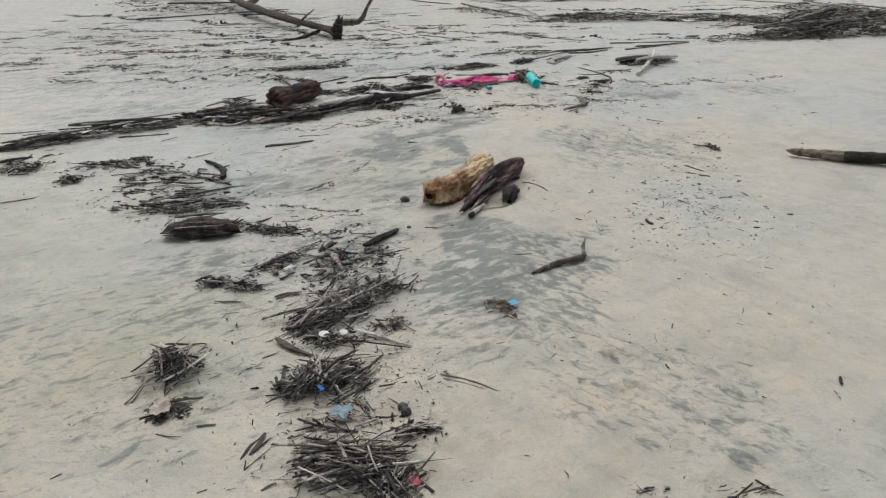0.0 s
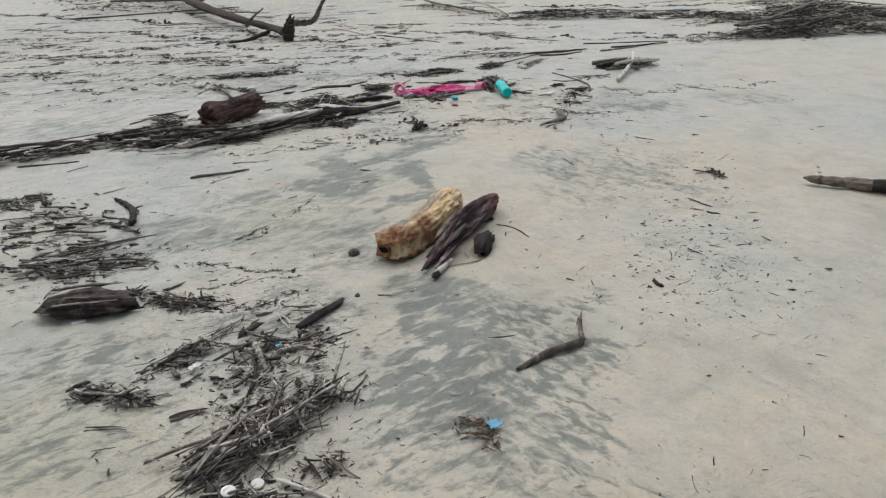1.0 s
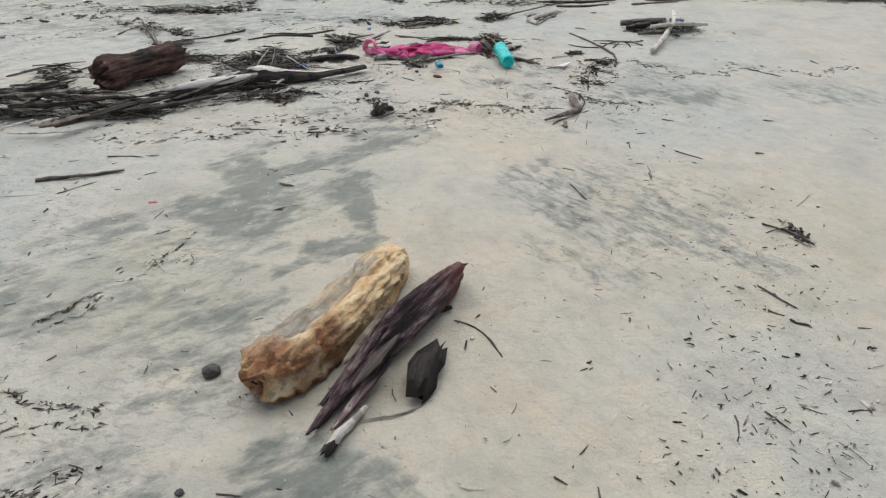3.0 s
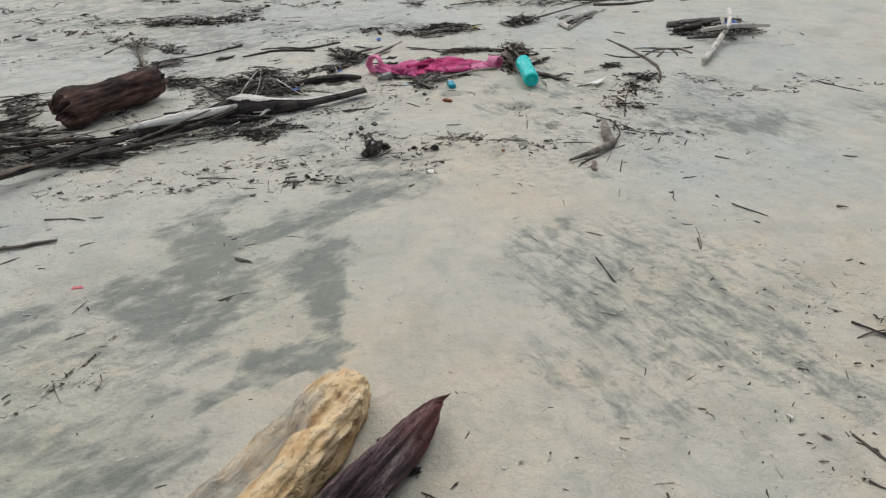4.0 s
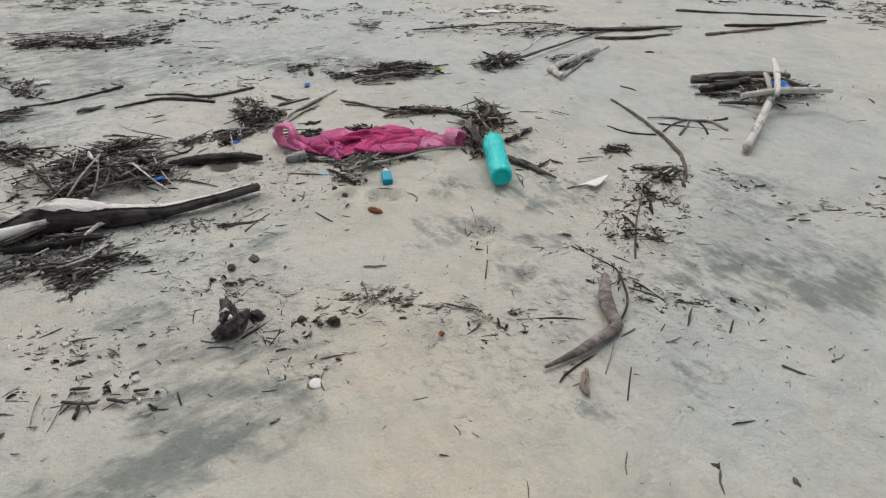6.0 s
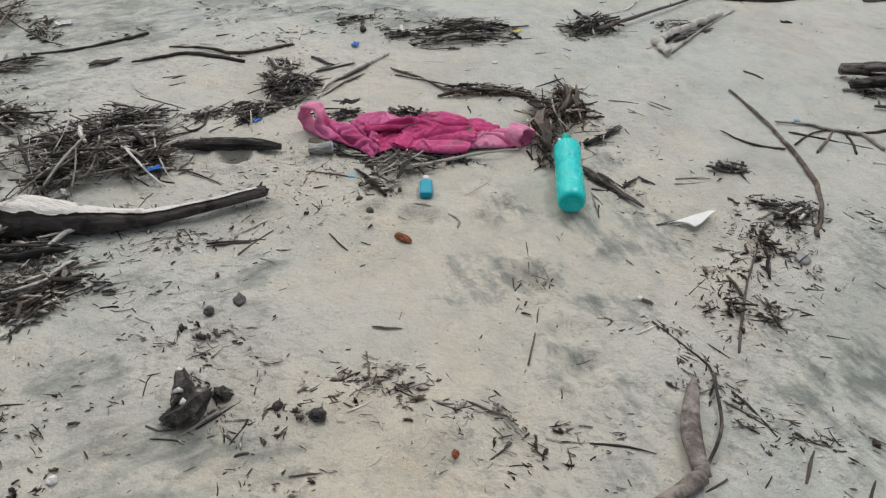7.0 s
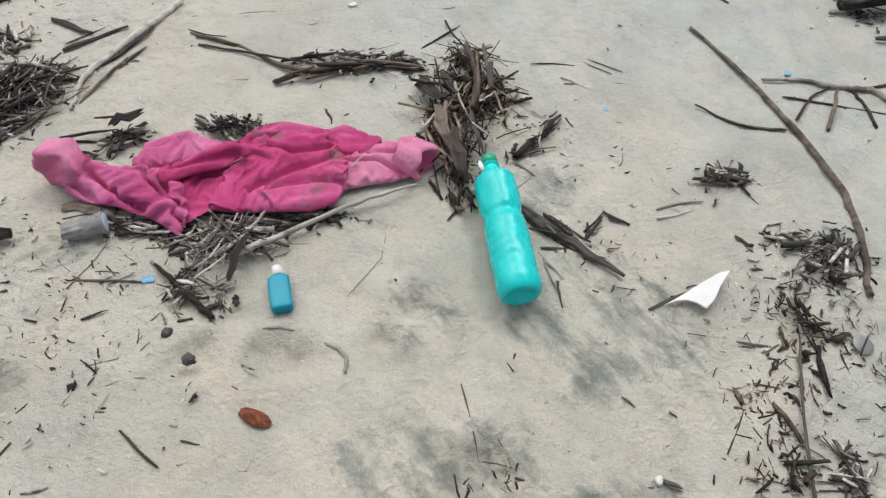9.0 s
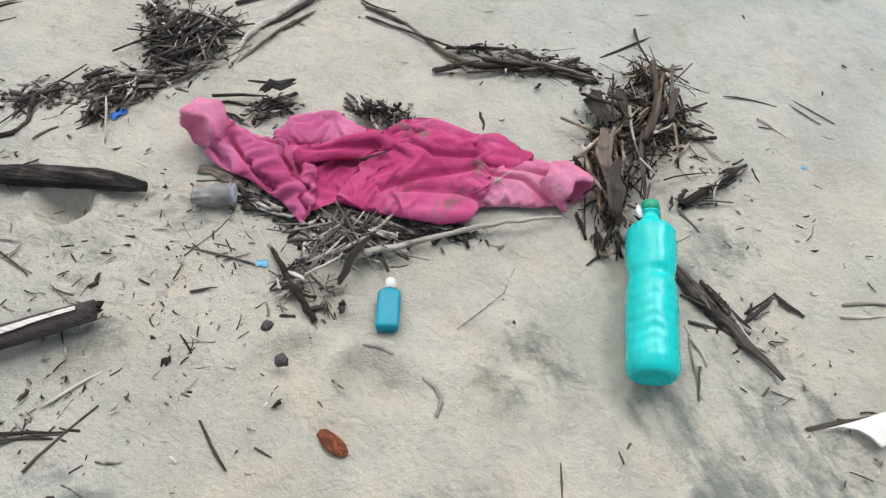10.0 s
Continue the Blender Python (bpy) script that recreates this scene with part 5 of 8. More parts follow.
stick(1.766, 6.387, 1.758, 6.316, 0.007, "d")
stick(1.395, 6.411, 1.455, 6.386, 0.005, "d")
stick(1.756, 6.706, 1.748, 6.64, 0.01, "d")
stick(2.264, 6.096, 2.366, 6.205, 0.006, "p")
stick(2.506, 7.054, 2.559, 7.043, 0.011, "d")
stick(1.997, 7.046, 2.045, 7.017, 0.009, "d")
stick(1.817, 6.837, 1.874, 6.853, 0.006, "d")
stick(1.908, 6.696, 1.911, 6.674, 0.016, "d", bark=True)
stick(2.165, 5.946, 2.168, 5.91, 0.016, "d", bark=True)
stick(2.223, 6.249, 2.236, 6.24, 0.008, "d")
stick(1.342, 6.639, 1.344, 6.57, 0.003, "g")
stick(2.306, 6.616, 2.342, 6.608, 0.012, "d")
stick(2.764, 8.007, 2.923, 7.833, 0.009, "m")
stick(3.272, 8.213, 3.287, 8.122, 0.009, "d")
stick(0.271, 5.984, 0.352, 6.029, 0.007, "d")
stick(0.295, 5.988, 0.333, 6.045, 0.005, "d")
stick(0.079, 6.73, 0.16, 6.729, 0.006, "d")
stick(-0.113, 6.808, 0.062, 6.806, 0.009, "d")
stick(0.244, 6.224, 0.305, 6.201, 0.017, "d", bark=True)
stick(0.334, 8.55, 0.431, 8.722, 0.012, "d")
stick(-0.63, 8.455, -0.548, 8.54, 0.046, "d", bark=True)
branch([(-0.92, 8.49), (-0.80, 8.554), (-0.692, 8.648), (-0.631, 8.711), (-0.575, 8.788)], 0.014, "d", label="thin dark crooked branch lying on the sand")
stick(-1.051, 8.332, -1.352, 8.87, 0.021, "d")
stick(-1.355, 8.832, -0.959, 8.622, 0.011, "d")
stick(0.338, 7.571, 0.466, 7.618, 0.009, "d")
stick(-0.073, 7.447, 0.028, 7.584, 0.01, "p")
stick(-0.339, 7.97, -0.263, 7.786, 0.006, "p")
stick(-0.071, 7.858, 0.102, 7.772, 0.01, "p")
stick(0.061, 7.882, 0.245, 7.834, 0.008, "m")
stick(1.236, 7.355, 1.238, 7.541, 0.006, "m")
stick(1.70, 7.50, 1.785, 7.90, 0.009, "g", stubs=0)
stick(1.482, 7.512, 1.52, 7.548, 0.009, "p")
stick(1.11, 7.225, 1.226, 7.203, 0.007, "m")
stick(0.884, 7.14, 0.924, 7.179, 0.006, "p")
stick(0.874, 7.305, 0.907, 7.211, 0.006, "m")
stick(0.864, 7.382, 0.933, 7.392, 0.009, "m", bark=True)
stick(1.383, 7.178, 1.514, 7.185, 0.007, "d")
stick(1.684, 7.375, 1.754, 7.283, 0.008, "d")
stick(1.655, 7.354, 1.762, 7.293, 0.006, "d")
stick(1.6, 7.356, 1.651, 7.39, 0.004, "d")
stick(1.545, 6.977, 1.583, 7.094, 0.005, "g")
stick(1.488, 6.905, 1.497, 6.985, 0.034, "m", bark=True)
stick(1.43, 6.94, 1.53, 7.05, 0.009, "m")
stick(1.46, 6.93, 1.51, 6.96, 0.006, "p")
stick(1.793, 7.186, 1.822, 7.268, 0.009, "d", bark=True)
stick(1.898, 7.165, 1.927, 7.227, 0.008, "d")
stick(0.145, 6.974, 0.221, 7.003, 0.005, "d")
stick(0.066, 6.987, 0.107, 7.033, 0.006, "d")
stick(0.055, 7.154, 0.087, 7.256, 0.008, "d")
stick(0.859, 6.863, 0.844, 6.929, 0.006, "g")
stick(0.825, 6.973, 0.885, 6.995, 0.005, "m")
stick(0.535, 6.788, 0.508, 6.829, 0.008, "m", bark=True)
stick(-0.263, 8.235, -0.092, 8.231, 0.009, "m")
stick(0.549, 8.661, 0.857, 8.583, 0.009, "d")
stick(2.076, 9.572, 2.123, 9.565, 0.02, "d", bark=True)
stick(2.495, 9.929, 2.96, 10.118, 0.027, "m")
stick(1.96, 8.56, 2.212, 8.506, 0.009, "d")
stick(1.82, 9.787, 2.294, 9.913, 0.027, "d")
stick(1.386, 9.517, 1.493, 9.757, 0.012, "p")
stick(0.726, 9.833, 1.255, 9.875, 0.013, "d")
stick(1.216, 10.037, 1.655, 10.04, 0.016, "d")
stick(1.605, 9.225, 1.76, 9.395, 0.016, "d")
stick(1.523, 9.238, 1.581, 9.099, 0.034, "p", bark=True)
stick(1.496, 9.117, 1.544, 9.27, 0.021, "p", bark=True)
stick(-0.283, 7.366, -0.161, 7.445, 0.03, "d", name="driftwood_branch")
stick(0.343, 7.558, 0.452, 7.602, 0.008, "d")
stick(0.737, 7.676, 0.768, 7.671, 0.005, "d", bark=True)
stick(0.05, 7.891, 0.249, 7.84, 0.005, "g")
stick(-0.062, 7.99, 0.113, 7.796, 0.008, "p")
stick(0.604, 8.014, 0.754, 7.879, 0.008, "g")
stick(1.174, 7.786, 1.199, 7.654, 0.004, "m")
stick(1.204, 7.655, 1.251, 7.647, 0.003, "m")
stick(1.598, 7.675, 1.646, 7.752, 0.005, "m")
stick(1.669, 7.882, 1.729, 7.875, 0.009, "d", bark=True)
stick(1.487, 7.626, 1.51, 7.614, 0.006, "d")
stick(1.852, 7.862, 1.863, 7.8, 0.005, "d")
stick(1.74, 7.865, 1.776, 7.891, 0.004, "d")
branch([(1.926, 8.62), (2.031, 8.62), (2.111, 8.601), (2.171, 8.597), (2.208, 8.581), (2.243, 8.511)], 0.015, "g", label="grey-brown forked twig lying on the sand")
branch([(2.10, 8.607), (2.03, 8.56), (1.969, 8.479)], 0.009, "m", label="brown side shoot of a forked twig on sand")
branch([(2.11, 8.60), (2.07, 8.52), (2.033, 8.447)], 0.011, "m", label="brown side shoot of a forked twig on sand")
branch([(2.14, 8.60), (2.155, 8.53), (2.153, 8.46)], 0.010, "m", label="brown side shoot of a forked twig on sand")
branch([(2.165, 8.60), (2.23, 8.615), (2.282, 8.641)], 0.010, "m", label="brown side shoot of a forked twig on sand")
branch([(1.737, 8.52), (1.824, 8.454), (1.933, 8.442)], 0.009, "m", label="thin brown twig lying on the sand")
stick(2.193, 8.417, 2.239, 8.413, 0.014, "p")
stick(1.579, 8.186, 1.685, 8.213, 0.008, "g")
stick(1.709, 8.277, 1.805, 8.274, 0.018, "d", bark=True)
stick(1.72, 8.325, 1.79, 8.235, 0.010, "d")
stick(1.858, 9.002, 1.925, 8.943, 0.014, "d")
stick(1.693, 8.27, 1.801, 8.269, 0.012, "d")
stick(1.768, 8.26, 1.808, 8.199, 0.004, "d")
stick(1.709, 8.292, 1.717, 8.257, 0.008, "d")
stick(0.9, 8.614, 0.93, 8.632, 0.008, "m")
stick(0.512, 8.72, 0.608, 8.699, 0.005, "d")
branch([(-0.487, 8.518), (-0.404, 8.581), (-0.313, 8.639), (-0.163, 8.635), (-0.06, 8.618)], 0.018, "d", label="dark crooked branch lying on the sand")
branch([(-0.419, 8.684), (-0.277, 8.702), (-0.107, 8.688), (0.067, 8.821)], 0.014, "m", label="thin brown crooked twig beside a dark branch")
branch([(-0.046, 8.118), (0.0, 8.10), (0.026, 8.14), (0.005, 8.20), (0.046, 8.241)], 0.010, "m", label="small curled brown twig lying on sand")
stick(0.25, 8.608, 0.369, 8.714, 0.014, "d")
stick(0.183, 8.724, 0.296, 8.683, 0.024, "d", bark=True)
stick(0.593, 8.523, 0.69, 8.541, 0.007, "p")
stick(0.749, 8.533, 0.844, 8.569, 0.009, "m")
stick(0.456, 8.338, 0.50, 8.378, 0.042, "k", bark=True, lift=0.03)
stick(0.349, 8.308, 0.457, 8.341, 0.010, "d", lift=0.012)
stick(0.409, 8.356, 0.495, 8.389, 0.006, "d", lift=0.03)
stick(0.41, 8.135, 0.515, 8.132, 0.030, "m", bark=True)
stick(0.157, 8.23, 0.205, 8.133, 0.007, "p")
branch([(0.615, 8.006), (0.684, 7.945), (0.744, 7.892)], 0.015, "m", label="brown knotty twig lying on sand")
stick(1.356, 8.156, 1.43, 8.09, 0.012, "d")
stick(1.333, 8.079, 1.459, 8.059, 0.009, "d")
stick(1.423, 8.102, 1.469, 8.17, 0.010, "d")
stick(1.478, 8.164, 1.517, 8.144, 0.012, "d", bark=True)
stick(1.337, 8.051, 1.369, 8.009, 0.012, "p")
stick(1.359, 8.003, 1.361, 7.944, 0.006, "d")
stick(1.574, 8.163, 1.665, 8.193, 0.007, "p")
stick(-0.263, 8.432, -0.213, 8.469, 0.007, "d")
stick(-0.244, 8.381, -0.199, 8.416, 0.007, "d")
stick(0.061, 8.452, 0.107, 8.46, 0.008, "d")
stick(-0.282, 8.826, -0.197, 8.889, 0.012, "d", bark=True)
stick(-1.03, 8.31, -0.83, 8.465, 0.012, "p")
stick(-0.906, 8.35, -0.769, 8.43, 0.010, "g")
stick(-0.423, 8.69, -0.257, 8.746, 0.007, "p")
stick(-0.201, 8.551, -0.16, 8.594, 0.005, "d")
stick(-0.302, 8.432, -0.235, 8.47, 0.005, "d")
stick(0.62, 8.79, 0.714, 8.812, 0.004, "d")
stick(0.243, 8.638, 0.374, 8.753, 0.005, "d")
stick(1.051, 8.977, 1.113, 9.002, 0.004, "d")
stick(1.58, 8.63, 1.476, 8.687, 0.001, "m")
stick(0.757, 8.022, 1.088, 8.214, 0.019, "p", taper=0.4, bend=0.008, stubs=0, base=0.018, name="driftwood_branch", label="long pale grey driftwood branch lying along cloth")
stick(0.756, 7.967, 0.779, 8.058, 0.018, "d", bark=True)
stick(0.684, 7.992, 0.749, 8.039, 0.005, "p")
stick(0.66, 8.021, 0.727, 8.074, 0.005, "p")
stick(0.617, 8.046, 0.714, 8.074, 0.005, "p")
stick(0.702, 7.961, 0.746, 8.021, 0.005, "p")
stick(0.482, 7.966, 0.61, 7.969, 0.006, "g")
stick(0.475, 7.949, 0.514, 8.054, 0.005, "m")
stick(0.432, 8.069, 0.483, 8.092, 0.009, "g")
stick(0.418, 8.107, 0.509, 8.133, 0.01, "m", bark=True)
stick(0.405, 7.638, 0.466, 7.721, 0.008, "p")
stick(0.44, 7.547, 0.487, 7.667, 0.007, "g")
stick(0.383, 7.575, 0.461, 7.612, 0.008, "d")
stick(0.642, 7.689, 0.714, 7.633, 0.007, "m")
stick(0.6, 7.719, 0.607, 7.751, 0.008, "g", bark=True)
stick(0.519, 7.887, 0.56, 7.908, 0.006, "d")
stick(1.198, 8.67, 1.201, 8.384, 0.023, "m", taper=0.9)
stick(1.144, 8.425, 1.146, 8.315, 0.015, "m")
stick(1.163, 8.482, 1.198, 8.353, 0.009, "p")
stick(1.253, 8.495, 1.225, 8.446, 0.006, "p")
stick(1.29, 8.19, 1.487, 8.017, 0.030, "d", name="driftwood_branch", taper=0.45, stubs=0)
stick(1.10, 8.55, 1.135, 8.43, 0.050, "d", bark=True)
stick(1.125, 8.42, 1.15, 8.30, 0.036, "m", bark=True)
stick(1.16, 8.33, 1.19, 8.22, 0.034, "d", bark=True)
stick(1.245, 8.56, 1.25, 8.45, 0.024, "d", bark=True)
stick(1.215, 8.43, 1.248, 8.475, 0.009, "p")
stick(1.20, 8.35, 1.265, 8.365, 0.006, "p")
stick(1.10, 8.38, 1.14, 8.19, 0.005, "m")
stick(1.25, 8.27, 1.30, 8.20, 0.009, "g")
stick(1.321, 8.166, 1.435, 8.065, 0.009, "d")
stick(1.315, 8.128, 1.369, 8.099, 0.006, "m")
stick(1.327, 8.07, 1.38, 8.002, 0.007, "p")
stick(1.336, 8.056, 1.361, 7.961, 0.005, "g")
stick(1.291, 8.231, 1.323, 8.267, 0.006, "p")
stick(1.219, 8.398, 1.281, 8.432, 0.007, "m")
stick(1.257, 8.357, 1.342, 8.421, 0.005, "m")
stick(1.293, 8.312, 1.337, 8.272, 0.006, "g")
stick(1.085, 8.681, 1.184, 8.788, 0.008, "d")
stick(1.147, 8.802, 1.191, 8.664, 0.009, "d")
stick(0.522, 8.706, 0.689, 8.639, 0.008, "d")
stick(0.755, 8.531, 0.902, 8.593, 0.01, "m")
stick(0.844, 8.574, 1.093, 8.599, 0.011, "d")
stick(0.78, 8.573, 1.09, 8.654, 0.006, "m")
stick(0.593, 8.516, 0.687, 8.543, 0.004, "d")
stick(1.356, 8.644, 1.466, 8.644, 0.005, "m")
stick(1.528, 8.59, 1.583, 8.587, 0.003, "m")
stick(1.579, 8.162, 1.651, 8.189, 0.009, "p")
stick(1.523, 7.944, 1.624, 7.998, 0.012, "d", bark=True)
stick(1.424, 8.122, 1.469, 8.176, 0.007, "d")
stick(1.469, 8.176, 1.52, 8.146, 0.006, "d")
stick(0.337, 8.294, 0.421, 8.316, 0.01, "d")
stick(0.423, 8.313, 0.499, 8.381, 0.013, "d", bark=True)
stick(1.421, 8.454, 1.438, 8.422, 0.005, "d")
stick(-0.421, 7.173, -0.239, 7.309, 0.042, "k")
stick(-0.218, 7.308, 0.01, 7.447, 0.033, "k")
stick(-0.358, 7.296, -0.142, 7.444, 0.018, "g", lift=0.02)
stick(-0.145, 7.393, -0, 7.48, 0.013, "d")
stick(0.067, 7.171, 0.063, 7.383, 0.011, "m")
stick(5.75, 10.50, 7.3, 10.05, 0.085, "d", name="log", label="long dark driftwood log at the edge of a heap")
stick(4.3, 10.75, 5.3, 10.42, 0.04, "g")
stick(4.6, 11.2, 5.9, 11.9, 0.045, "g")
stick(0.366, 18.816, 1.915, 13.36, 0.054, "p")
stick(0.552, 17.235, 1.651, 13.519, 0.045, "m")
stick(7.647, 15.056, 6.024, 11.275, 0.044, "p")
stick(5.866, 11.272, 6.979, 12.946, 0.035, "p")
stick(5.89, 14.19, 6.254, 12.008, 0.027, "p")
stick(6.768, 15.023, 6.368, 12.558, 0.035, "g")
stick(5.741, 13.147, 6.56, 12.42, 0.032, "m")
stick(2.419, 17.042, 3.698, 16.298, 0.028, "p")
stick(5.746, 15.771, 6.594, 14.406, 0.026, "m")
stick(3.298, 12.923, 4.543, 12.371, 0.026, "m")
stick(4.248, 10.712, 5.651, 11.157, 0.027, "m")
stick(4.523, 10.331, 6.09, 10.844, 0.026, "d")
stick(5.636, 10.836, 6.97, 11.18, 0.032, "m")
stick(5.85, 11.87, 7.539, 12.169, 0.025, "g")
stick(-6.332, 16.481, -3.196, 17.046, 0.042, "m")
stick(-6.487, 18.758, -4.329, 17.276, 0.06, "d")
stick(-6.416, 20.295, -3.886, 16.599, 0.039, "p")
stick(-3.99, 16.203, -2.643, 16.265, 0.034, "d")
stick(-3.986, 14.62, -3.102, 14.653, 0.018, "d")
stick(-0.749, 19.106, 0.37, 17.226, 0.031, "d")
stick(-0.803, 13.119, -0.182, 12.057, 0.015, "d")
stick(-0.06, 12.06, 0.784, 11.07, 0.019, "d")
stick(1.43, 11.775, 2.226, 10.781, 0.014, "d")
stick(1.139, 8.586, 1.168, 8.432, 0.030, "d", bark=True)
stick(1.30, 8.318, 1.408, 8.455, 0.024, "d", stubs=0, taper=0.8)
stick(1.196, 8.413, 1.222, 8.276, 0.017, "d", bark=True)
stick(1.236, 8.663, 1.258, 8.496, 0.012, "g")
stick(1.232, 8.529, 1.21, 8.387, 0.009, "m")
branch([(1.79, 8.818), (1.886, 8.633), (1.946, 8.458), (1.988, 8.288), (1.991, 8.139), (1.953, 7.988)], 0.016, "m")
branch([(1.508, 7.558), (1.564, 7.509), (1.613, 7.464), (1.643, 7.419), (1.628, 7.361)], 0.006, "d")
branch([(0.822, 7.878), (0.867, 7.882), (0.926, 7.862), (0.974, 7.833), (0.979, 7.799)], 0.007, "g", label="thin curved grey stem half sunk in sand")
branch([(0.334, 8.409), (0.326, 8.502), (0.361, 8.602), (0.417, 8.71), (0.476, 8.827)], 0.016, "p")
stick(0.345, 8.43, 0.40, 8.60, 0.010, "m")
stick(0.39, 8.56, 0.43, 8.645, 0.012, "d", bark=True)
branch([(0.537, 8.693), (0.632, 8.667), (0.735, 8.607), (0.83, 8.569), (0.959, 8.609), (1.095, 8.607)], 0.013, "m")
branch([(1.818, 9.564), (1.689, 9.377), (1.56, 9.234), (1.536, 9.163), (1.58, 9.081)], 0.042, "p")
branch([(1.777, 9.513), (1.651, 9.326), (1.57, 9.21)], 0.02, "d")
branch([(1.259, 9.272), (1.213, 9.397), (1.167, 9.466)], 0.011, "d")
# ---- large driftwood ----
def log_material(name, stops, pit=(0.05, 0.03, 0.02), end=None, sand=False, grain=(4, 30, 30), pits=0.6):
    m, t, b = material(name)
    v = coords(t, grain)
    streak = noise_node(t, v, 1.0, 6, 0.68, 0.4, 2.2)
    colour = ramp(t, streak, stops)
    patchy = noise_node(t, coords(t, (11, 11, 11)), 1.0, 6, 0.7, 0.0, 2.2)
    if end:
        # rotted or barked parts, by the mesh
        colour = mix(t, calc(t, "MULTIPLY", attribute(t, "rotten"), calc(t, "ADD", patchy, 0.3), True), colour, end)
    holes = ramp(t, noise_node(t, coords(t, (34, 44, 44)), 1.0, 4, 0.6, 0.0, 2.0), [(0.55, (0, 0, 0)), (0.72, (1, 1, 1))])
    where = ramp(t, patchy, [(0.45, (0, 0, 0)), (0.6, (pits, pits, pits))])
    colour = mix(t, calc(t, "MULTIPLY", holes, where), colour, pit)
    if sand:
        colour = mix(t, calc(t, "MULTIPLY", attribute(t, "sandy"), calc(t, "ADD", patchy, 0.35), True), colour, ramp(t, streak, [(0.2, (0.20, 0.185, 0.15)), (0.5, (0.32, 0.30, 0.245)), (0.8, (0.46, 0.43, 0.345))]))
    t.links.new(colour, b.inputs["Base Color"])
    b.inputs["Roughness"].default_value = 0.85
    h = calc(t, "SUBTRACT", calc(t, "ADD", streak, calc(t, "MULTIPLY", patchy, 0.6)), calc(t, "MULTIPLY", holes, 0.5))
    bump(t, b, h, 0.85, 0.007)
    return m


BUFF = log_material("rotten_buff_wood", [(0.05, (0.36, 0.20, 0.085)), (0.35, (0.60, 0.41, 0.20)), (0.6, (0.74, 0.56, 0.325)), (0.9, (0.82, 0.70, 0.49))], pit=(0.11, 0.048, 0.018), end=(0.21, 0.07, 0.022), sand=True, grain=(6, 26, 26), pits=0.45)
PLUM = log_material("dark_plum_wood", [(0.25, (0.012, 0.008, 0.009)), (0.42, (0.045, 0.026, 0.030)), (0.55, (0.11, 0.066, 0.072)), (0.68, (0.21, 0.155, 0.145)), (0.84, (0.44, 0.37, 0.33))], grain=(4, 36, 36), end=(0.15, 0.04, 0.032))
RUST = log_material("reddish_brown_wood", [(0.1, (0.020, 0.012, 0.010)), (0.4, (0.075, 0.037, 0.028)), (0.65, (0.15, 0.082, 0.062)), (0.85, (0.25, 0.165, 0.13))], grain=(5, 30, 30), end=(0.024, 0.019, 0.017))


FACE = wood_material("fresh_split_wood", [(0.0, (0.55, 0.50, 0.43)), (0.5, (0.70, 0.66, 0.59)), (1.0, (0.82, 0.79, 0.73))], spread=0.3)


def frame_along(a, b, z):
    return pose(a[0], a[1], z, 0, 0, math.degrees(math.atan2(b[1] - a[1], b[0] - a[0]))), math.hypot(b[0] - a[0], b[1] - a[1])


def store(me, name, values):
    me.attributes.new(name, "FLOAT", "POINT").data.foreach_set("value", values)


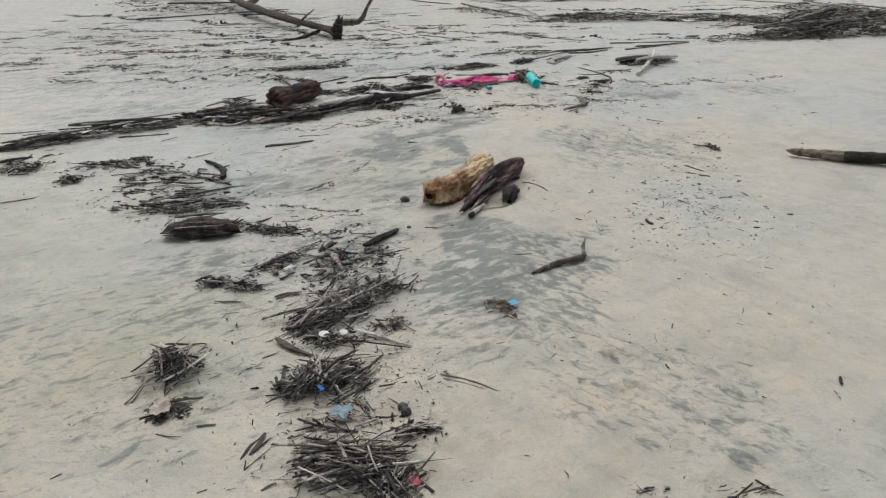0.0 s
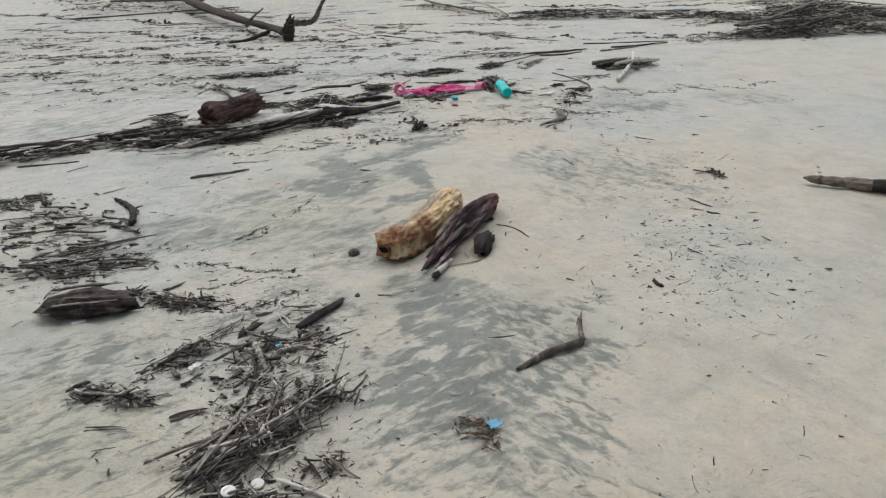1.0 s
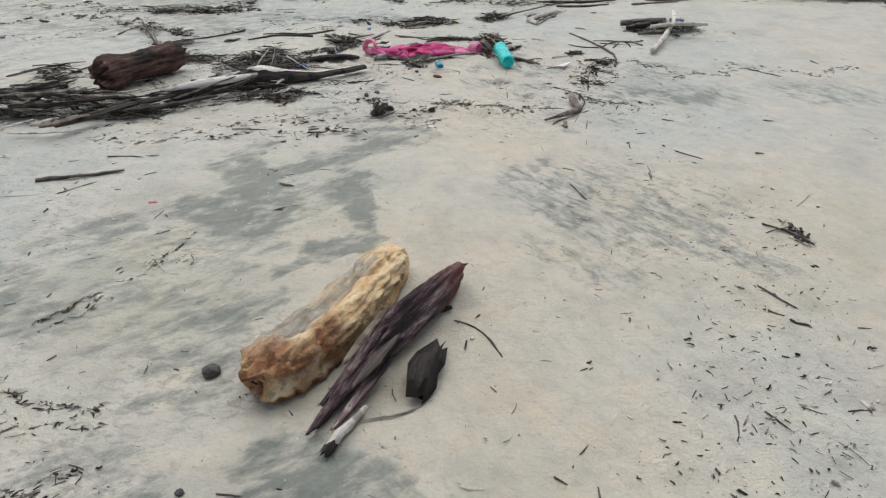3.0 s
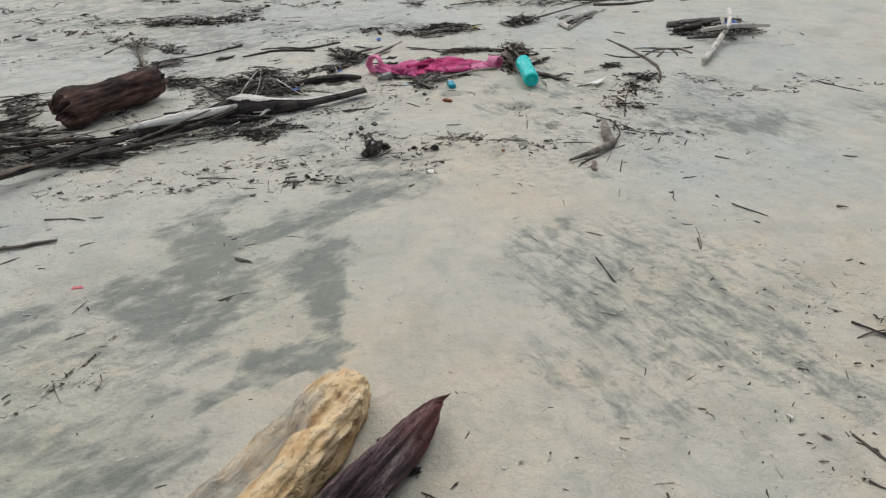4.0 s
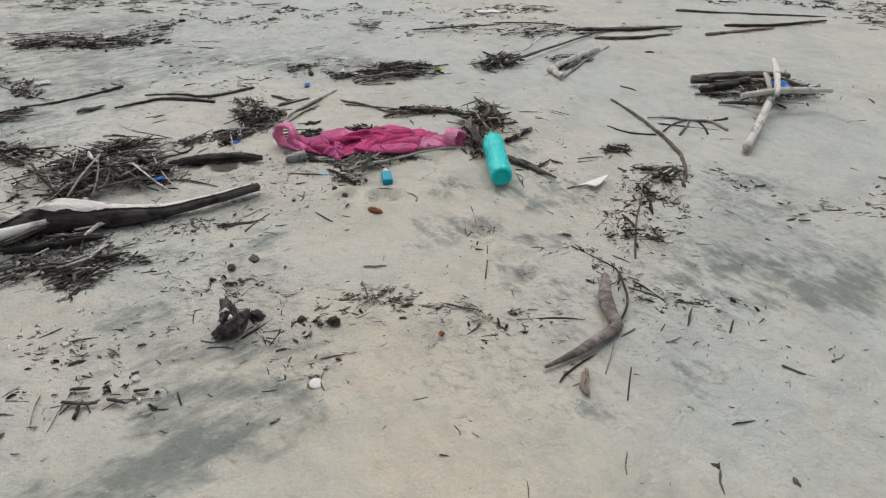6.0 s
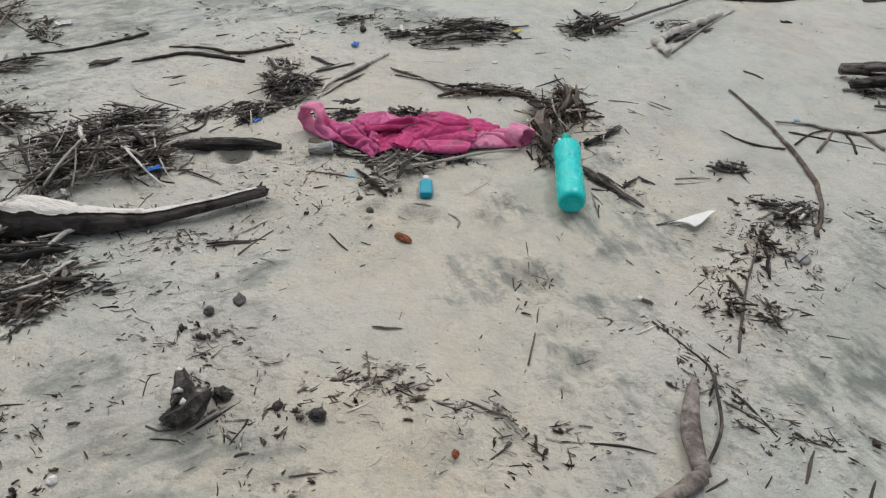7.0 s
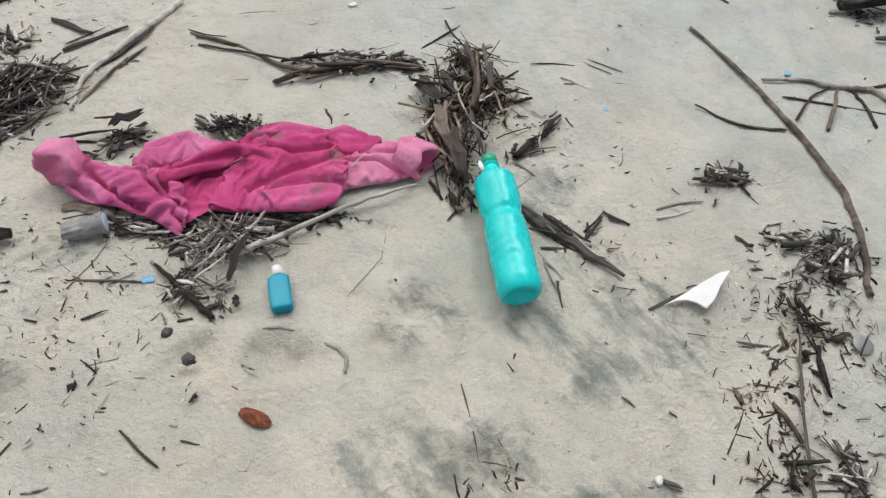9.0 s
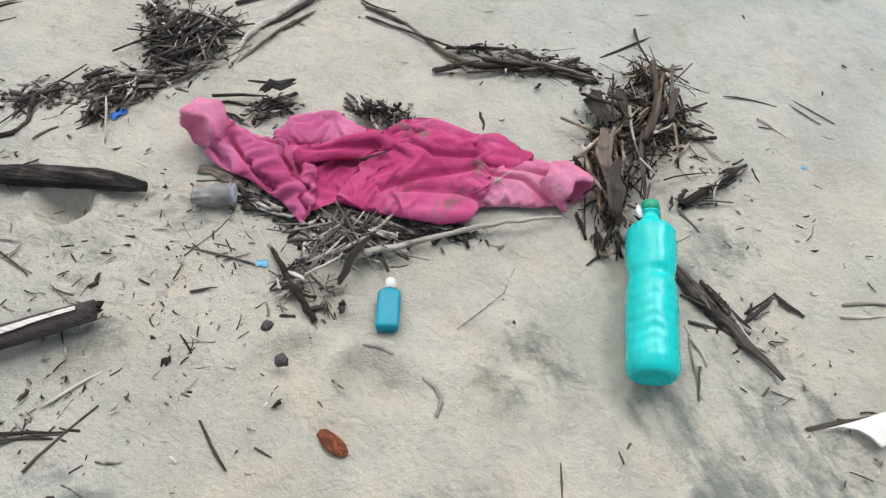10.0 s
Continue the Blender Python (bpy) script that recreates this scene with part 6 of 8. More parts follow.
def buff_log(a, b):
    m, long = frame_along(a, b, 0.0)
    built, sandy, rotten = Build(), [], []

    def section(s, w):
        u, q = 0.5 - 0.5 * math.cos(math.pi * s), 2 * math.pi * w
        ends = max(0.0, 1 - abs(2 * u - 1) ** 3.6) ** 0.5
        near, mid = max(0.0, 1 - u / 0.4), math.exp(-((u - 0.48) / 0.30) ** 4)
        y, z = math.cos(q), math.sin(q)
        y, z = math.copysign(abs(y) ** 0.7, y), math.copysign(abs(z) ** 0.55, z)
        # worn into a groove behind the flank, its back sloping down into the sand
        slope = mid * min(1.0, max(0.0, (y + 0.12) / 0.8))
        groove = mid * math.exp(-((y - 0.12 + 0.1 * math.sin(6 * u)) / 0.3) ** 2)
        high = (0.112 - 0.036 * u + 0.006 * math.sin(7 * u)) * (0.3 + 0.7 * ends) * (1 - 0.72 * slope - 0.42 * groove)
        p = Vector((u * long, y * (0.100 + 0.007 * math.sin(5 * u + 0.4)) * max(0.03, ends), 0.028 + (z * high if z > 0 else z * 0.04 * ends)))
        d = 0.008 * noise.fractal(p * 8, 0.8, 2.0, 4) + 0.009 * noise.fractal((p.x * 7, p.y * 55, p.z * 55), 0.8, 2.0, 3) + (0.004 + 0.010 * near) * noise.fractal(p * 40, 0.9, 2.0, 3)
        broken = max(0.0, noise.noise(p * 13 + Vector((5, 0, 0))) - 0.2) * math.exp(-((y + 0.35) / 0.35) ** 2) * max(0.0, z)
        d -= 0.15 * broken
        hole = math.exp(-((p.y - 0.028) / 0.026) ** 2 - ((p.z - 0.045) / 0.022) ** 2) * max(0.0, 1 - u / 0.12)
        cave = math.exp(-((u - 0.5) / 0.05) ** 2 - ((y + 0.12) / 0.16) ** 2) * (1 if z > 0 else 0)
        sandy.append(min(1.0, (slope * 3.4 + 1.2 * groove) * (1 if z > 0 else 0)))
        d -= 0.035 * cave
        # rot colour; in the cave and hole it also paints in their shade
        rotten.append(min(1.0, near ** 0.6 * 2.7 * (0.5 + 1.0 * noise.noise(p * 13)) + broken * 6.0 + cave * 1.2 + hole * 1.5 + (0.55 if z < -0.3 else 0)))
        return p + Vector((0.12 * hole - 0.03 * near ** 3 * max(0.0, y + 0.2) + 0.03 * noise.noise(p * 22) * near, y * d, (z if z > 0 else 0.2 * z) * d))

    built.grid(130, 84, section, wrap=True)
    built.f.append(tuple(range(83, -1, -1)))
    built.f.append(tuple(129 * 84 + k for k in range(84)))
    ob = thing("log", built, BUFF, m, "thick buff-yellow rotten log, worn hollow and caked with sand", "log")
    store(ob.data, "sandy", sandy)
    store(ob.data, "rotten", rotten)
    # rotted lining, near black so that the hole's shade is in its colour
    hollow = Build()
    hollow.grid(7, 18, lambda u, w: Vector((0.028 + 0.028 * (1 - u), 0.028 + math.cos(2 * math.pi * w) * 0.030 * u * (1 + 0.5 * noise.noise((w * 6, u, 2))), 0.047 + math.sin(2 * math.pi * w) * 0.023 * u * (1 + 0.5 * noise.noise((w * 6, u, 5))))), wrap=True)
    part("rotted_hollow", hollow, WOOD["k"], ob, "black rotted hollow in the end, its shade painted in")
    return ob


def plum_driftwood(a, b):
    m, long = frame_along(a, b, 0.0)
    built, rotten = Build(), []

    def section(u, w):
        q = 2 * math.pi * w
        c, s = math.cos(q), math.sin(q)
        body = float(np.interp(u, (0, 0.1, 0.28, 0.46, 0.62, 0.76, 0.88, 0.95, 1.0), (0.14, 0.34, 0.58, 1.0, 1.0, 0.9, 0.74, 0.56, 0.10)))
        # split along the grain into ridges and clefts
        ridge = 1 + 0.34 * noise.noise((c * 2.4, s * 2.4, u * 1.3)) + 0.34 * noise.noise((c * 6, s * 6, u * 1.8)) + 0.14 * noise.noise((c * 14, s * 14, u * 4))
        y, z = c * 0.046 * body * ridge, s * 0.058 * body * ridge
        if z > 0:
            z *= 1.4 - 0.8 * abs(c + 0.3)
        rise = 0.02 * max(0.0, u - 0.4) * 1.7
        p = Vector((u * long + 0.13 * noise.noise((c * 1.7, s * 1.7, 9.0)) * max(0.0, u - 0.78) / 0.22, y + 0.012 * math.sin(5 * u), 0.036 * body + 0.006 + z + rise))
        rotten.append(min(1.0, max(0.0, (u - 0.74) * 5)) * (0.7 - 0.3 * c))
        return p + Vector((0, 0, 0.004 * noise.noise(p * 45)))

    built.grid(72, 64, section, wrap=True)
    built.f.append(tuple(range(63, -1, -1)))
    built.f.append(tuple(71 * 64 + k for k in range(64)))
    ob = thing("driftwood_slab", built, PLUM, m, "split dark plum-brown driftwood slab with a jagged pointed end", "driftwood")
    store(ob.data, "rotten", rotten)
    return ob


def red_log(a, b, radius):
    m, long = frame_along(a, b, 0.0)
    built, rotten = Build(), []

    def section(s, w):
        u, q = 0.5 - 0.5 * math.cos(math.pi * s), 2 * math.pi * w
        c, s = math.cos(q), math.sin(q)
        ends = max(0.02, 1 - abs(2 * u - 1) ** 22) ** 0.5
        r = radius * (1.08 - 0.22 * u + 0.07 * math.sin(9 * u + 1)) * ends
        k = 1 + 0.2 * noise.noise((c * 1.2, s * 1.2, u * 1.6 + 4)) + 0.2 * noise.noise((c * 3, s * 3, u * 2)) + 0.16 * noise.noise((c * 8, s * 8, u * 4)) + 0.07 * noise.noise((c * 20, s * 20, u * 9))
        # an open split along the top
        k = 1 + (k - 1) * min(1.0, 0.35 + 9 * min(u, 1 - u))
        k -= 0.2 * math.exp(-((q - 1.75 - 0.25 * math.sin(4 * u)) / 0.1) ** 2) * math.sin(math.pi * min(1.0, u * 1.15)) ** 2
        bark = min(1.0, max(0.0, (0.45 * s + 1.1 * noise.noise((c * 2.2, s * 2.2, u * 5 + 2)) - 0.18) * 2.6 + max(0.0, u - 0.78) * 3.5))
        k += 0.10 * bark * noise.noise((c * 9, s * 9, u * 16))
        rotten.append(bark)
        jag = 0.06 * noise.noise((c * 4, s * 4, 1.0)) * (1 if min(u, 1 - u) < 0.05 else 0)
        return Vector((u * long + jag, c * r * k, radius * 1.02 + 0.008 * u + s * r * k))

    built.grid(90, 64, section, wrap=True)
    built.f.append(tuple(range(63, -1, -1)))
    built.f.append(tuple(89 * 64 + k for k in range(64)))
    ob = thing("log", built, RUST, m, "thick reddish-brown log with dark bark, lying on driftwood sticks", "log")
    store(ob.data, "rotten", rotten)
    return ob


def split_log(points, heights, radii):
    """A dark barked log, its wood laid bare and pale along the top in two strips."""
    x0, y0 = points[0]
    pts = smooth_path([(x - x0, y - y0, ground_z(x, y) + z) for (x, y), z in zip(points, heights)], 14)
    n, sides = len(pts), 36
    rr = np.interp(np.linspace(0, 1, n), np.linspace(0, 1, len(radii)), radii)

    def at_turn(i, q, out=0.0):
        along = (pts[min(i + 1, n - 1)] - pts[max(i - 1, 0)]).normalized()
        side = along.cross(Vector((0, 0, 1))).normalized()
        up = side.cross(along)
        c, s, u = math.cos(q), math.sin(q), i / n
        k = 1 + 0.2 * noise.noise((c * 1.5, s * 1.5, u * 9)) + 0.16 * noise.noise((c * 5, s * 5, u * 14)) + 0.07 * noise.noise((c * 11, s * 11, u * 40))
        r = float(rr[i]) * (k if not out else 0.6 * k + 0.42) + out
        return pts[i] + side * (c * r) + up * (s * r * (1 - 0.3 * max(0.0, u - 0.45) / 0.55)) + along * (0.03 * noise.noise((c * 3, s * 3, 2.0)) if i == n - 1 else 0.0)

    built = Build()
    built.grid(n, sides, lambda u, w: at_turn(round(u * (n - 1)), 2 * math.pi * w), wrap=True)
    built.f.append(tuple(range(sides - 1, -1, -1)))
    built.f.append(tuple((n - 1) * sides + k for k in range(sides)))
    ob = thing("split_log", built, WOOD["k"], pose(x0, y0, 0), "near-black barked log split open along pale bare wood", "log")
    for first, last, low, high in ((0.0, 0.40, 50, 125), (0.44, 0.82, 38, 128), (0.74, 0.995, 70, 118)):
        face = Build()
        i0, i1 = int(first * (n - 1)), int(last * (n - 1))

        def strip(u, w):
            i = i0 + round(u * (i1 - i0))
            wide = min(1.0, 4.5 * u + 0.1) * (1 - 0.75 * u ** 1.6) if 0 < first < 0.7 else (0.75 - 0.35 * u if first else (1 - u) ** 0.45 + 0.02)
            ragged = (13 * noise.noise((u * 6, first * 9, 1 + round(w))) + 7 * noise.noise((u * 31, first * 5, 4 + round(w)))) * abs(2 * w - 1)
            middle = (low + high) / 2 + (22 * u if 0 < first < 0.7 else -8 * math.sin(3 * u))
            return at_turn(i, radians(middle + ((w - 0.5) * (high - low) + ragged) * wide), 0.005)

        face.grid(i1 - i0 + 1, 12, strip)
        part("split_face", face, FACE, ob, "pale bare split wood")
    return ob


buff_log((0.468, 4.980), (0.768, 5.628))
slab = plum_driftwood((0.622, 4.895), (0.950, 5.535))


def splinter(parent, start, end, r, seed, mat, label=""):
    """A split sliver of wood along its parent."""
    built = Build()
    n = 9
    built.tube([Vector(start).lerp(Vector(end), i / (n - 1)) for i in range(n)], [r * (0.25 + math.sin(math.pi * (0.1 + 0.8 * i / (n - 1)))) for i in range(n)], 7, random.Random(seed), 0.3, 0.6)
    return part("splinter", built, mat, parent, label, smooth=False)


splinter(slab, (-0.02, 0.0, 0.012), (0.36, -0.01, 0.085), 0.012, 5, PLUM)
splinter(slab, (0.05, 0.02, 0.03), (0.33, 0.0, 0.11), 0.011, 6, PLUM)
splinter(slab, (0.12, -0.03, 0.06), (0.30, -0.038, 0.082), 0.015, 7, WOOD["g"], "pale grey split sliver")
splinter(slab, (0.02, -0.04, 0.01), (0.26, -0.045, 0.045), 0.011, 8, PLUM)
splinter(slab, (0.16, 0.03, 0.07), (0.36, 0.025, 0.115), 0.009, 9, WOOD["m"])
block = Build()
a, b = (0.855, 5.015), (0.892, 5.195)
block.tube([(0.0, 0, 0.02), (0.02, 0, 0.03), (0.07, 0.004, 0.036), (0.12, 0, 0.034), (math.hypot(b[0] - a[0], b[1] - a[1]), -0.006, 0.022)], [0.026, 0.034, 0.036, 0.034, 0.024], 16, random.Random(31), 0.22, 0.8)
thing("wood_block", block, WOOD["d"], frame_along(a, b, ground_z(*a))[0], "short dark wet block of wood beside a log", "driftwood")
a, b = (0.66, 4.83), (0.729, 4.965)
stub = Build()
stub.tube([(0.012, 0, 0.016), (0.05, 0.003, 0.018), (0.09, -0.002, 0.017), (math.hypot(b[0] - a[0], b[1] - a[1]), 0, 0.014)], [0.0125, 0.0115, 0.0105, 0.007], 12, random.Random(32), 0.12)
stub = thing("stick", stub, FACE, frame_along(a, b, ground_z(*a))[0], "short pale stick with a dark broken end", "stick")
stub_end = Build()
stub_end.tube([(-0.012, 0, 0.015), (0.004, 0, 0.016), (0.02, 0, 0.017)], [0.010, 0.0138, 0.0132], 12, random.Random(12), 0.14)
part("broken_end", stub_end, WOOD["k"], stub, "dark broken end", smooth=False)
stick(*(0.822, 5.38), *(0.935, 5.381), 0.05, "d", bark=True, label="dark piece of bark leaning against driftwood")
branch([(0.945, 5.338), (0.998, 5.311), (1.044, 5.251), (1.074, 5.175)], 0.006, "d", name="twig", label="thin curved dark twig beside driftwood")
branch([(0.661, 4.915), (0.752, 4.942), (0.823, 4.961), (0.898, 5.008)], 0.006, "g", name="twig", label="thin grey twig lying before driftwood")
red_log((-0.965, 7.33), (-0.69, 7.81), 0.080)


def bent_log(points, radii, tone, name, label, category="driftwood", sides=12, along=True, mat=None):
    """A bent limb along points with heights;"""
    rng = random.Random(int(abs(points[0][0]) * 777))
    x0, y0 = points[0][:2]
    turn = math.atan2(points[-1][1] - y0, points[-1][0] - x0) if along else 0.0
    c, k = math.cos(turn), math.sin(turn)
    pts = smooth_path([((p[0] - x0) * c + (p[1] - y0) * k, (p[1] - y0) * c - (p[0] - x0) * k, p[2]) for p in points], 6)
    n = len(pts)
    rr = [float(np.interp(i / (n - 1), np.linspace(0, 1, len(radii)), radii)) * rng.uniform(0.93, 1.07) for i in range(n)]
    built = Build()
    built.tube(pts, rr, sides, rng, 0.08)
    return thing(name, built, mat or WOOD[tone], pose(x0, y0, 0, 0, 0, math.degrees(turn)), label, category)




def at(place, z):
    return (place[0], place[1], ground_z(*place) + z)


# bark-covered log with a bare pointed end
run = [(2.774, 5.515), (2.978, 5.445), (3.333, 5.356), (3.721, 5.23)]
long_log = bent_log([at(q, z) for q, z in zip(run, (0.034, 0.037, 0.041, 0.046))], [0.030, 0.033, 0.030, 0.035, 0.033, 0.037], "d", "log", "long dark bark-covered log with a bare grey pointed end", "log", 18, along=False)
tip = Build()
tip_pts = [(q[0] - run[0][0], q[1] - run[0][1], ground_z(*q) + z) for q, z in (((2.526, 5.674), 0.034), ((2.591, 5.641), 0.03), ((2.693, 5.578), 0.032), ((2.801, 5.505), 0.035))]
tip.tube(smooth_path(tip_pts, 5), [0.004, 0.009, 0.014, 0.017, 0.020, 0.022, 0.020, 0.023, 0.025, 0.023, 0.026, 0.027, 0.026, 0.028, 0.027, 0.026], 14, random.Random(3), 0.2)
part("bare_end", tip, WOOD["m"], long_log, "bare brown-grey splintered end", smooth=False)

# split log, pale on its broken face
split_log([(-0.545, 7.212), (-0.414, 7.334), (-0.281, 7.437), (-0.153, 7.511), (0, 7.549), (0.17, 7.622), (0.408, 7.798)], (0.028, 0.032, 0.036, 0.046, 0.032, 0.028, 0.03), (0.036, 0.036, 0.040, 0.052, 0.040, 0.024, 0.018))
bent_log([at((-0.008, 7.988), 0.010), at((0.06, 7.998), 0.018), at((0.15, 8.017), 0.021), at((0.25, 8.040), 0.021), at((0.345, 8.055), 0.016)], [0.005, 0.015, 0.0205, 0.021, 0.019, 0.010], "d", "driftwood_branch", "thick dark grey-brown driftwood branch lying on sand beside cloth", sides=16, mat=FURROWED)
bent_log([at((-0.144, 7.683), 0.03), at((-0.109, 7.688), 0.1), at((-0.093, 7.707), 0.17)], [0.003, 0.003, 0.002], "p", "reed", "pale dry reed standing up out of twigs", "reed", 6)
bent_log([at((-0.225, 7.665), 0.03), at((-0.195, 7.735), 0.08), at((-0.165, 7.826), 0.12)], [0.004, 0.004, 0.003], "p", "reed", "pale dry reed leaning out of twigs", "reed", 6)
bent_log([at((-0.543, 7.147), 0.08), at((-0.395, 7.243), 0.085), at((-0.262, 7.314), 0.085), at((-0.135, 7.418), 0.085)], [0.008, 0.022, 0.02, 0.008], "p", "driftwood_branch", "bleached white limb lying along a dark split log", mat=FACE)
bent_log([at((-0.06, 7.426), 0.01), at((-0.017, 7.51), 0.03), at((0.058, 7.56), 0.035)], [0.004, 0.008, 0.006], "p", "driftwood_branch", "thin pale limb leaning against a split log")

# crossed driftwood pile
bent_log([at((2.205, 9.03), 0.035), at((2.36, 9.06), 0.04), at((2.52, 9.09), 0.045), at((2.70, 9.13), 0.04)], [0.020, 0.027, 0.026, 0.024, 0.016], "d", "driftwood_branch", "thick dark driftwood limb in a crossed pile", mat=FURROWED)
bent_log([at((2.225, 8.93), 0.025), at((2.34, 8.95), 0.04), at((2.46, 8.99), 0.06)], [0.016, 0.022, 0.018], "d", "driftwood_branch", "short dark driftwood limb in a crossed pile", mat=FURROWED)
bent_log([at((2.26, 8.295), 0.026), at((2.34, 8.45), 0.036), at((2.43, 8.63), 0.05), at((2.53, 8.83), 0.075)], [0.017, 0.019, 0.018, 0.017, 0.013], "p", "driftwood_branch", "thick bleached driftwood limb leaning on a crossed pile")
bent_log([at((2.34, 8.71), 0.085), at((2.50, 8.755), 0.095), at((2.64, 8.775), 0.095), at((2.77, 8.81), 0.085)], [0.011, 0.014, 0.014, 0.010], "p", "driftwood_branch", "bleached driftwood limb lying across a pile")
bent_log([at((2.63, 9.19), 0.10), at((2.57, 8.95), 0.10), at((2.49, 8.70), 0.10)], [0.010, 0.015, 0.012], "p", "driftwood_branch", "bleached driftwood limb lying across a pile")
bent_log([at((2.53, 9.0), 0.09), at((2.51, 8.9), 0.10), at((2.48, 8.76), 0.09)], [0.008, 0.012, 0.008], "p", "driftwood_branch", "pale thin driftwood limb lying across a pile")
bent_log([at((2.28, 8.80), 0.012), at((2.36, 8.79), 0.02), at((2.45, 8.73), 0.04)], [0.004, 0.009, 0.007], "d", "driftwood_branch", "dark thin driftwood limb under a crossed pile")

# forked grey driftwood
a = (1.595, 7.144)
fork = bent_log([at(a, 0.018), at((1.488, 7.044), 0.016), at((1.396, 6.979), 0.012)], [0.017, 0.012, 0.004], "g", "forked_driftwood", "forked grey driftwood limb, worn smooth, lying on sand", along=False, mat=WORN)
up = Build()
q, p = (1.587, 7.371), (1.576, 7.252)
up.tube(smooth_path([(0, 0, 0.02), (p[0] - a[0], p[1] - a[1], 0.024), (q[0] - a[0], q[1] - a[1], 0.03)], 6), [0.015, 0.016, 0.017, 0.018, 0.019, 0.020, 0.020, 0.019, 0.018, 0.016, 0.014, 0.011, 0.006], 12, random.Random(6), 0.13, 0.8)
part("fork_arm", up, WORN, fork, "dark brown pointed arm")
thin = Build()
thin.tube(smooth_path([(0.004, 0.01, 0.012)] + [(s[0] - a[0], s[1] - a[1], 0.008) for s in ((1.643, 7.276), (1.636, 7.417))], 5), [0.004] * 11, 7, random.Random(7), 0.1)
part("side_twig", thin, WORN, fork)

# small branch with a prong
a = (1.128, 4.316)
small = bent_log([at(a, 0.012), at((1.012, 4.26), 0.013), at((0.903, 4.185), 0.009)], [0.013, 0.0135, 0.006], "m", "branch", "short brown forked branch half sunk in dark sand", "branch", along=False, mat=WORN)
prong = Build()
q = (1.161, 4.484)
prong.tube(smooth_path([(0, 0, 0.014), ((q[0] - a[0]) * 0.5 - 0.006, (q[1] - a[1]) * 0.5, 0.02), (q[0] - a[0], q[1] - a[1], 0.02)], 5), [0.012, 0.011, 0.010, 0.009, 0.0085, 0.008, 0.007, 0.006, 0.005, 0.004, 0.002], 8, random.Random(9), 0.12)
part("prong", prong, WORN, small)


# far dead tree
def dead_tree():
    root = new("dead_tree")
    e = (-1.247, 11.904)
    root.location = (e[0], e[1], 0)
    tagged(root, "fallen grey dead tree with bare forked limbs", "tree")

    def limb(name, points, radii):
        rng = random.Random(len(name) + len(points))
        built = Build()
        pts = smooth_path([(x - e[0], y - e[1], z) for x, y, z in points], 6)
        n = len(pts)
        built.tube(pts, [float(np.interp(i / (n - 1), np.linspace(0, 1, len(radii)), radii)) * rng.uniform(0.85, 1.15) for i in range(n)], 11, rng, 0.16)
        part(name, built, WOOD["m"], root, smooth=False)

    limb("trunk", [(*(-9.804, 24.682), 0.25), (*(-5.863, 20.333), 0.25), (*(-3.903, 16.465), 0.2), (*(-2.375, 13.736), 0.15), (*(-1.566, 12.499), 0.12), (e[0], e[1], 0.11)], [0.13, 0.10, 0.085, 0.06, 0.055, 0.065])
    limb("limb", [(*(-3.903, 16.465), 0.2), (*(-3.641, 17.611), 0.42), (*(-3.118, 18.274), 0.6)], [0.06, 0.045, 0.02])
    limb("limb", [(e[0] + 0.02, e[1], 0.02), (e[0] + 0.05, e[1], 0.18), (e[0] + 0.09, e[1] + 0.02, 0.30)], [0.075, 0.08, 0.04])
    limb("limb", [(e[0] + 0.05, e[1], 0.24), (e[0] + 0.25, e[1] + 0.1, 0.22), (e[0] + 0.38, e[1] + 0.12, 0.26), (e[0] + 0.5, e[1] + 0.14, 0.46), (e[0] + 0.68, e[1] + 0.15, 0.68)], [0.045, 0.04, 0.035, 0.022, 0.01])
    limb("limb", [(e[0] - 0.75, e[1] + 0.9, 0.12), (e[0] - 0.6, e[1] + 0.7, 0.25), (e[0] - 0.4, e[1] + 0.6, 0.38)], [0.025, 0.02, 0.008])
    limb("limb", [(e[0] - 0.3, e[1] + 0.3, 0.1), (e[0] - 0.5, e[1] - 0.05, 0.05), (e[0] - 0.75, e[1] - 0.1, 0.03)], [0.03, 0.024, 0.01])
    return root


dead_tree()


# ---- cloth ----
def cloth_material(name, deep, mid, faded):
    m, t, b = material(name)
    v = coords(t)
    n = noise_node(t, v, 7, 5, 0.6, 0.3, 1.6)
    colour = ramp(t, n, [(0.2, deep), (0.5, mid), (0.72, faded)])
    dirt = noise_node(t, v, 11, 8, 0.72)
    colour = mix(t, ramp(t, dirt, [(0.59, (0, 0, 0)), (0.67, (0.8, 0.8, 0.8))]), colour, (0.24, 0.19, 0.15))
    t.links.new(colour, b.inputs["Base Color"])
    b.inputs["Roughness"].default_value = 0.9
    b.inputs["Sheen Weight"].default_value = 0.05
    b.inputs["Specular IOR Level"].default_value = 0.2
    weave = node(t, "TexWave", Scale=420.0)
    t.links.new(v, weave.inputs["Vector"])
    wrinkle = noise_node(t, v, 55, 4, 0.6)
    h = calc(t, "ADD", calc(t, "MULTIPLY", weave.outputs["Fac"], 0.04), calc(t, "MULTIPLY", wrinkle, 0.35))
    # sharp small creases
    for size, deep in ((14, 0.8), (30, 0.4)):
        fold = noise_node(t, v, size, 2, 0.5, 1.2)
        ridge = calc(t, "ABSOLUTE", calc(t, "SUBTRACT", fold, 0.5))
        h = calc(t, "SUBTRACT", h, calc(t, "MULTIPLY", calc(t, "MINIMUM", ridge, 0.16), deep))
    bump(t, b, h, 0.9, 0.011)
    return m


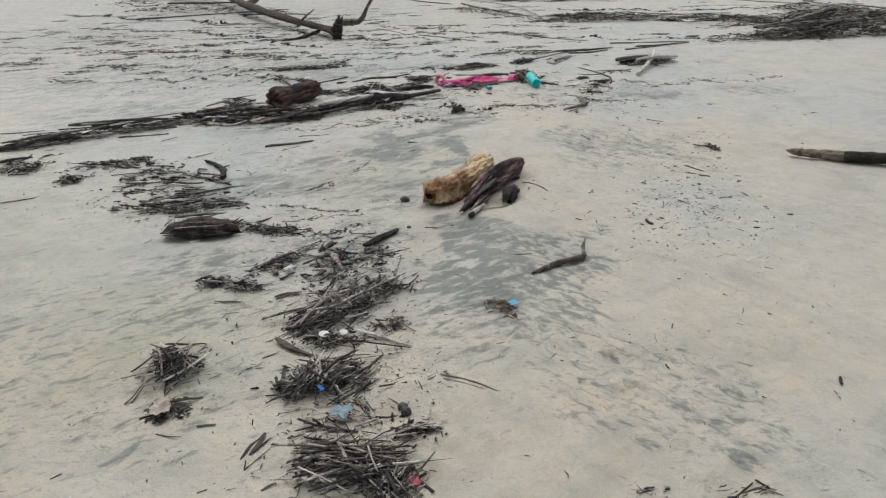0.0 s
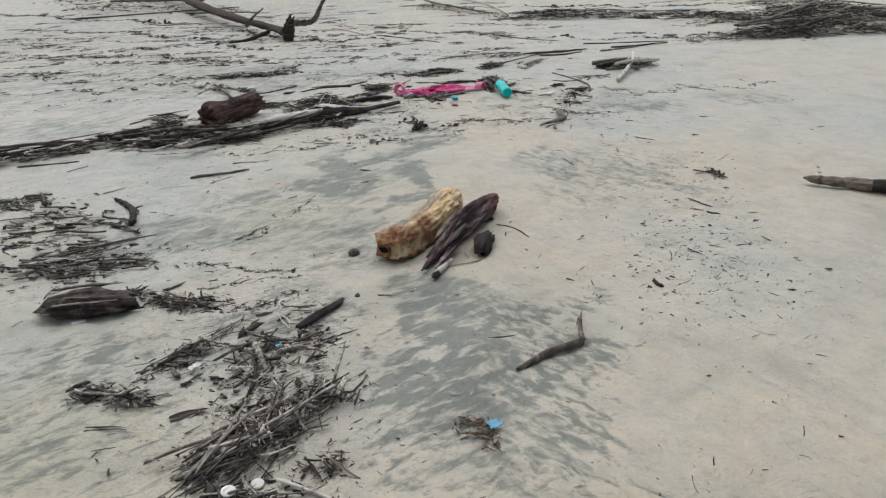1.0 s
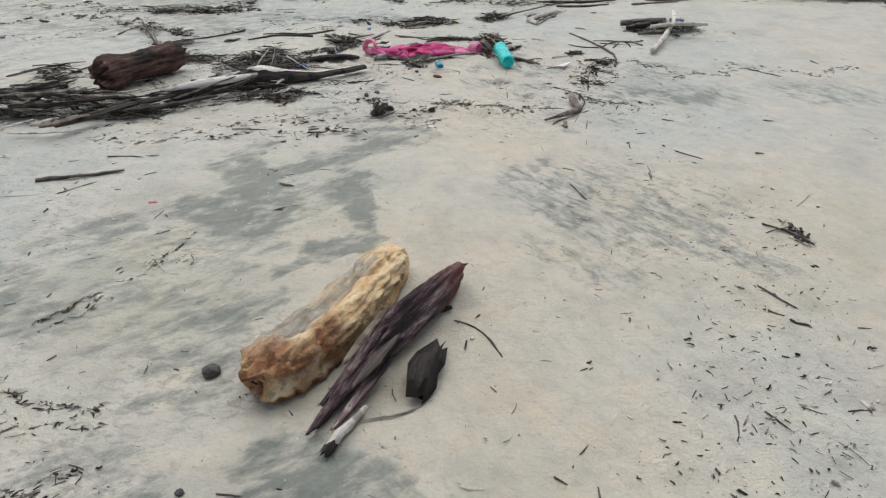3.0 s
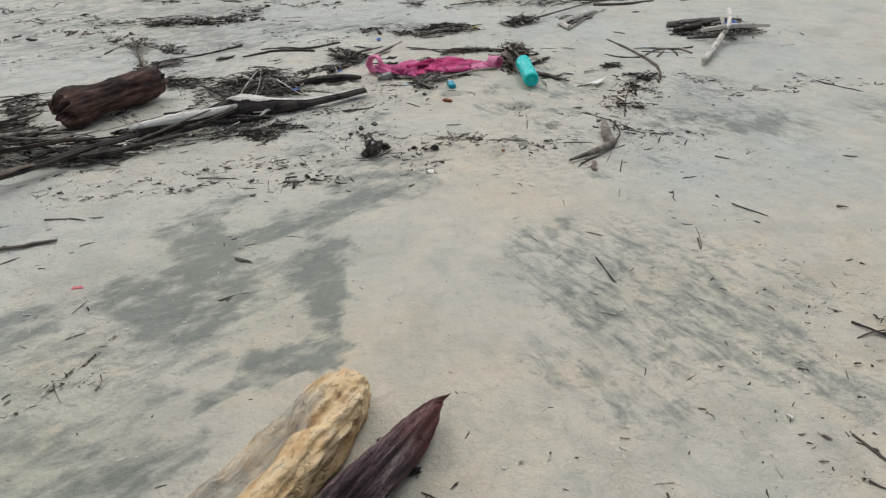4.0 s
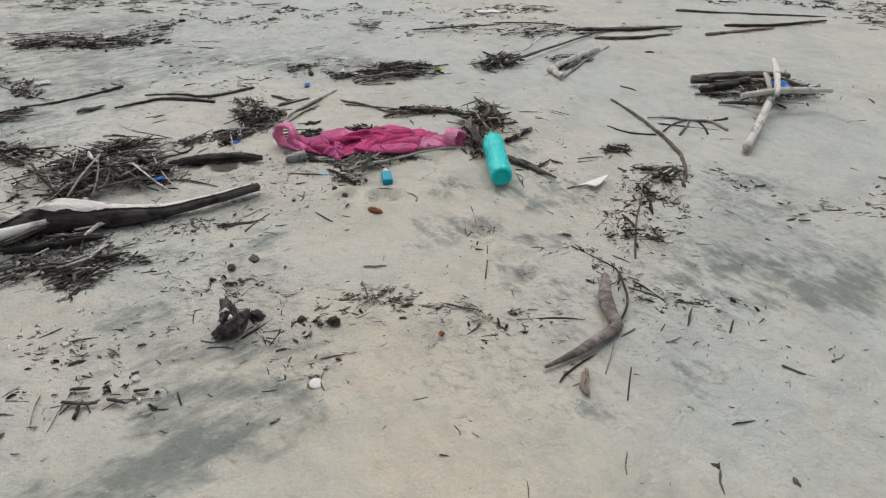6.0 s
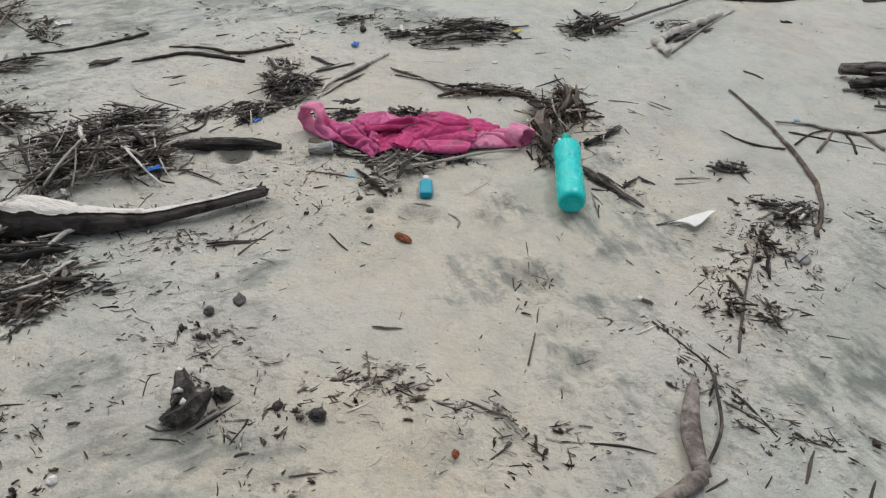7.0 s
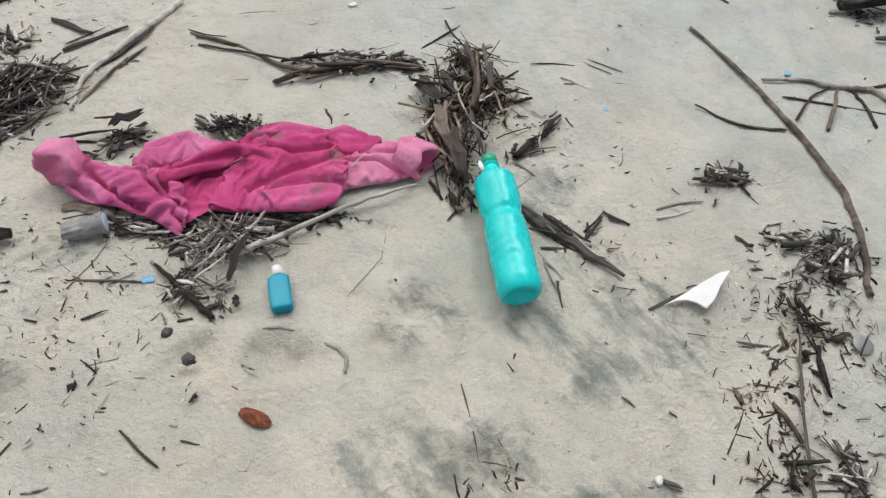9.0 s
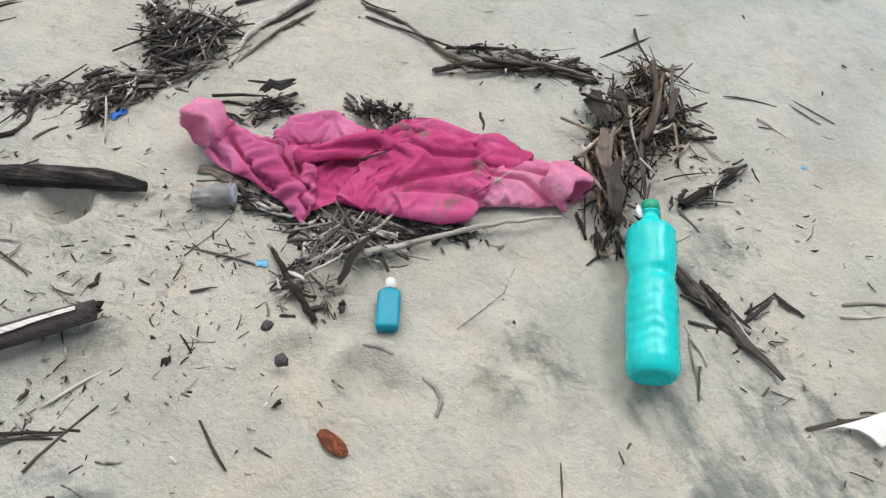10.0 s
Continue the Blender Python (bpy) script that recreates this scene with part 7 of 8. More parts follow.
PINK = cloth_material("crimson_pink_cloth", (0.44, 0.036, 0.140), (0.65, 0.076, 0.236), (0.77, 0.15, 0.345))
ROSE = cloth_material("rose_pink_cloth", (0.54, 0.075, 0.215), (0.73, 0.16, 0.355), (0.83, 0.25, 0.455))
FADED = cloth_material("faded_pink_cloth", (0.62, 0.12, 0.26), (0.79, 0.215, 0.39), (0.87, 0.32, 0.49))


def edge_at(edge, u):
    """The point at u along a polyline of places, even in steps."""
    k = min(len(edge) - 2, int(u * (len(edge) - 1)))
    w = u * (len(edge) - 1) - k
    w = w * w * (3 - 2 * w) * 0.5 + w * 0.5
    return edge[k][0] * (1 - w) + edge[k + 1][0] * w, edge[k][1] * (1 - w) + edge[k + 1][1] * w


def draped(upper, lower, base, seed, excess=(1.3, 1.3), step=0.0045, floor=0.0, dome=0.03, humps=(), creases=(), fill=0.0, steps=60):
    """Cloth with more length than the room between its two edges, let sink until it lies in folds."""
    rng = np.random.RandomState(seed)
    span = sum(math.dist(edge_at(lower, k / 20), edge_at(lower, (k + 1) / 20)) + math.dist(edge_at(upper, k / 20), edge_at(upper, (k + 1) / 20)) for k in range(20)) / 2
    deep = sum(math.dist(edge_at(lower, k / 20), edge_at(upper, k / 20)) for k in range(21)) / 21
    rows, cols = max(12, int(span * excess[0] / step)), max(10, int(deep * excess[1] / step))
    flat = np.zeros((rows, cols, 3))
    for i in range(rows):
        lo, up = np.array(edge_at(lower, i / (rows - 1))), np.array(edge_at(upper, i / (rows - 1)))
        for j in range(cols):
            flat[i, j, :2] = lo + (up - lo) * j / (cols - 1)
    u, v = np.meshgrid(np.linspace(0, 1, rows), np.linspace(0, 1, cols), indexing="ij")
    rim = np.minimum(np.minimum(u, 1 - u) * span, np.minimum(v, 1 - v) * deep)
    p = flat.copy()
    wave = sum(a * np.sin(k * (flat[..., 0] * math.cos(w) + flat[..., 1] * math.sin(w)) + f) for a, k, w, f in zip(rng.uniform(0.002, 0.006, 9), rng.uniform(60, 190, 9), rng.uniform(0, 6.3, 9), rng.uniform(0, 6.3, 9)))
    p[..., 2] = floor + 0.006 + (fill + dome + np.abs(wave)) * np.minimum(1, rim / 0.03) + 0.0015 * rng.rand(rows, cols)
    for fa, fb, amp, half in humps:
        dx, dy = fb[0] - fa[0], fb[1] - fa[1]
        t = np.clip(((flat[..., 0] - fa[0]) * dx + (flat[..., 1] - fa[1]) * dy) / (dx * dx + dy * dy), 0, 1)
        d = np.hypot(flat[..., 0] - fa[0] - t * dx, flat[..., 1] - fa[1] - t * dy)
        p[..., 2] += amp * np.exp(-(d / half) ** 2) * np.minimum(1, rim / 0.015)
    edge = rim < 1e-6
    pull = np.zeros((rows, cols))
    for fa, fb, half in creases:
        dx, dy = fb[0] - fa[0], fb[1] - fa[1]
        t = np.clip(((flat[..., 0] - fa[0]) * dx + (flat[..., 1] - fa[1]) * dy) / (dx * dx + dy * dy), 0, 1)
        d = np.hypot(flat[..., 0] - fa[0] - t * dx, flat[..., 1] - fa[1] - t * dy)
        pull = np.maximum(pull, 0.22 * np.exp(-(d / half) ** 2))

    def link(di, dj, k, stiff, one_way=False):
        """Pairs of points, in two turns so that none is moved twice at once."""
        far_i, far_j = rows - di, cols - abs(dj)
        ja, jb = (slice(0, far_j), slice(dj, None)) if dj >= 0 else (slice(-dj, None), slice(0, far_j))
        ra, rb = flat[:far_i, ja], flat[di:, jb]
        along = np.abs(ra - rb)
        rest = np.hypot(along[..., 0] * 1.0, along[..., 1])
        eu, ev = (excess[0] if di else 0), (excess[1] if dj else 0)
        rest = rest * (math.hypot(eu * di, ev * dj) / math.hypot(di, dj)) * k
        ii, jj = np.meshgrid(np.arange(far_i), np.arange(far_j), indexing="ij")
        turn = (ii // di if di else jj // abs(dj)) % 2
        return di, ja, jb, far_i, rest, turn, stiff, one_way

    links = [link(1, 0, 1, 1.0), link(0, 1, 1, 1.0), link(1, 1, 1, 0.5), link(1, -1, 1, 0.5), link(2, 0, 0.97, 0.35, True), link(0, 2, 0.97, 0.35, True), link(4, 0, 0.88, 0.32, True), link(0, 4, 0.88, 0.32, True), link(7, 0, 0.7, 0.14, True), link(0, 7, 0.7, 0.14, True)]
    before = p.copy()
    ground = floor + 0.003 + fill * np.sqrt(np.minimum(1, rim / 0.035)) * (1 - np.minimum(1, pull * 5))
    for n in range(steps):
        gone = p - before
        before = p.copy()
        p = p + 0.9 * gone
        p[..., 2] -= 0.0004
        for _ in range(5):
            for di, ja, jb, far_i, rest, turn, stiff, one_way in links:
                for half in (0, 1):
                    a, b = p[:far_i, ja], p[di:, jb]
                    gap = b - a
                    long = np.sqrt((gap * gap).sum(-1)) + 1e-9
                    off = (long - rest) / long * 0.5 * stiff
                    if one_way:
                        off = np.minimum(off, 0)
                    move = gap * (off * (turn == half))[..., None]
                    p[:far_i, ja] += move
                    p[di:, jb] -= move
            p[edge, :2] += (flat[edge, :2] - p[edge, :2]) * 0.7
            p[edge, 2] += (ground[edge] + 0.002 - p[edge, 2]) * 0.2
            p[..., 2] -= (p[..., 2] - floor - 0.004) * pull
            under = p[..., 2] < ground
            p[..., 2] = np.where(under, ground, p[..., 2])
            p[under, :2] += (before[under, :2] - p[under, :2]) * 0.4
    p[..., 2] += ground_z(*base)
    built = Build()
    built.grid(rows, cols, lambda s, t: Vector(p[round(s * (rows - 1)), round(t * (cols - 1))]) - Vector((base[0], base[1], 0)))
    return built


def cuff(centre, turn, radius, long, base, crush=0.75):
    """The open end of a sleeve, its rim rolled back."""
    built = Build()
    c, s = math.cos(radians(turn)), math.sin(radians(turn))

    def wall(u, w):
        q = 2 * math.pi * w
        if u < 0.5:
            d, r = u / 0.5 * long, radius * (0.86 + 0.12 * (u / 0.5))
        elif u < 0.7:
            a = (u - 0.5) / 0.2 * math.pi
            d, r = long + 0.008 * math.sin(a), radius * 0.98 - 0.006 + 0.006 * math.cos(a)
        else:
            d, r = long * (1 - 0.75 * (u - 0.7) / 0.3), radius * 0.98 - 0.012 - 0.3 * radius * (u - 0.7) / 0.3
        r *= 1 + 0.14 * noise.noise((math.cos(q) * 1.6, math.sin(q) * 1.6, turn)) + 0.07 * noise.noise((math.cos(q) * 2.5, math.sin(q) * 2.5, d * 45 + turn)) + 0.07 * noise.noise((math.cos(q) * 6, math.sin(q) * 6, d * 60))
        d += 0.016 * noise.noise((math.cos(q) * 1.5, math.sin(q) * 1.5, turn))
        y, z = math.cos(q) * r, math.sin(q) * r * crush
        return Vector((centre[0] + d * c - y * s - base[0], centre[1] + d * s + y * c - base[1], ground_z(*centre) + radius * crush * 0.95 + z))

    built.grid(44, 48, wall, wrap=True)
    return built


def shirt():
    base = (0.762, 8.245)
    root = new("shirt")
    root.location = (base[0], base[1], 0)
    tagged(root, "crumpled wet crimson-pink shirt with faded sleeves, lying on twigs", "cloth")
    inner = draped(
        [(0.509, 8.213), (0.531, 8.284), (0.619, 8.318), (0.714, 8.319), (0.805, 8.365), (0.909, 8.369), (0.989, 8.344)],
        [(0.544, 8.133), (0.638, 8.079), (0.692, 8.129), (0.791, 8.13), (0.903, 8.149), (0.943, 8.199), (0.976, 8.26)],
        base, 3, (1.12, 1.15), 0.006, 0.012, 0.01)
    part("shirt_back", inner, PINK, root)
    front = draped(
        [(0.694, 8.127), (0.708, 8.213), (0.745, 8.301), (0.8, 8.363), (0.88, 8.351), (0.94, 8.269)],
        [(0.7, 8.12), (0.754, 8.118), (0.816, 8.125), (0.887, 8.131), (0.932, 8.153), (0.949, 8.232)],
        base, 5, (1.24, 1.32), 0.0046, 0.018, 0.05,
        [((0.737, 8.132), (0.808, 8.335), 0.025, 0.014), ((0.801, 8.13), (0.912, 8.275), 0.025, 0.014), ((0.838, 8.332), (0.933, 8.238), 0.03, 0.014), ((0.793, 8.31), (0.913, 8.159), 0.02, 0.012)],
        [((0.772, 8.17), (0.823, 8.214), 0.006), ((0.823, 8.214), (0.904, 8.264), 0.006), ((0.805, 8.18), (0.878, 8.203), 0.006), ((0.878, 8.203), (0.95, 8.199), 0.005), ((0.785, 8.29), (0.828, 8.27), 0.005), ((0.828, 8.27), (0.90, 8.29), 0.005)], 0.020)
    part("shirt_front", front, PINK, root)
    puff = draped(
        [(0.515, 8.246), (0.534, 8.297), (0.603, 8.332), (0.67, 8.313), (0.707, 8.288)],
        [(0.524, 8.228), (0.579, 8.239), (0.632, 8.253), (0.673, 8.269), (0.703, 8.294)],
        base, 7, (1.22, 1.35), 0.0045, 0.012, 0.03, [((0.532, 8.26), (0.678, 8.30), 0.03, 0.015)], fill=0.02)
    part("shirt_shoulder", puff, ROSE, root)
    roll = draped(
        [(0.583, 8.208), (0.638, 8.247), (0.704, 8.288), (0.773, 8.349), (0.815, 8.363)],
        [(0.592, 8.178), (0.657, 8.211), (0.714, 8.237), (0.767, 8.296), (0.812, 8.35)],
        base, 8, (1.12, 1.9), 0.0045, 0.03, 0.03, [((0.608, 8.195), (0.804, 8.35), 0.03, 0.012)])
    part("lapel", roll, PINK, root)
    left = draped(
        [(0.398, 8.256), (0.42, 8.252), (0.471, 8.236), (0.547, 8.225), (0.601, 8.22), (0.628, 8.185)],
        [(0.412, 8.158), (0.446, 8.141), (0.524, 8.126), (0.594, 8.098), (0.648, 8.064), (0.656, 8.109)],
        base, 11, (1.26, 1.42), 0.0046, 0.010, 0.045,
        [((0.608, 8.206), (0.648, 8.076), 0.03, 0.012), ((0.512, 8.216), (0.617, 8.097), 0.025, 0.012), ((0.418, 8.227), (0.534, 8.155), 0.025, 0.013), ((0.38, 8.194), (0.50, 8.20), 0.02, 0.012)],
        [((0.54, 8.20), (0.627, 8.124), 0.006), ((0.457, 8.19), (0.564, 8.114), 0.006), ((0.395, 8.20), (0.482, 8.126), 0.006), ((0.585, 8.19), (0.655, 8.06), 0.006), ((0.43, 8.235), (0.53, 8.205), 0.005)], 0.024)
    left_sleeve = part("sleeve", left, ROSE, root, "faded pink sleeve")
    behind = draped(
        [(0.885, 8.361), (0.927, 8.382), (0.98, 8.36), (1.008, 8.35)], [(0.919, 8.289), (0.951, 8.296), (0.983, 8.312), (1.009, 8.332)],
        base, 14, (1.2, 1.3), 0.0045, 0.006, 0.03, [((0.913, 8.35), (0.992, 8.322), 0.02, 0.012)], fill=0.015)
    part("shirt_side", behind, PINK, root)
    right = draped(
        [(0.921, 8.277), (0.972, 8.311), (1.02, 8.34), (1.068, 8.33)], [(0.938, 8.198), (0.992, 8.217), (1.04, 8.228), (1.078, 8.249)],
        base, 17, (1.26, 1.36), 0.0046, 0.004, 0.045, [((0.951, 8.287), (1.068, 8.273), 0.02, 0.013), ((1.008, 8.318), (1.009, 8.237), 0.025, 0.012)],
        [((0.944, 8.27), (1.002, 8.275), 0.006), ((1.002, 8.275), (1.06, 8.24), 0.006), ((0.975, 8.30), (1.04, 8.30), 0.005)], 0.020)
    right_sleeve = part("sleeve", right, FADED, root, "faded pink sleeve")
    part("cuff", cuff((0.404, 8.236), 258, 0.046, 0.045, base, 1.1), FADED, left_sleeve, "faded pink sleeve cuff")
    part("cuff", cuff((1.058, 8.296), -34, 0.043, 0.052, base, 0.82), FADED, right_sleeve, "faded pink sleeve cuff")
    return root


shirt()


# ---- bottles and litter ----
def plastic(name, colour, rough=0.32, scatter=0.0):
    m, t, b = material(name)
    n = noise_node(t, coords(t), 22, 5, 0.65)
    scratch = noise_node(t, coords(t, (30, 140, 140)), 1.0, 3, 0.6)
    c = mix(t, ramp(t, n, [(0.4, (0, 0, 0)), (0.75, (0.5, 0.5, 0.5))]), colour, tuple(min(1.0, k * 0.75 + 0.008) for k in colour))
    t.links.new(c, b.inputs["Base Color"])
    t.links.new(calc(t, "ADD", rough, calc(t, "MULTIPLY", scratch, 0.18)), b.inputs["Roughness"])
    b.inputs["Specular IOR Level"].default_value = 0.45
    b.inputs["Subsurface Weight"].default_value = scatter
    b.inputs["Subsurface Radius"].default_value = (0.01, 0.02, 0.02)
    bump(t, b, n, 0.12, 0.003)
    return m


AQUA = plastic("aqua_green_plastic", (0.002, 0.64, 0.61), 0.18, scatter=0.25)
CAP_GREEN = plastic("green_plastic", (0.004, 0.36, 0.20), 0.35)
TEAL = plastic("teal_plastic", (0.0, 0.31, 0.42), 0.36, scatter=0.1)
WHITE = plastic("white_plastic", (0.78, 0.77, 0.73), 0.45)
BLUE = plastic("blue_plastic", (0.015, 0.16, 0.55), 0.4)
SKY = plastic("pale_blue_plastic", (0.16, 0.45, 0.66), 0.45)
RED = plastic("faded_red_plastic", (0.66, 0.15, 0.17), 0.5)
DIRTY = plain_material("dirty_white_packaging", (0.42, 0.36, 0.30), 0.6, 0.6, 45)
YELLOW = plastic("yellow_plastic", (0.65, 0.55, 0.06), 0.5)
FILM = plastic("pale_blue_film", (0.22, 0.31, 0.35), 0.25)
CLEAR = plastic("cloudy_clear_plastic", (0.42, 0.42, 0.40), 0.25)
CLEAR.node_tree.nodes["Principled BSDF"].inputs["Transmission Weight"].default_value = 0.45


def lathe(profile, sides, shape):
    """Rings along x; shape(x, r, angle) bends each ring."""
    built = Build()
    n = len(profile)
    built.grid(n, sides, lambda u, w: shape(profile[round(u * (n - 1))][0], profile[round(u * (n - 1))][1], 2 * math.pi * w), wrap=True)
    built.f.append(tuple(range(sides - 1, -1, -1)))
    built.f.append(tuple((n - 1) * sides + k for k in range(sides)))
    return built


def along_matrix(a, b, za, zb):
    long = math.hypot(b[0] - a[0], b[1] - a[1])
    return pose(a[0], a[1], za, 0, -math.degrees(math.atan2(zb - za, long)), math.degrees(math.atan2(b[1] - a[1], b[0] - a[0])))


def big_bottle(a, b):
    R = 0.0410
    profile = [(0.013, 0.004), (0.012, 0.016), (0.008, 0.023), (0.001, 0.029), (0.0, 0.033), (0.004, 0.0375), (0.012, 0.0402)]
    for i in range(60):
        x = 0.02 + 0.235 * i / 59
        waist = 0.0048 * math.exp(-((x - 0.17) / 0.012) ** 2)
        rib = 0.0007 * math.sin((x - 0.185) / 0.0095 * 2 * math.pi) if x > 0.188 else 0
        profile.append((x, R - waist + rib))
    for k in range(1, 9):
        u = k / 8
        profile.append((0.255 + 0.036 * u, 0.0145 + (R - 0.0145) * (0.5 + 0.5 * math.cos(math.pi * u))))
    profile += [(0.296, 0.0135), (0.298, 0.0175), (0.300, 0.0175), (0.302, 0.0135), (0.304, 0.013)]

    def shape(x, r, q):
        if 0.03 < x < 0.155:
            r += 0.0005 * math.sin(x / 0.019 * 2 * math.pi + 3.4 * abs(math.sin(2 * q + 0.3)))
        dent = 0.005 * math.exp(-((x - 0.21) / 0.04) ** 2) * max(0.0, math.cos(q - 0.9)) ** 4
        dent -= 0.0016 * noise.noise((x * 38, math.cos(q) * 1.6, math.sin(q) * 1.6)) if 0.02 < x < 0.26 else 0.0
        return Vector((x, math.cos(q) * (r - dent), math.sin(q) * (r - dent)))

    ob = thing("plastic_bottle", lathe(profile, 56, shape), AQUA, along_matrix(a, b, ground_z(*a) + R - 0.002, ground_z(*b) + 0.062), "large ribbed aqua-green plastic bottle lying on its side", "bottle")
    cap = part("bottle_cap", lathe([(0.303, 0.0148), (0.304, 0.0158), (0.318, 0.0155), (0.321, 0.0145), (0.322, 0.01)], 40, lambda x, r, q: Vector((x, math.cos(q) * r * (1 + 0.02 * math.cos(20 * q)), math.sin(q) * r * (1 + 0.02 * math.cos(20 * q))))), CAP_GREEN, ob, "dark green screw cap")
    part("cap_ring", lathe([(0.2985, 0.0150), (0.299, 0.0166), (0.3015, 0.0166), (0.302, 0.0150)], 40, lambda x, r, q: Vector((x, math.cos(q) * r, math.sin(q) * r))), CAP_GREEN, cap)
    tag = Build()
    tag.tube([(0.285, 0.018, 0.006), (0.3, 0.021, 0.004), (0.316, 0.02, -0.002)], [0.004, 0.006, 0.003], 6, random.Random(2), 0.1, 0.3)
    part("torn_label", tag, WHITE, ob, "torn white label scrap")
    return ob


def small_bottle(a, b):
    long = math.hypot(b[0] - a[0], b[1] - a[1])
    body = long * 0.80

    def boxy(x, r, q):
        y, z = math.cos(q), math.sin(q)
        y, z = math.copysign(abs(y) ** 0.45, y), math.copysign(abs(z) ** 0.5, z)
        k = min(1.0, max(0.0, (x - body * 0.93) / (body * 0.07)))
        return Vector((x, (y * (1 - k) + math.cos(q) * k) * r, (z * 0.62 * (1 - k) + math.sin(q) * k) * r))

    R = long * 0.205
    profile = [(0.001, R * 0.5), (0.0, R * 0.85), (0.003, R * 0.97)] + [(0.006 + body * 0.78 * k / 6, R) for k in range(7)] + [(body * 0.9, R * 0.93), (body * 0.96, R * 0.65), (body * 0.985, R * 0.42), (body, R * 0.4)]
    ob = thing("small_bottle", lathe(profile, 32, boxy), TEAL, along_matrix(a, b, ground_z(*a) + R * 0.6, ground_z(*b) + R * 0.66), "small flat teal plastic bottle with a white cap", "bottle")
    part("bottle_cap", lathe([(body * 0.99, R * 0.44), (body, R * 0.5), (long * 0.99, R * 0.48), (long, R * 0.4)], 28, lambda x, r, q: Vector((x, math.cos(q) * r, math.sin(q) * r))), WHITE, ob, "white screw cap")
    return ob


big_bottle((1.28, 7.941), (1.236, 8.225))
small_bottle((0.861, 7.912), (0.837, 8.003))


def plate(points, thick, rise):
    """A flat piece with an outline, its far side raised by rise."""
    bm = bmesh.new()
    xs = [p[0] for p in points]
    top = [bm.verts.new((x, y, 0.004 + thick + rise * (x - min(xs)) / (max(xs) - min(xs)))) for x, y in points]
    low = [bm.verts.new((v.co.x, v.co.y, v.co.z - thick)) for v in top]
    bm.faces.new(top)
    bm.faces.new(low[::-1])
    for i in range(len(top)):
        j = (i + 1) % len(top)
        bm.faces.new((top[j], top[i], low[i], low[j]))
    bmesh.ops.bevel(bm, geom=bm.edges[:], offset=0.0012, segments=2, affect="EDGES")
    bmesh.ops.recalc_face_normals(bm, faces=bm.faces)
    built = Build()
    bm.verts.index_update()
    built.add([v.co.copy() for v in bm.verts], [[v.index for v in f.verts] for f in bm.faces])
    bm.free()
    return built


a = (1.548, 7.952)
outline = [(p[0] - a[0], p[1] - a[1]) for p in (a, (1.572, 7.962), (1.593, 7.963), (1.609, 7.956), (1.622, 7.941), (1.642, 7.96), (1.659, 7.99), (1.685, 8.024), (1.664, 8.02), (1.626, 7.998), (1.591, 7.976))]
thing("plastic_shard", plate(outline, 0.004, 0.018), WHITE, pose(a[0], a[1], ground_z(*a)), "broken white plastic piece with pointed corners on sand", "plastic piece", smooth=False)


def disc(place, radius, mat, name, label, category, dome=0.25, tilt=8):
    radius *= 0.85
    profile = [(0.0, radius * 0.2), (0.0, radius * 0.9), (radius * 0.05, radius), (radius * 0.14, radius * 0.97), (radius * (0.14 + dome * 0.6), radius * 0.6), (radius * (0.14 + dome), radius * 0.1)]
    built = lathe(profile, 28, lambda x, r, q: Vector((math.cos(q) * r, math.sin(q) * r * 0.94, x)))
    return thing(name, built, mat, pose(place[0], place[1], ground_z(*place) + 0.001 + heap_top(*place), tilt, tilt / 2, 40), label, category)


def lump(place, size, mat, name, label, category, tall=0.7, rough=0.45, seed=1.0):
    """An irregular stone or charred knot, a little sunk."""
    built = Build()

    def skin(u, w):
        q, h = 2 * math.pi * w, math.pi * (u - 0.5)
        d = Vector((math.cos(h) * math.cos(q), math.cos(h) * math.sin(q), math.sin(h)))
        k = 1 + 0.9 * rough * noise.fractal(d * 1.4 + Vector((seed * 3, seed, 0)), 0.8, 2.0, 4)
        return Vector((d.x * size[0] / 2 * k, d.y * size[1] / 2 * k, max(-0.004, d.z * k + 0.6) * tall * min(size) / 2))

    built.grid(26, 36, skin, wrap=True)
    return thing(name, built, mat, pose(place[0], place[1], ground_z(*place), 0, 0, seed * 57), label, category)


def scrap(place, size, mat, label, category="litter", name="plastic_scrap", seed=1.0, lift=0.0, curl=0.5):
    """A small crumpled sheet of plastic, with thickness."""
    built = Build()
    n = 12
    for side in (1, -1):
        def sheet(u, v):
            edge = 1 + 0.3 * noise.noise((u * 2 + seed, v * 2, side * 0.0 + seed))
            x, y = (u - 0.5) * size[0] * edge, (v - 0.5) * size[1] * edge
            z = curl * min(size) * (0.5 + 0.5 * noise.noise((u * 3, v * 3, seed)) + 0.3 * noise.noise((u * 8, v * 8, seed)))
            return Vector((x, y, max(0.0, z) + 0.0007 * side + 0.001))
        built.grid(n, n, sheet)
    rim = [i for i in range(n)] + [i * n + n - 1 for i in range(1, n)] + [(n - 1) * n + i for i in range(n - 2, -1, -1)] + [i * n for i in range(n - 2, 0, -1)]
    for i, j in zip(rim, rim[1:] + rim[:1]):
        built.f.append((i, j, j + n * n, i + n * n))
    return thing(name, built, mat, pose(place[0], place[1], ground_z(*place) + heap_top(*place) + lift, 0, 0, seed * 41), label, category)


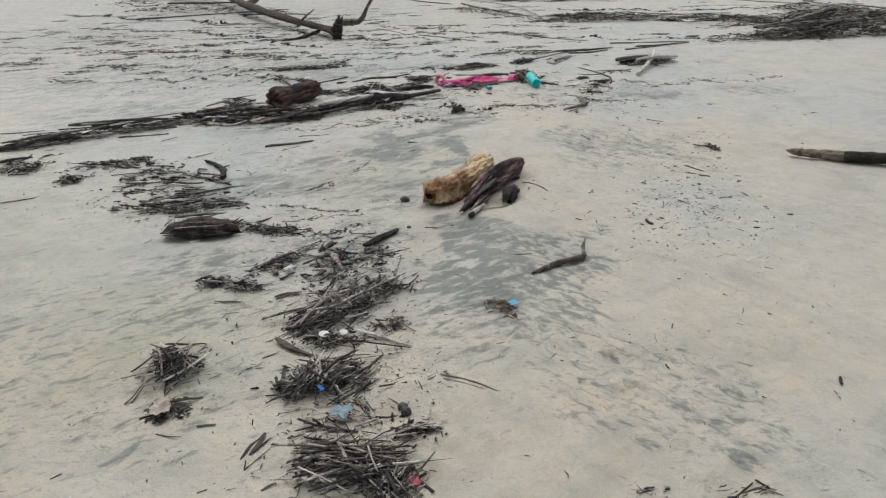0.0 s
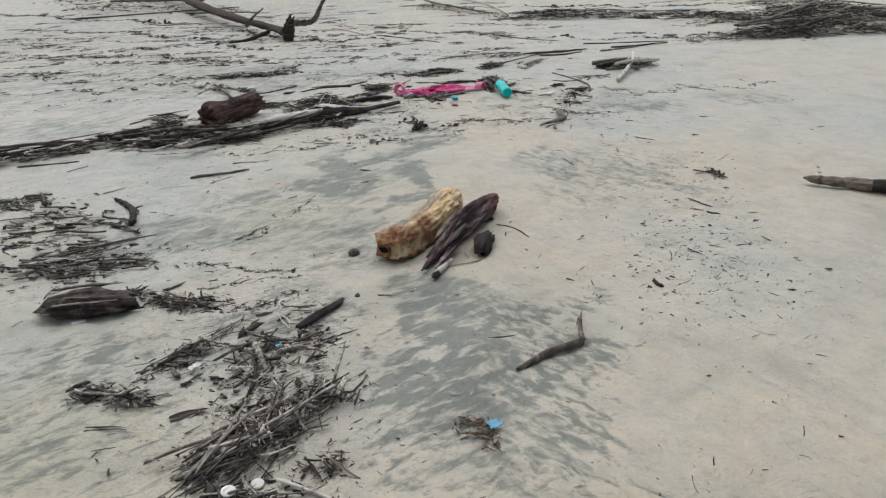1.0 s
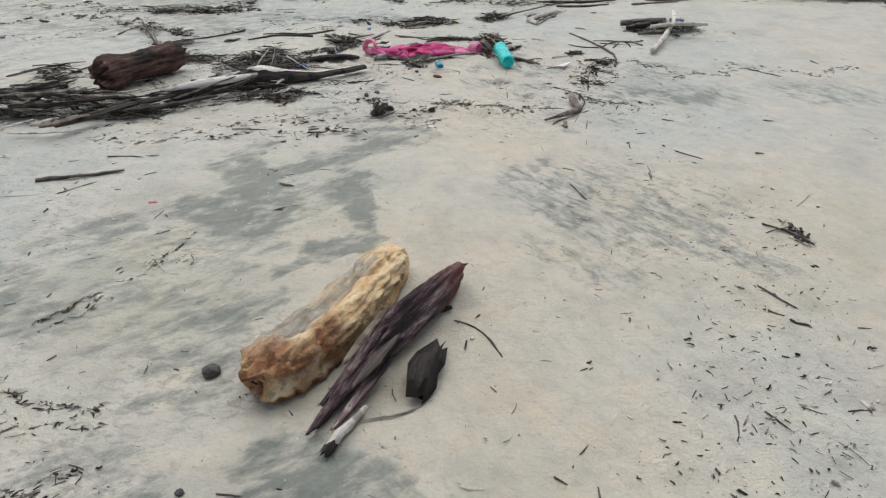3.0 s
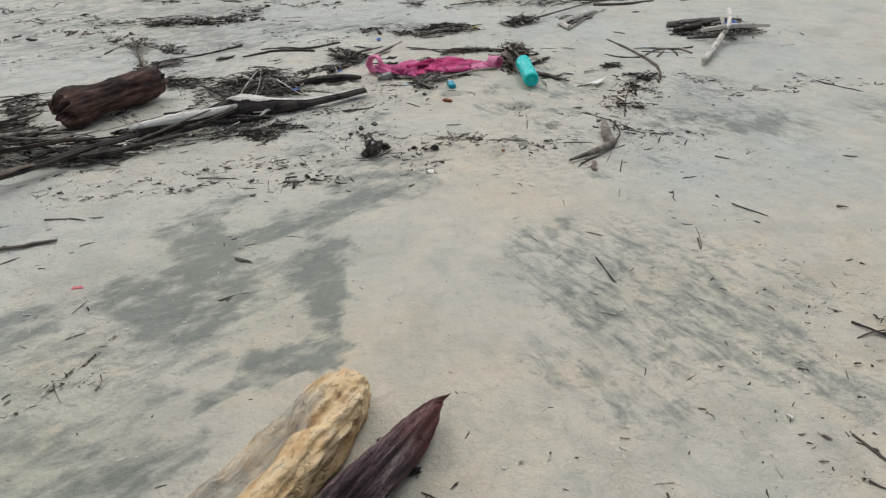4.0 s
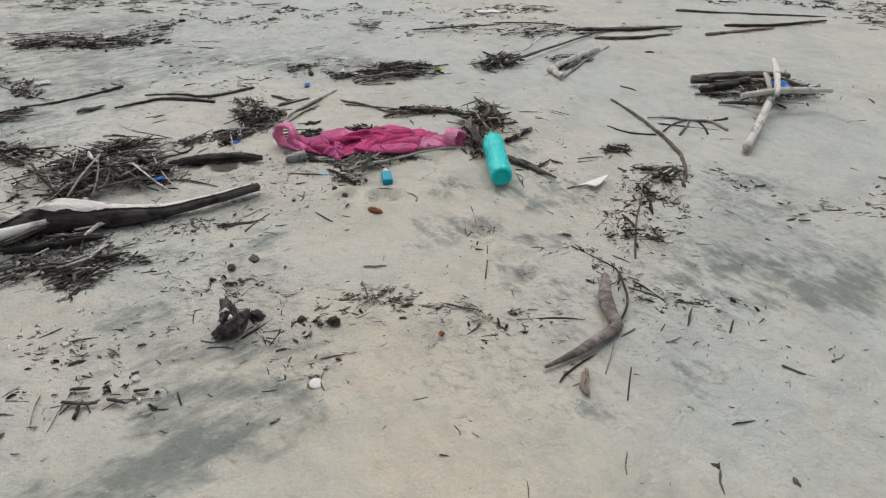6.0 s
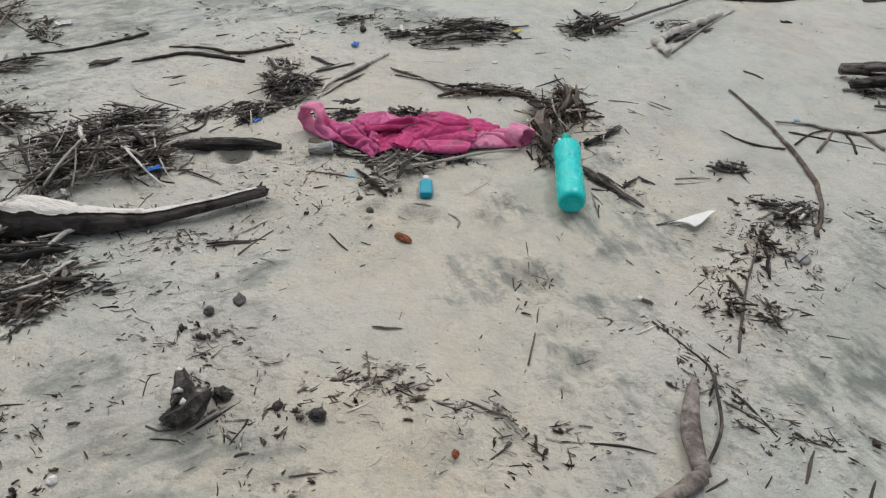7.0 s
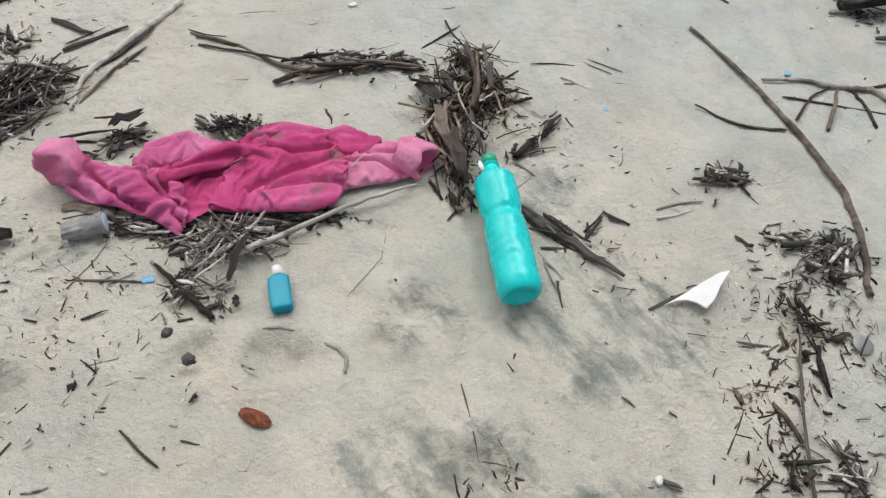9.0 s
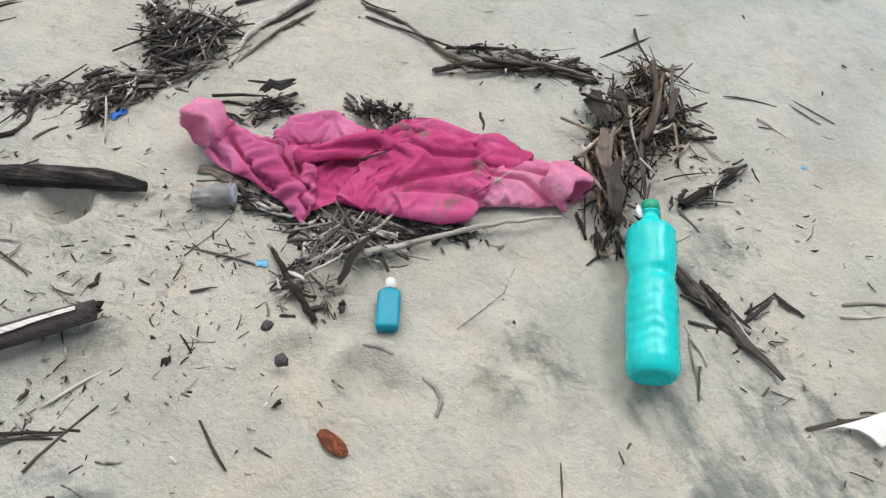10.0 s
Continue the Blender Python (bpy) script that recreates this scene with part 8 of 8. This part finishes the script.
def plastic_cup(a, b):
    """A crushed cup on its side, its mouth towards b."""
    long = math.hypot(b[0] - a[0], b[1] - a[1])
    wall = [(long * 0.0625 * i, 0.016 + 0.005 * i / 15 + 0.0006 * (i % 2)) for i in range(16)]
    profile = [(0.0, 0.010)] + wall + [ (long * 0.95, 0.0235), (long, 0.0235), (long, 0.021), (long * 0.7, 0.0185)]
    def dented(x, r, q):
        k = 1 + (1.15 - x / long) * (0.55 * noise.noise((math.cos(q) * 2.5, math.sin(q) * 2.5, x * 60)) + 0.22 * noise.noise((math.cos(q) * 5, math.sin(q) * 5, x * 170)))
        return Vector((x, math.cos(q) * r * k, math.sin(q) * r * k * (0.62 + 0.33 * x / long)))

    crush = lathe(profile, 30, dented)
    cup = thing("plastic_cup", crush, CLEAR, along_matrix(a, b, ground_z(*a) + 0.015, ground_z(*b) + 0.021), "crushed cloudy plastic cup on its side beside cloth", "cup")
    lid = lathe([(long * 0.99, 0.020), (long * 1.01, 0.020), (long * 1.02, 0.012), (long * 1.02, 0.003)], 26, lambda x, r, q: Vector((x, math.cos(q) * r, math.sin(q) * r * 0.95)))
    part("cup_lid", lid, plain_material("scuffed_blue_white_plastic", (0.52, 0.58, 0.66), 0.4, 0.5, 130), cup, "scuffed bluish-white lid")
    return cup


plastic_cup((0.436, 8.062), (0.508, 8.087))
CHAR = log_material("charred_wood", [(0.25, (0.016, 0.014, 0.013)), (0.5, (0.048, 0.042, 0.038)), (0.7, (0.12, 0.105, 0.092)), (0.85, (0.4, 0.36, 0.3))], grain=(28, 28, 28))
STONE = plain_material("dark_wet_stone", (0.06, 0.055, 0.05), 0.6, 0.5, 90)
LEAF = log_material("rust_brown_leaf", [(0.3, (0.16, 0.042, 0.016)), (0.6, (0.33, 0.10, 0.036)), (0.8, (0.46, 0.20, 0.09))], grain=(40, 90, 90))


def charred_knot():
    """A dark knot of driftwood with an upright stub, bare in spots."""
    x0, y0 = 0.565, 7.055
    rng = random.Random(14)
    body = Build()
    body.tube(smooth_path([(-0.035, -0.030, 0.012), (0.0, -0.012, 0.026), (0.018, 0.018, 0.034), (0.034, 0.045, 0.036)], 5), [float(r) for r in np.interp(np.linspace(0, 1, 16), (0, 0.3, 0.6, 1), (0.010, 0.029, 0.030, 0.012))], 16, rng, 0.2, 0.85)
    knot = thing("charred_knot", body, CHAR, pose(x0, y0, ground_z(x0, y0)), "charred dark driftwood knot with pale bare spots on sand", "driftwood", smooth=False)
    stub = Build()
    stub.tube(smooth_path([(0.0, 0.0, 0.03), (-0.014, 0.034, 0.052), (-0.034, 0.062, 0.062)], 5), [0.024, 0.024, 0.023, 0.022, 0.021, 0.019, 0.017, 0.016, 0.014, 0.012, 0.008], 12, rng, 0.16)
    part("stub", stub, CHAR, knot, smooth=False)
    for x, y, z, long in ((-0.012, 0.016, 0.066, 0.022), (0.008, -0.004, 0.056, 0.014), (-0.036, 0.062, 0.068, 0.012)):
        spot = Build()
        spot.tube([(x - long / 2, y - 0.003, z - 0.008), (x, y, z), (x + long / 2, y + 0.004, z - 0.008)], [0.004, 0.0075, 0.003], 8, rng, 0.25, 0.7)
        part("bare_spot", spot, FACE, knot, "pale bare wood")
    return knot


charred_knot()
stick(0.495, 7.012, 0.56, 7.018, 0.007, "d", stubs=0)
stick(0.57, 7.005, 0.635, 7.10, 0.010, "g", bark=True)
stick(0.60, 7.03, 0.66, 7.115, 0.006, "d", stubs=0)
lump((0.615, 7.115), (0.035, 0.03), CHAR, "wood_knot", "small charred wood knot beside a larger one", "driftwood", 1.0, 0.6, 0.7)
lump((0.83, 7.115), (0.03, 0.035), CHAR, "wood_knot", "small dark rounded wood knot on sand", "driftwood", 0.8, 0.35, 1.3)
lump((0.738, 7.119), (0.025, 0.02), CHAR, "wood_knot", "small dark rounded wood knot on sand", "driftwood", 0.8, 0.3, 1.7)
lump((0.468, 7.336), (0.026, 0.024), STONE, "stone", "small dark wet round stone on sand", "stone", 0.9, 0.25, 1.1)
lump((0.521, 7.389), (0.04, 0.028), STONE, "stone", "small dark wet stone on sand", "stone", 0.6, 0.4, 2.1)
lump((0.316, 5.092), (0.046, 0.042), STONE, "stone", "dark wet rounded stone half sunk in sand", "stone", 0.7, 0.3, 0.4)
lump((0.366, 4.712), (0.02, 0.018), STONE, "stone", "small dark wet round stone on sand", "stone", 0.9, 0.25, 0.9)
lump((0.453, 3.336), (0.03, 0.026), STONE, "stone", "small grey round stone on sand", "stone", 0.9, 0.25, 2.7)
lump((0.465, 3.313), (0.03, 0.03), STONE, "stone", "small grey round stone on sand", "stone", 0.9, 0.25, 3.3)
lump((0.671, 7.865), (0.02, 0.018), STONE, "stone", "small dark wet round stone on sand", "stone", 0.8, 0.3, 1.4)
lump((0.719, 7.815), (0.022, 0.02), STONE, "stone", "small dark wet stone sunk in a print in the sand", "stone", 0.8, 0.4, 2.4)
lump((0.845, 7.715), (0.058, 0.026), LEAF, "seed_pod", "rust-brown dried seed pod lying on sand", "seed pod", 0.7, 0.12, -0.4)
lump((1.126, 7.093), (0.02, 0.015), LEAF, "wood_chip", "small orange-brown wood chip on sand", "wood chip", 0.45, 0.3, 2.0)
lump((0.393, 6.861), (0.02, 0.018), SHELL, "shell", "small white shell on dark sand", "shell", 0.8, 0.3, 1.0)
lump((0.152, 6.968), (0.016, 0.014), SHELL, "shell", "small white shell on sand", "shell", 0.8, 0.3, 1.6)
disc((0.835, 6.884), 0.021, SHELL, "shell", "round white shell disc lying on sand", "shell", 0.1)
disc((0.211, 3.753), 0.02, SHELL, "shell", "round white shell disc on twigs", "shell", 0.15)
disc((0.154, 3.711), 0.022, WHITE, "plastic_disc", "small white plastic disc among twigs", "plastic disc", 0.08, 10)
disc((1.9, 7.883), 0.025, CLEAR, "plastic_disc", "round cloudy plastic disc lying by a bent branch", "plastic disc", 0.1)
stick(*(1.884, 7.858), *(1.918, 7.904), 0.005, "d", lift=0.006)
disc((0.212, 3.75), 0.018, SHELL, "shell", "round white shell disc on twigs", "shell", 0.15)
scrap((0.029, 7.83), (0.04, 0.02), BLUE, "crumpled bright blue plastic scrap on twigs", seed=1.2)
scrap((0.318, 8.877), (0.035, 0.025), BLUE, "crumpled bright blue plastic scrap on sand", seed=2.2)
scrap((0.185, 8.213), (0.03, 0.02), BLUE, "crumpled blue and silver wrapper scrap on twigs", seed=1.7)
scrap((0.61, 7.974), (0.02, 0.013), SKY, "torn pale blue plastic scrap on sand", seed=0.5, curl=0.2)
scrap((0.142, 4.367), (0.022, 0.012), SKY, "torn turquoise plastic scrap on twigs", seed=0.7)
scrap((0.206, 3.395), (0.032, 0.012), BLUE, "crumpled dark blue plastic wrapper among twigs", seed=3.1)
scrap((0.281, 3.299), (0.05, 0.055), FILM, "crumpled pale blue plastic film beside twigs", seed=1.9)
scrap((-0.256, 3.336), (0.07, 0.05), DIRTY, "crumpled dirty white packaging on sand", seed=2.6)
lump((0.507, 3.032), (0.03, 0.03), RED, "foam_piece", "round faded red foam piece on twigs", "foam", 1.0, 0.3, 0.8)
scrap((0.944, 9.167), (0.05, 0.02), YELLOW, "small yellow plastic scrap among twigs", seed=0.9, curl=0.3)
scrap((-0.987, 8.793), (0.06, 0.04), WHITE, "crumpled white plastic scrap on sand", seed=1.1)
scrap((2.56, 8.87), (0.09, 0.07), BLUE, "crumpled blue plastic scrap in a crossed driftwood pile", seed=2.4, lift=0.01)
scrap((-0.2, 6.041), (0.03, 0.012), RED, "small faded red plastic scrap on sand", seed=0.3, curl=0.3)
scrap((0.81, 3.925), (0.03, 0.035), SKY, "torn pale blue plastic scrap in dried stems", seed=2.9, lift=0.01)
scrap((-0.105, 4.269), (0.035, 0.025), WHITE, "crumpled white plastic scrap on twigs", seed=1.4)
scrap((-0.63, 4.607), (0.045, 0.02), WHITE, "flat white plastic scrap beside bark", seed=0.6, curl=0.15)
scrap((1.173, 10.331), (0.14, 0.06), WHITE, "white plastic scrap on far sand", seed=0.2, curl=0.2)
scrap((3.917, 12.287), (0.16, 0.08), WHITE, "white plastic scrap on driftwood heap", seed=0.25, curl=0.2, lift=0.03)
scrap((4.49, 13.272), (0.2, 0.1), SKY, "pale blue plastic scrap on driftwood heap", seed=0.35, curl=0.2, lift=0.03)
scrap((5.083, 12.113), (0.14, 0.08), WHITE, "white plastic scrap on driftwood heap", seed=0.45, curl=0.2, lift=0.03)
scrap((2, 8.649), (0.016, 0.012), SKY, "tiny pale blue plastic scrap on sand", seed=0.8, curl=0.3)
scrap((1.52, 8.488), (0.01, 0.008), SKY, "tiny pale blue plastic scrap on sand", seed=0.8, curl=0.3)
scrap((0.905, 8.857), (0.02, 0.012), WHITE, "tiny white plastic scrap on sand", seed=0.8, curl=0.3)
lump((1.478, 7.63), (0.017, 0.012), SHELL, "shell", "small white shell beside a bark chip", "shell", 0.8, 0.3, 1.5)
stick(1.482, 7.632, 1.512, 7.618, 0.012, "d", bark=True)
REEDS = wood_material("olive_brown_dry_stems", [(0.0, (0.06, 0.040, 0.026)), (0.6, (0.15, 0.10, 0.066)), (1.0, (0.30, 0.23, 0.16))], island=True)
heap(*(0.718, 3.97), *(0.822, 3.862), 0.05, 60, 0.02, 1.2, 0.6, "tangle of thin olive-brown dry plant stems on sand", REEDS, "dry_stems")
stick(*(0.708, 8.206), *(0.752, 8.242), 0.006, "m", lift=0.05, label="small brown twig lying on pink cloth")
stick(*(0.952, 8.24), *(0.982, 8.282), 0.004, "p", lift=0.035, label="pale reed bit lying on pink cloth")
stick(*(0.955, 8.255), *(0.975, 8.24), 0.004, "g", lift=0.035, label="grey reed bit lying on pink cloth")
stick(*(0.889, 8.392), *(0.905, 8.349), 0.008, "d", lift=0.05, label="short dark twig lying on pink cloth")
stick(*(0.797, 8.143), *(0.828, 8.163), 0.007, "d", lift=0.03, bark=True, label="dark bark bit lying on pink cloth")
lump((1.118, 8.448), (0.032, 0.03), CHAR, "root_knot", "dark round root knot beside twigs", "driftwood", 0.9, 0.35, 1.9)
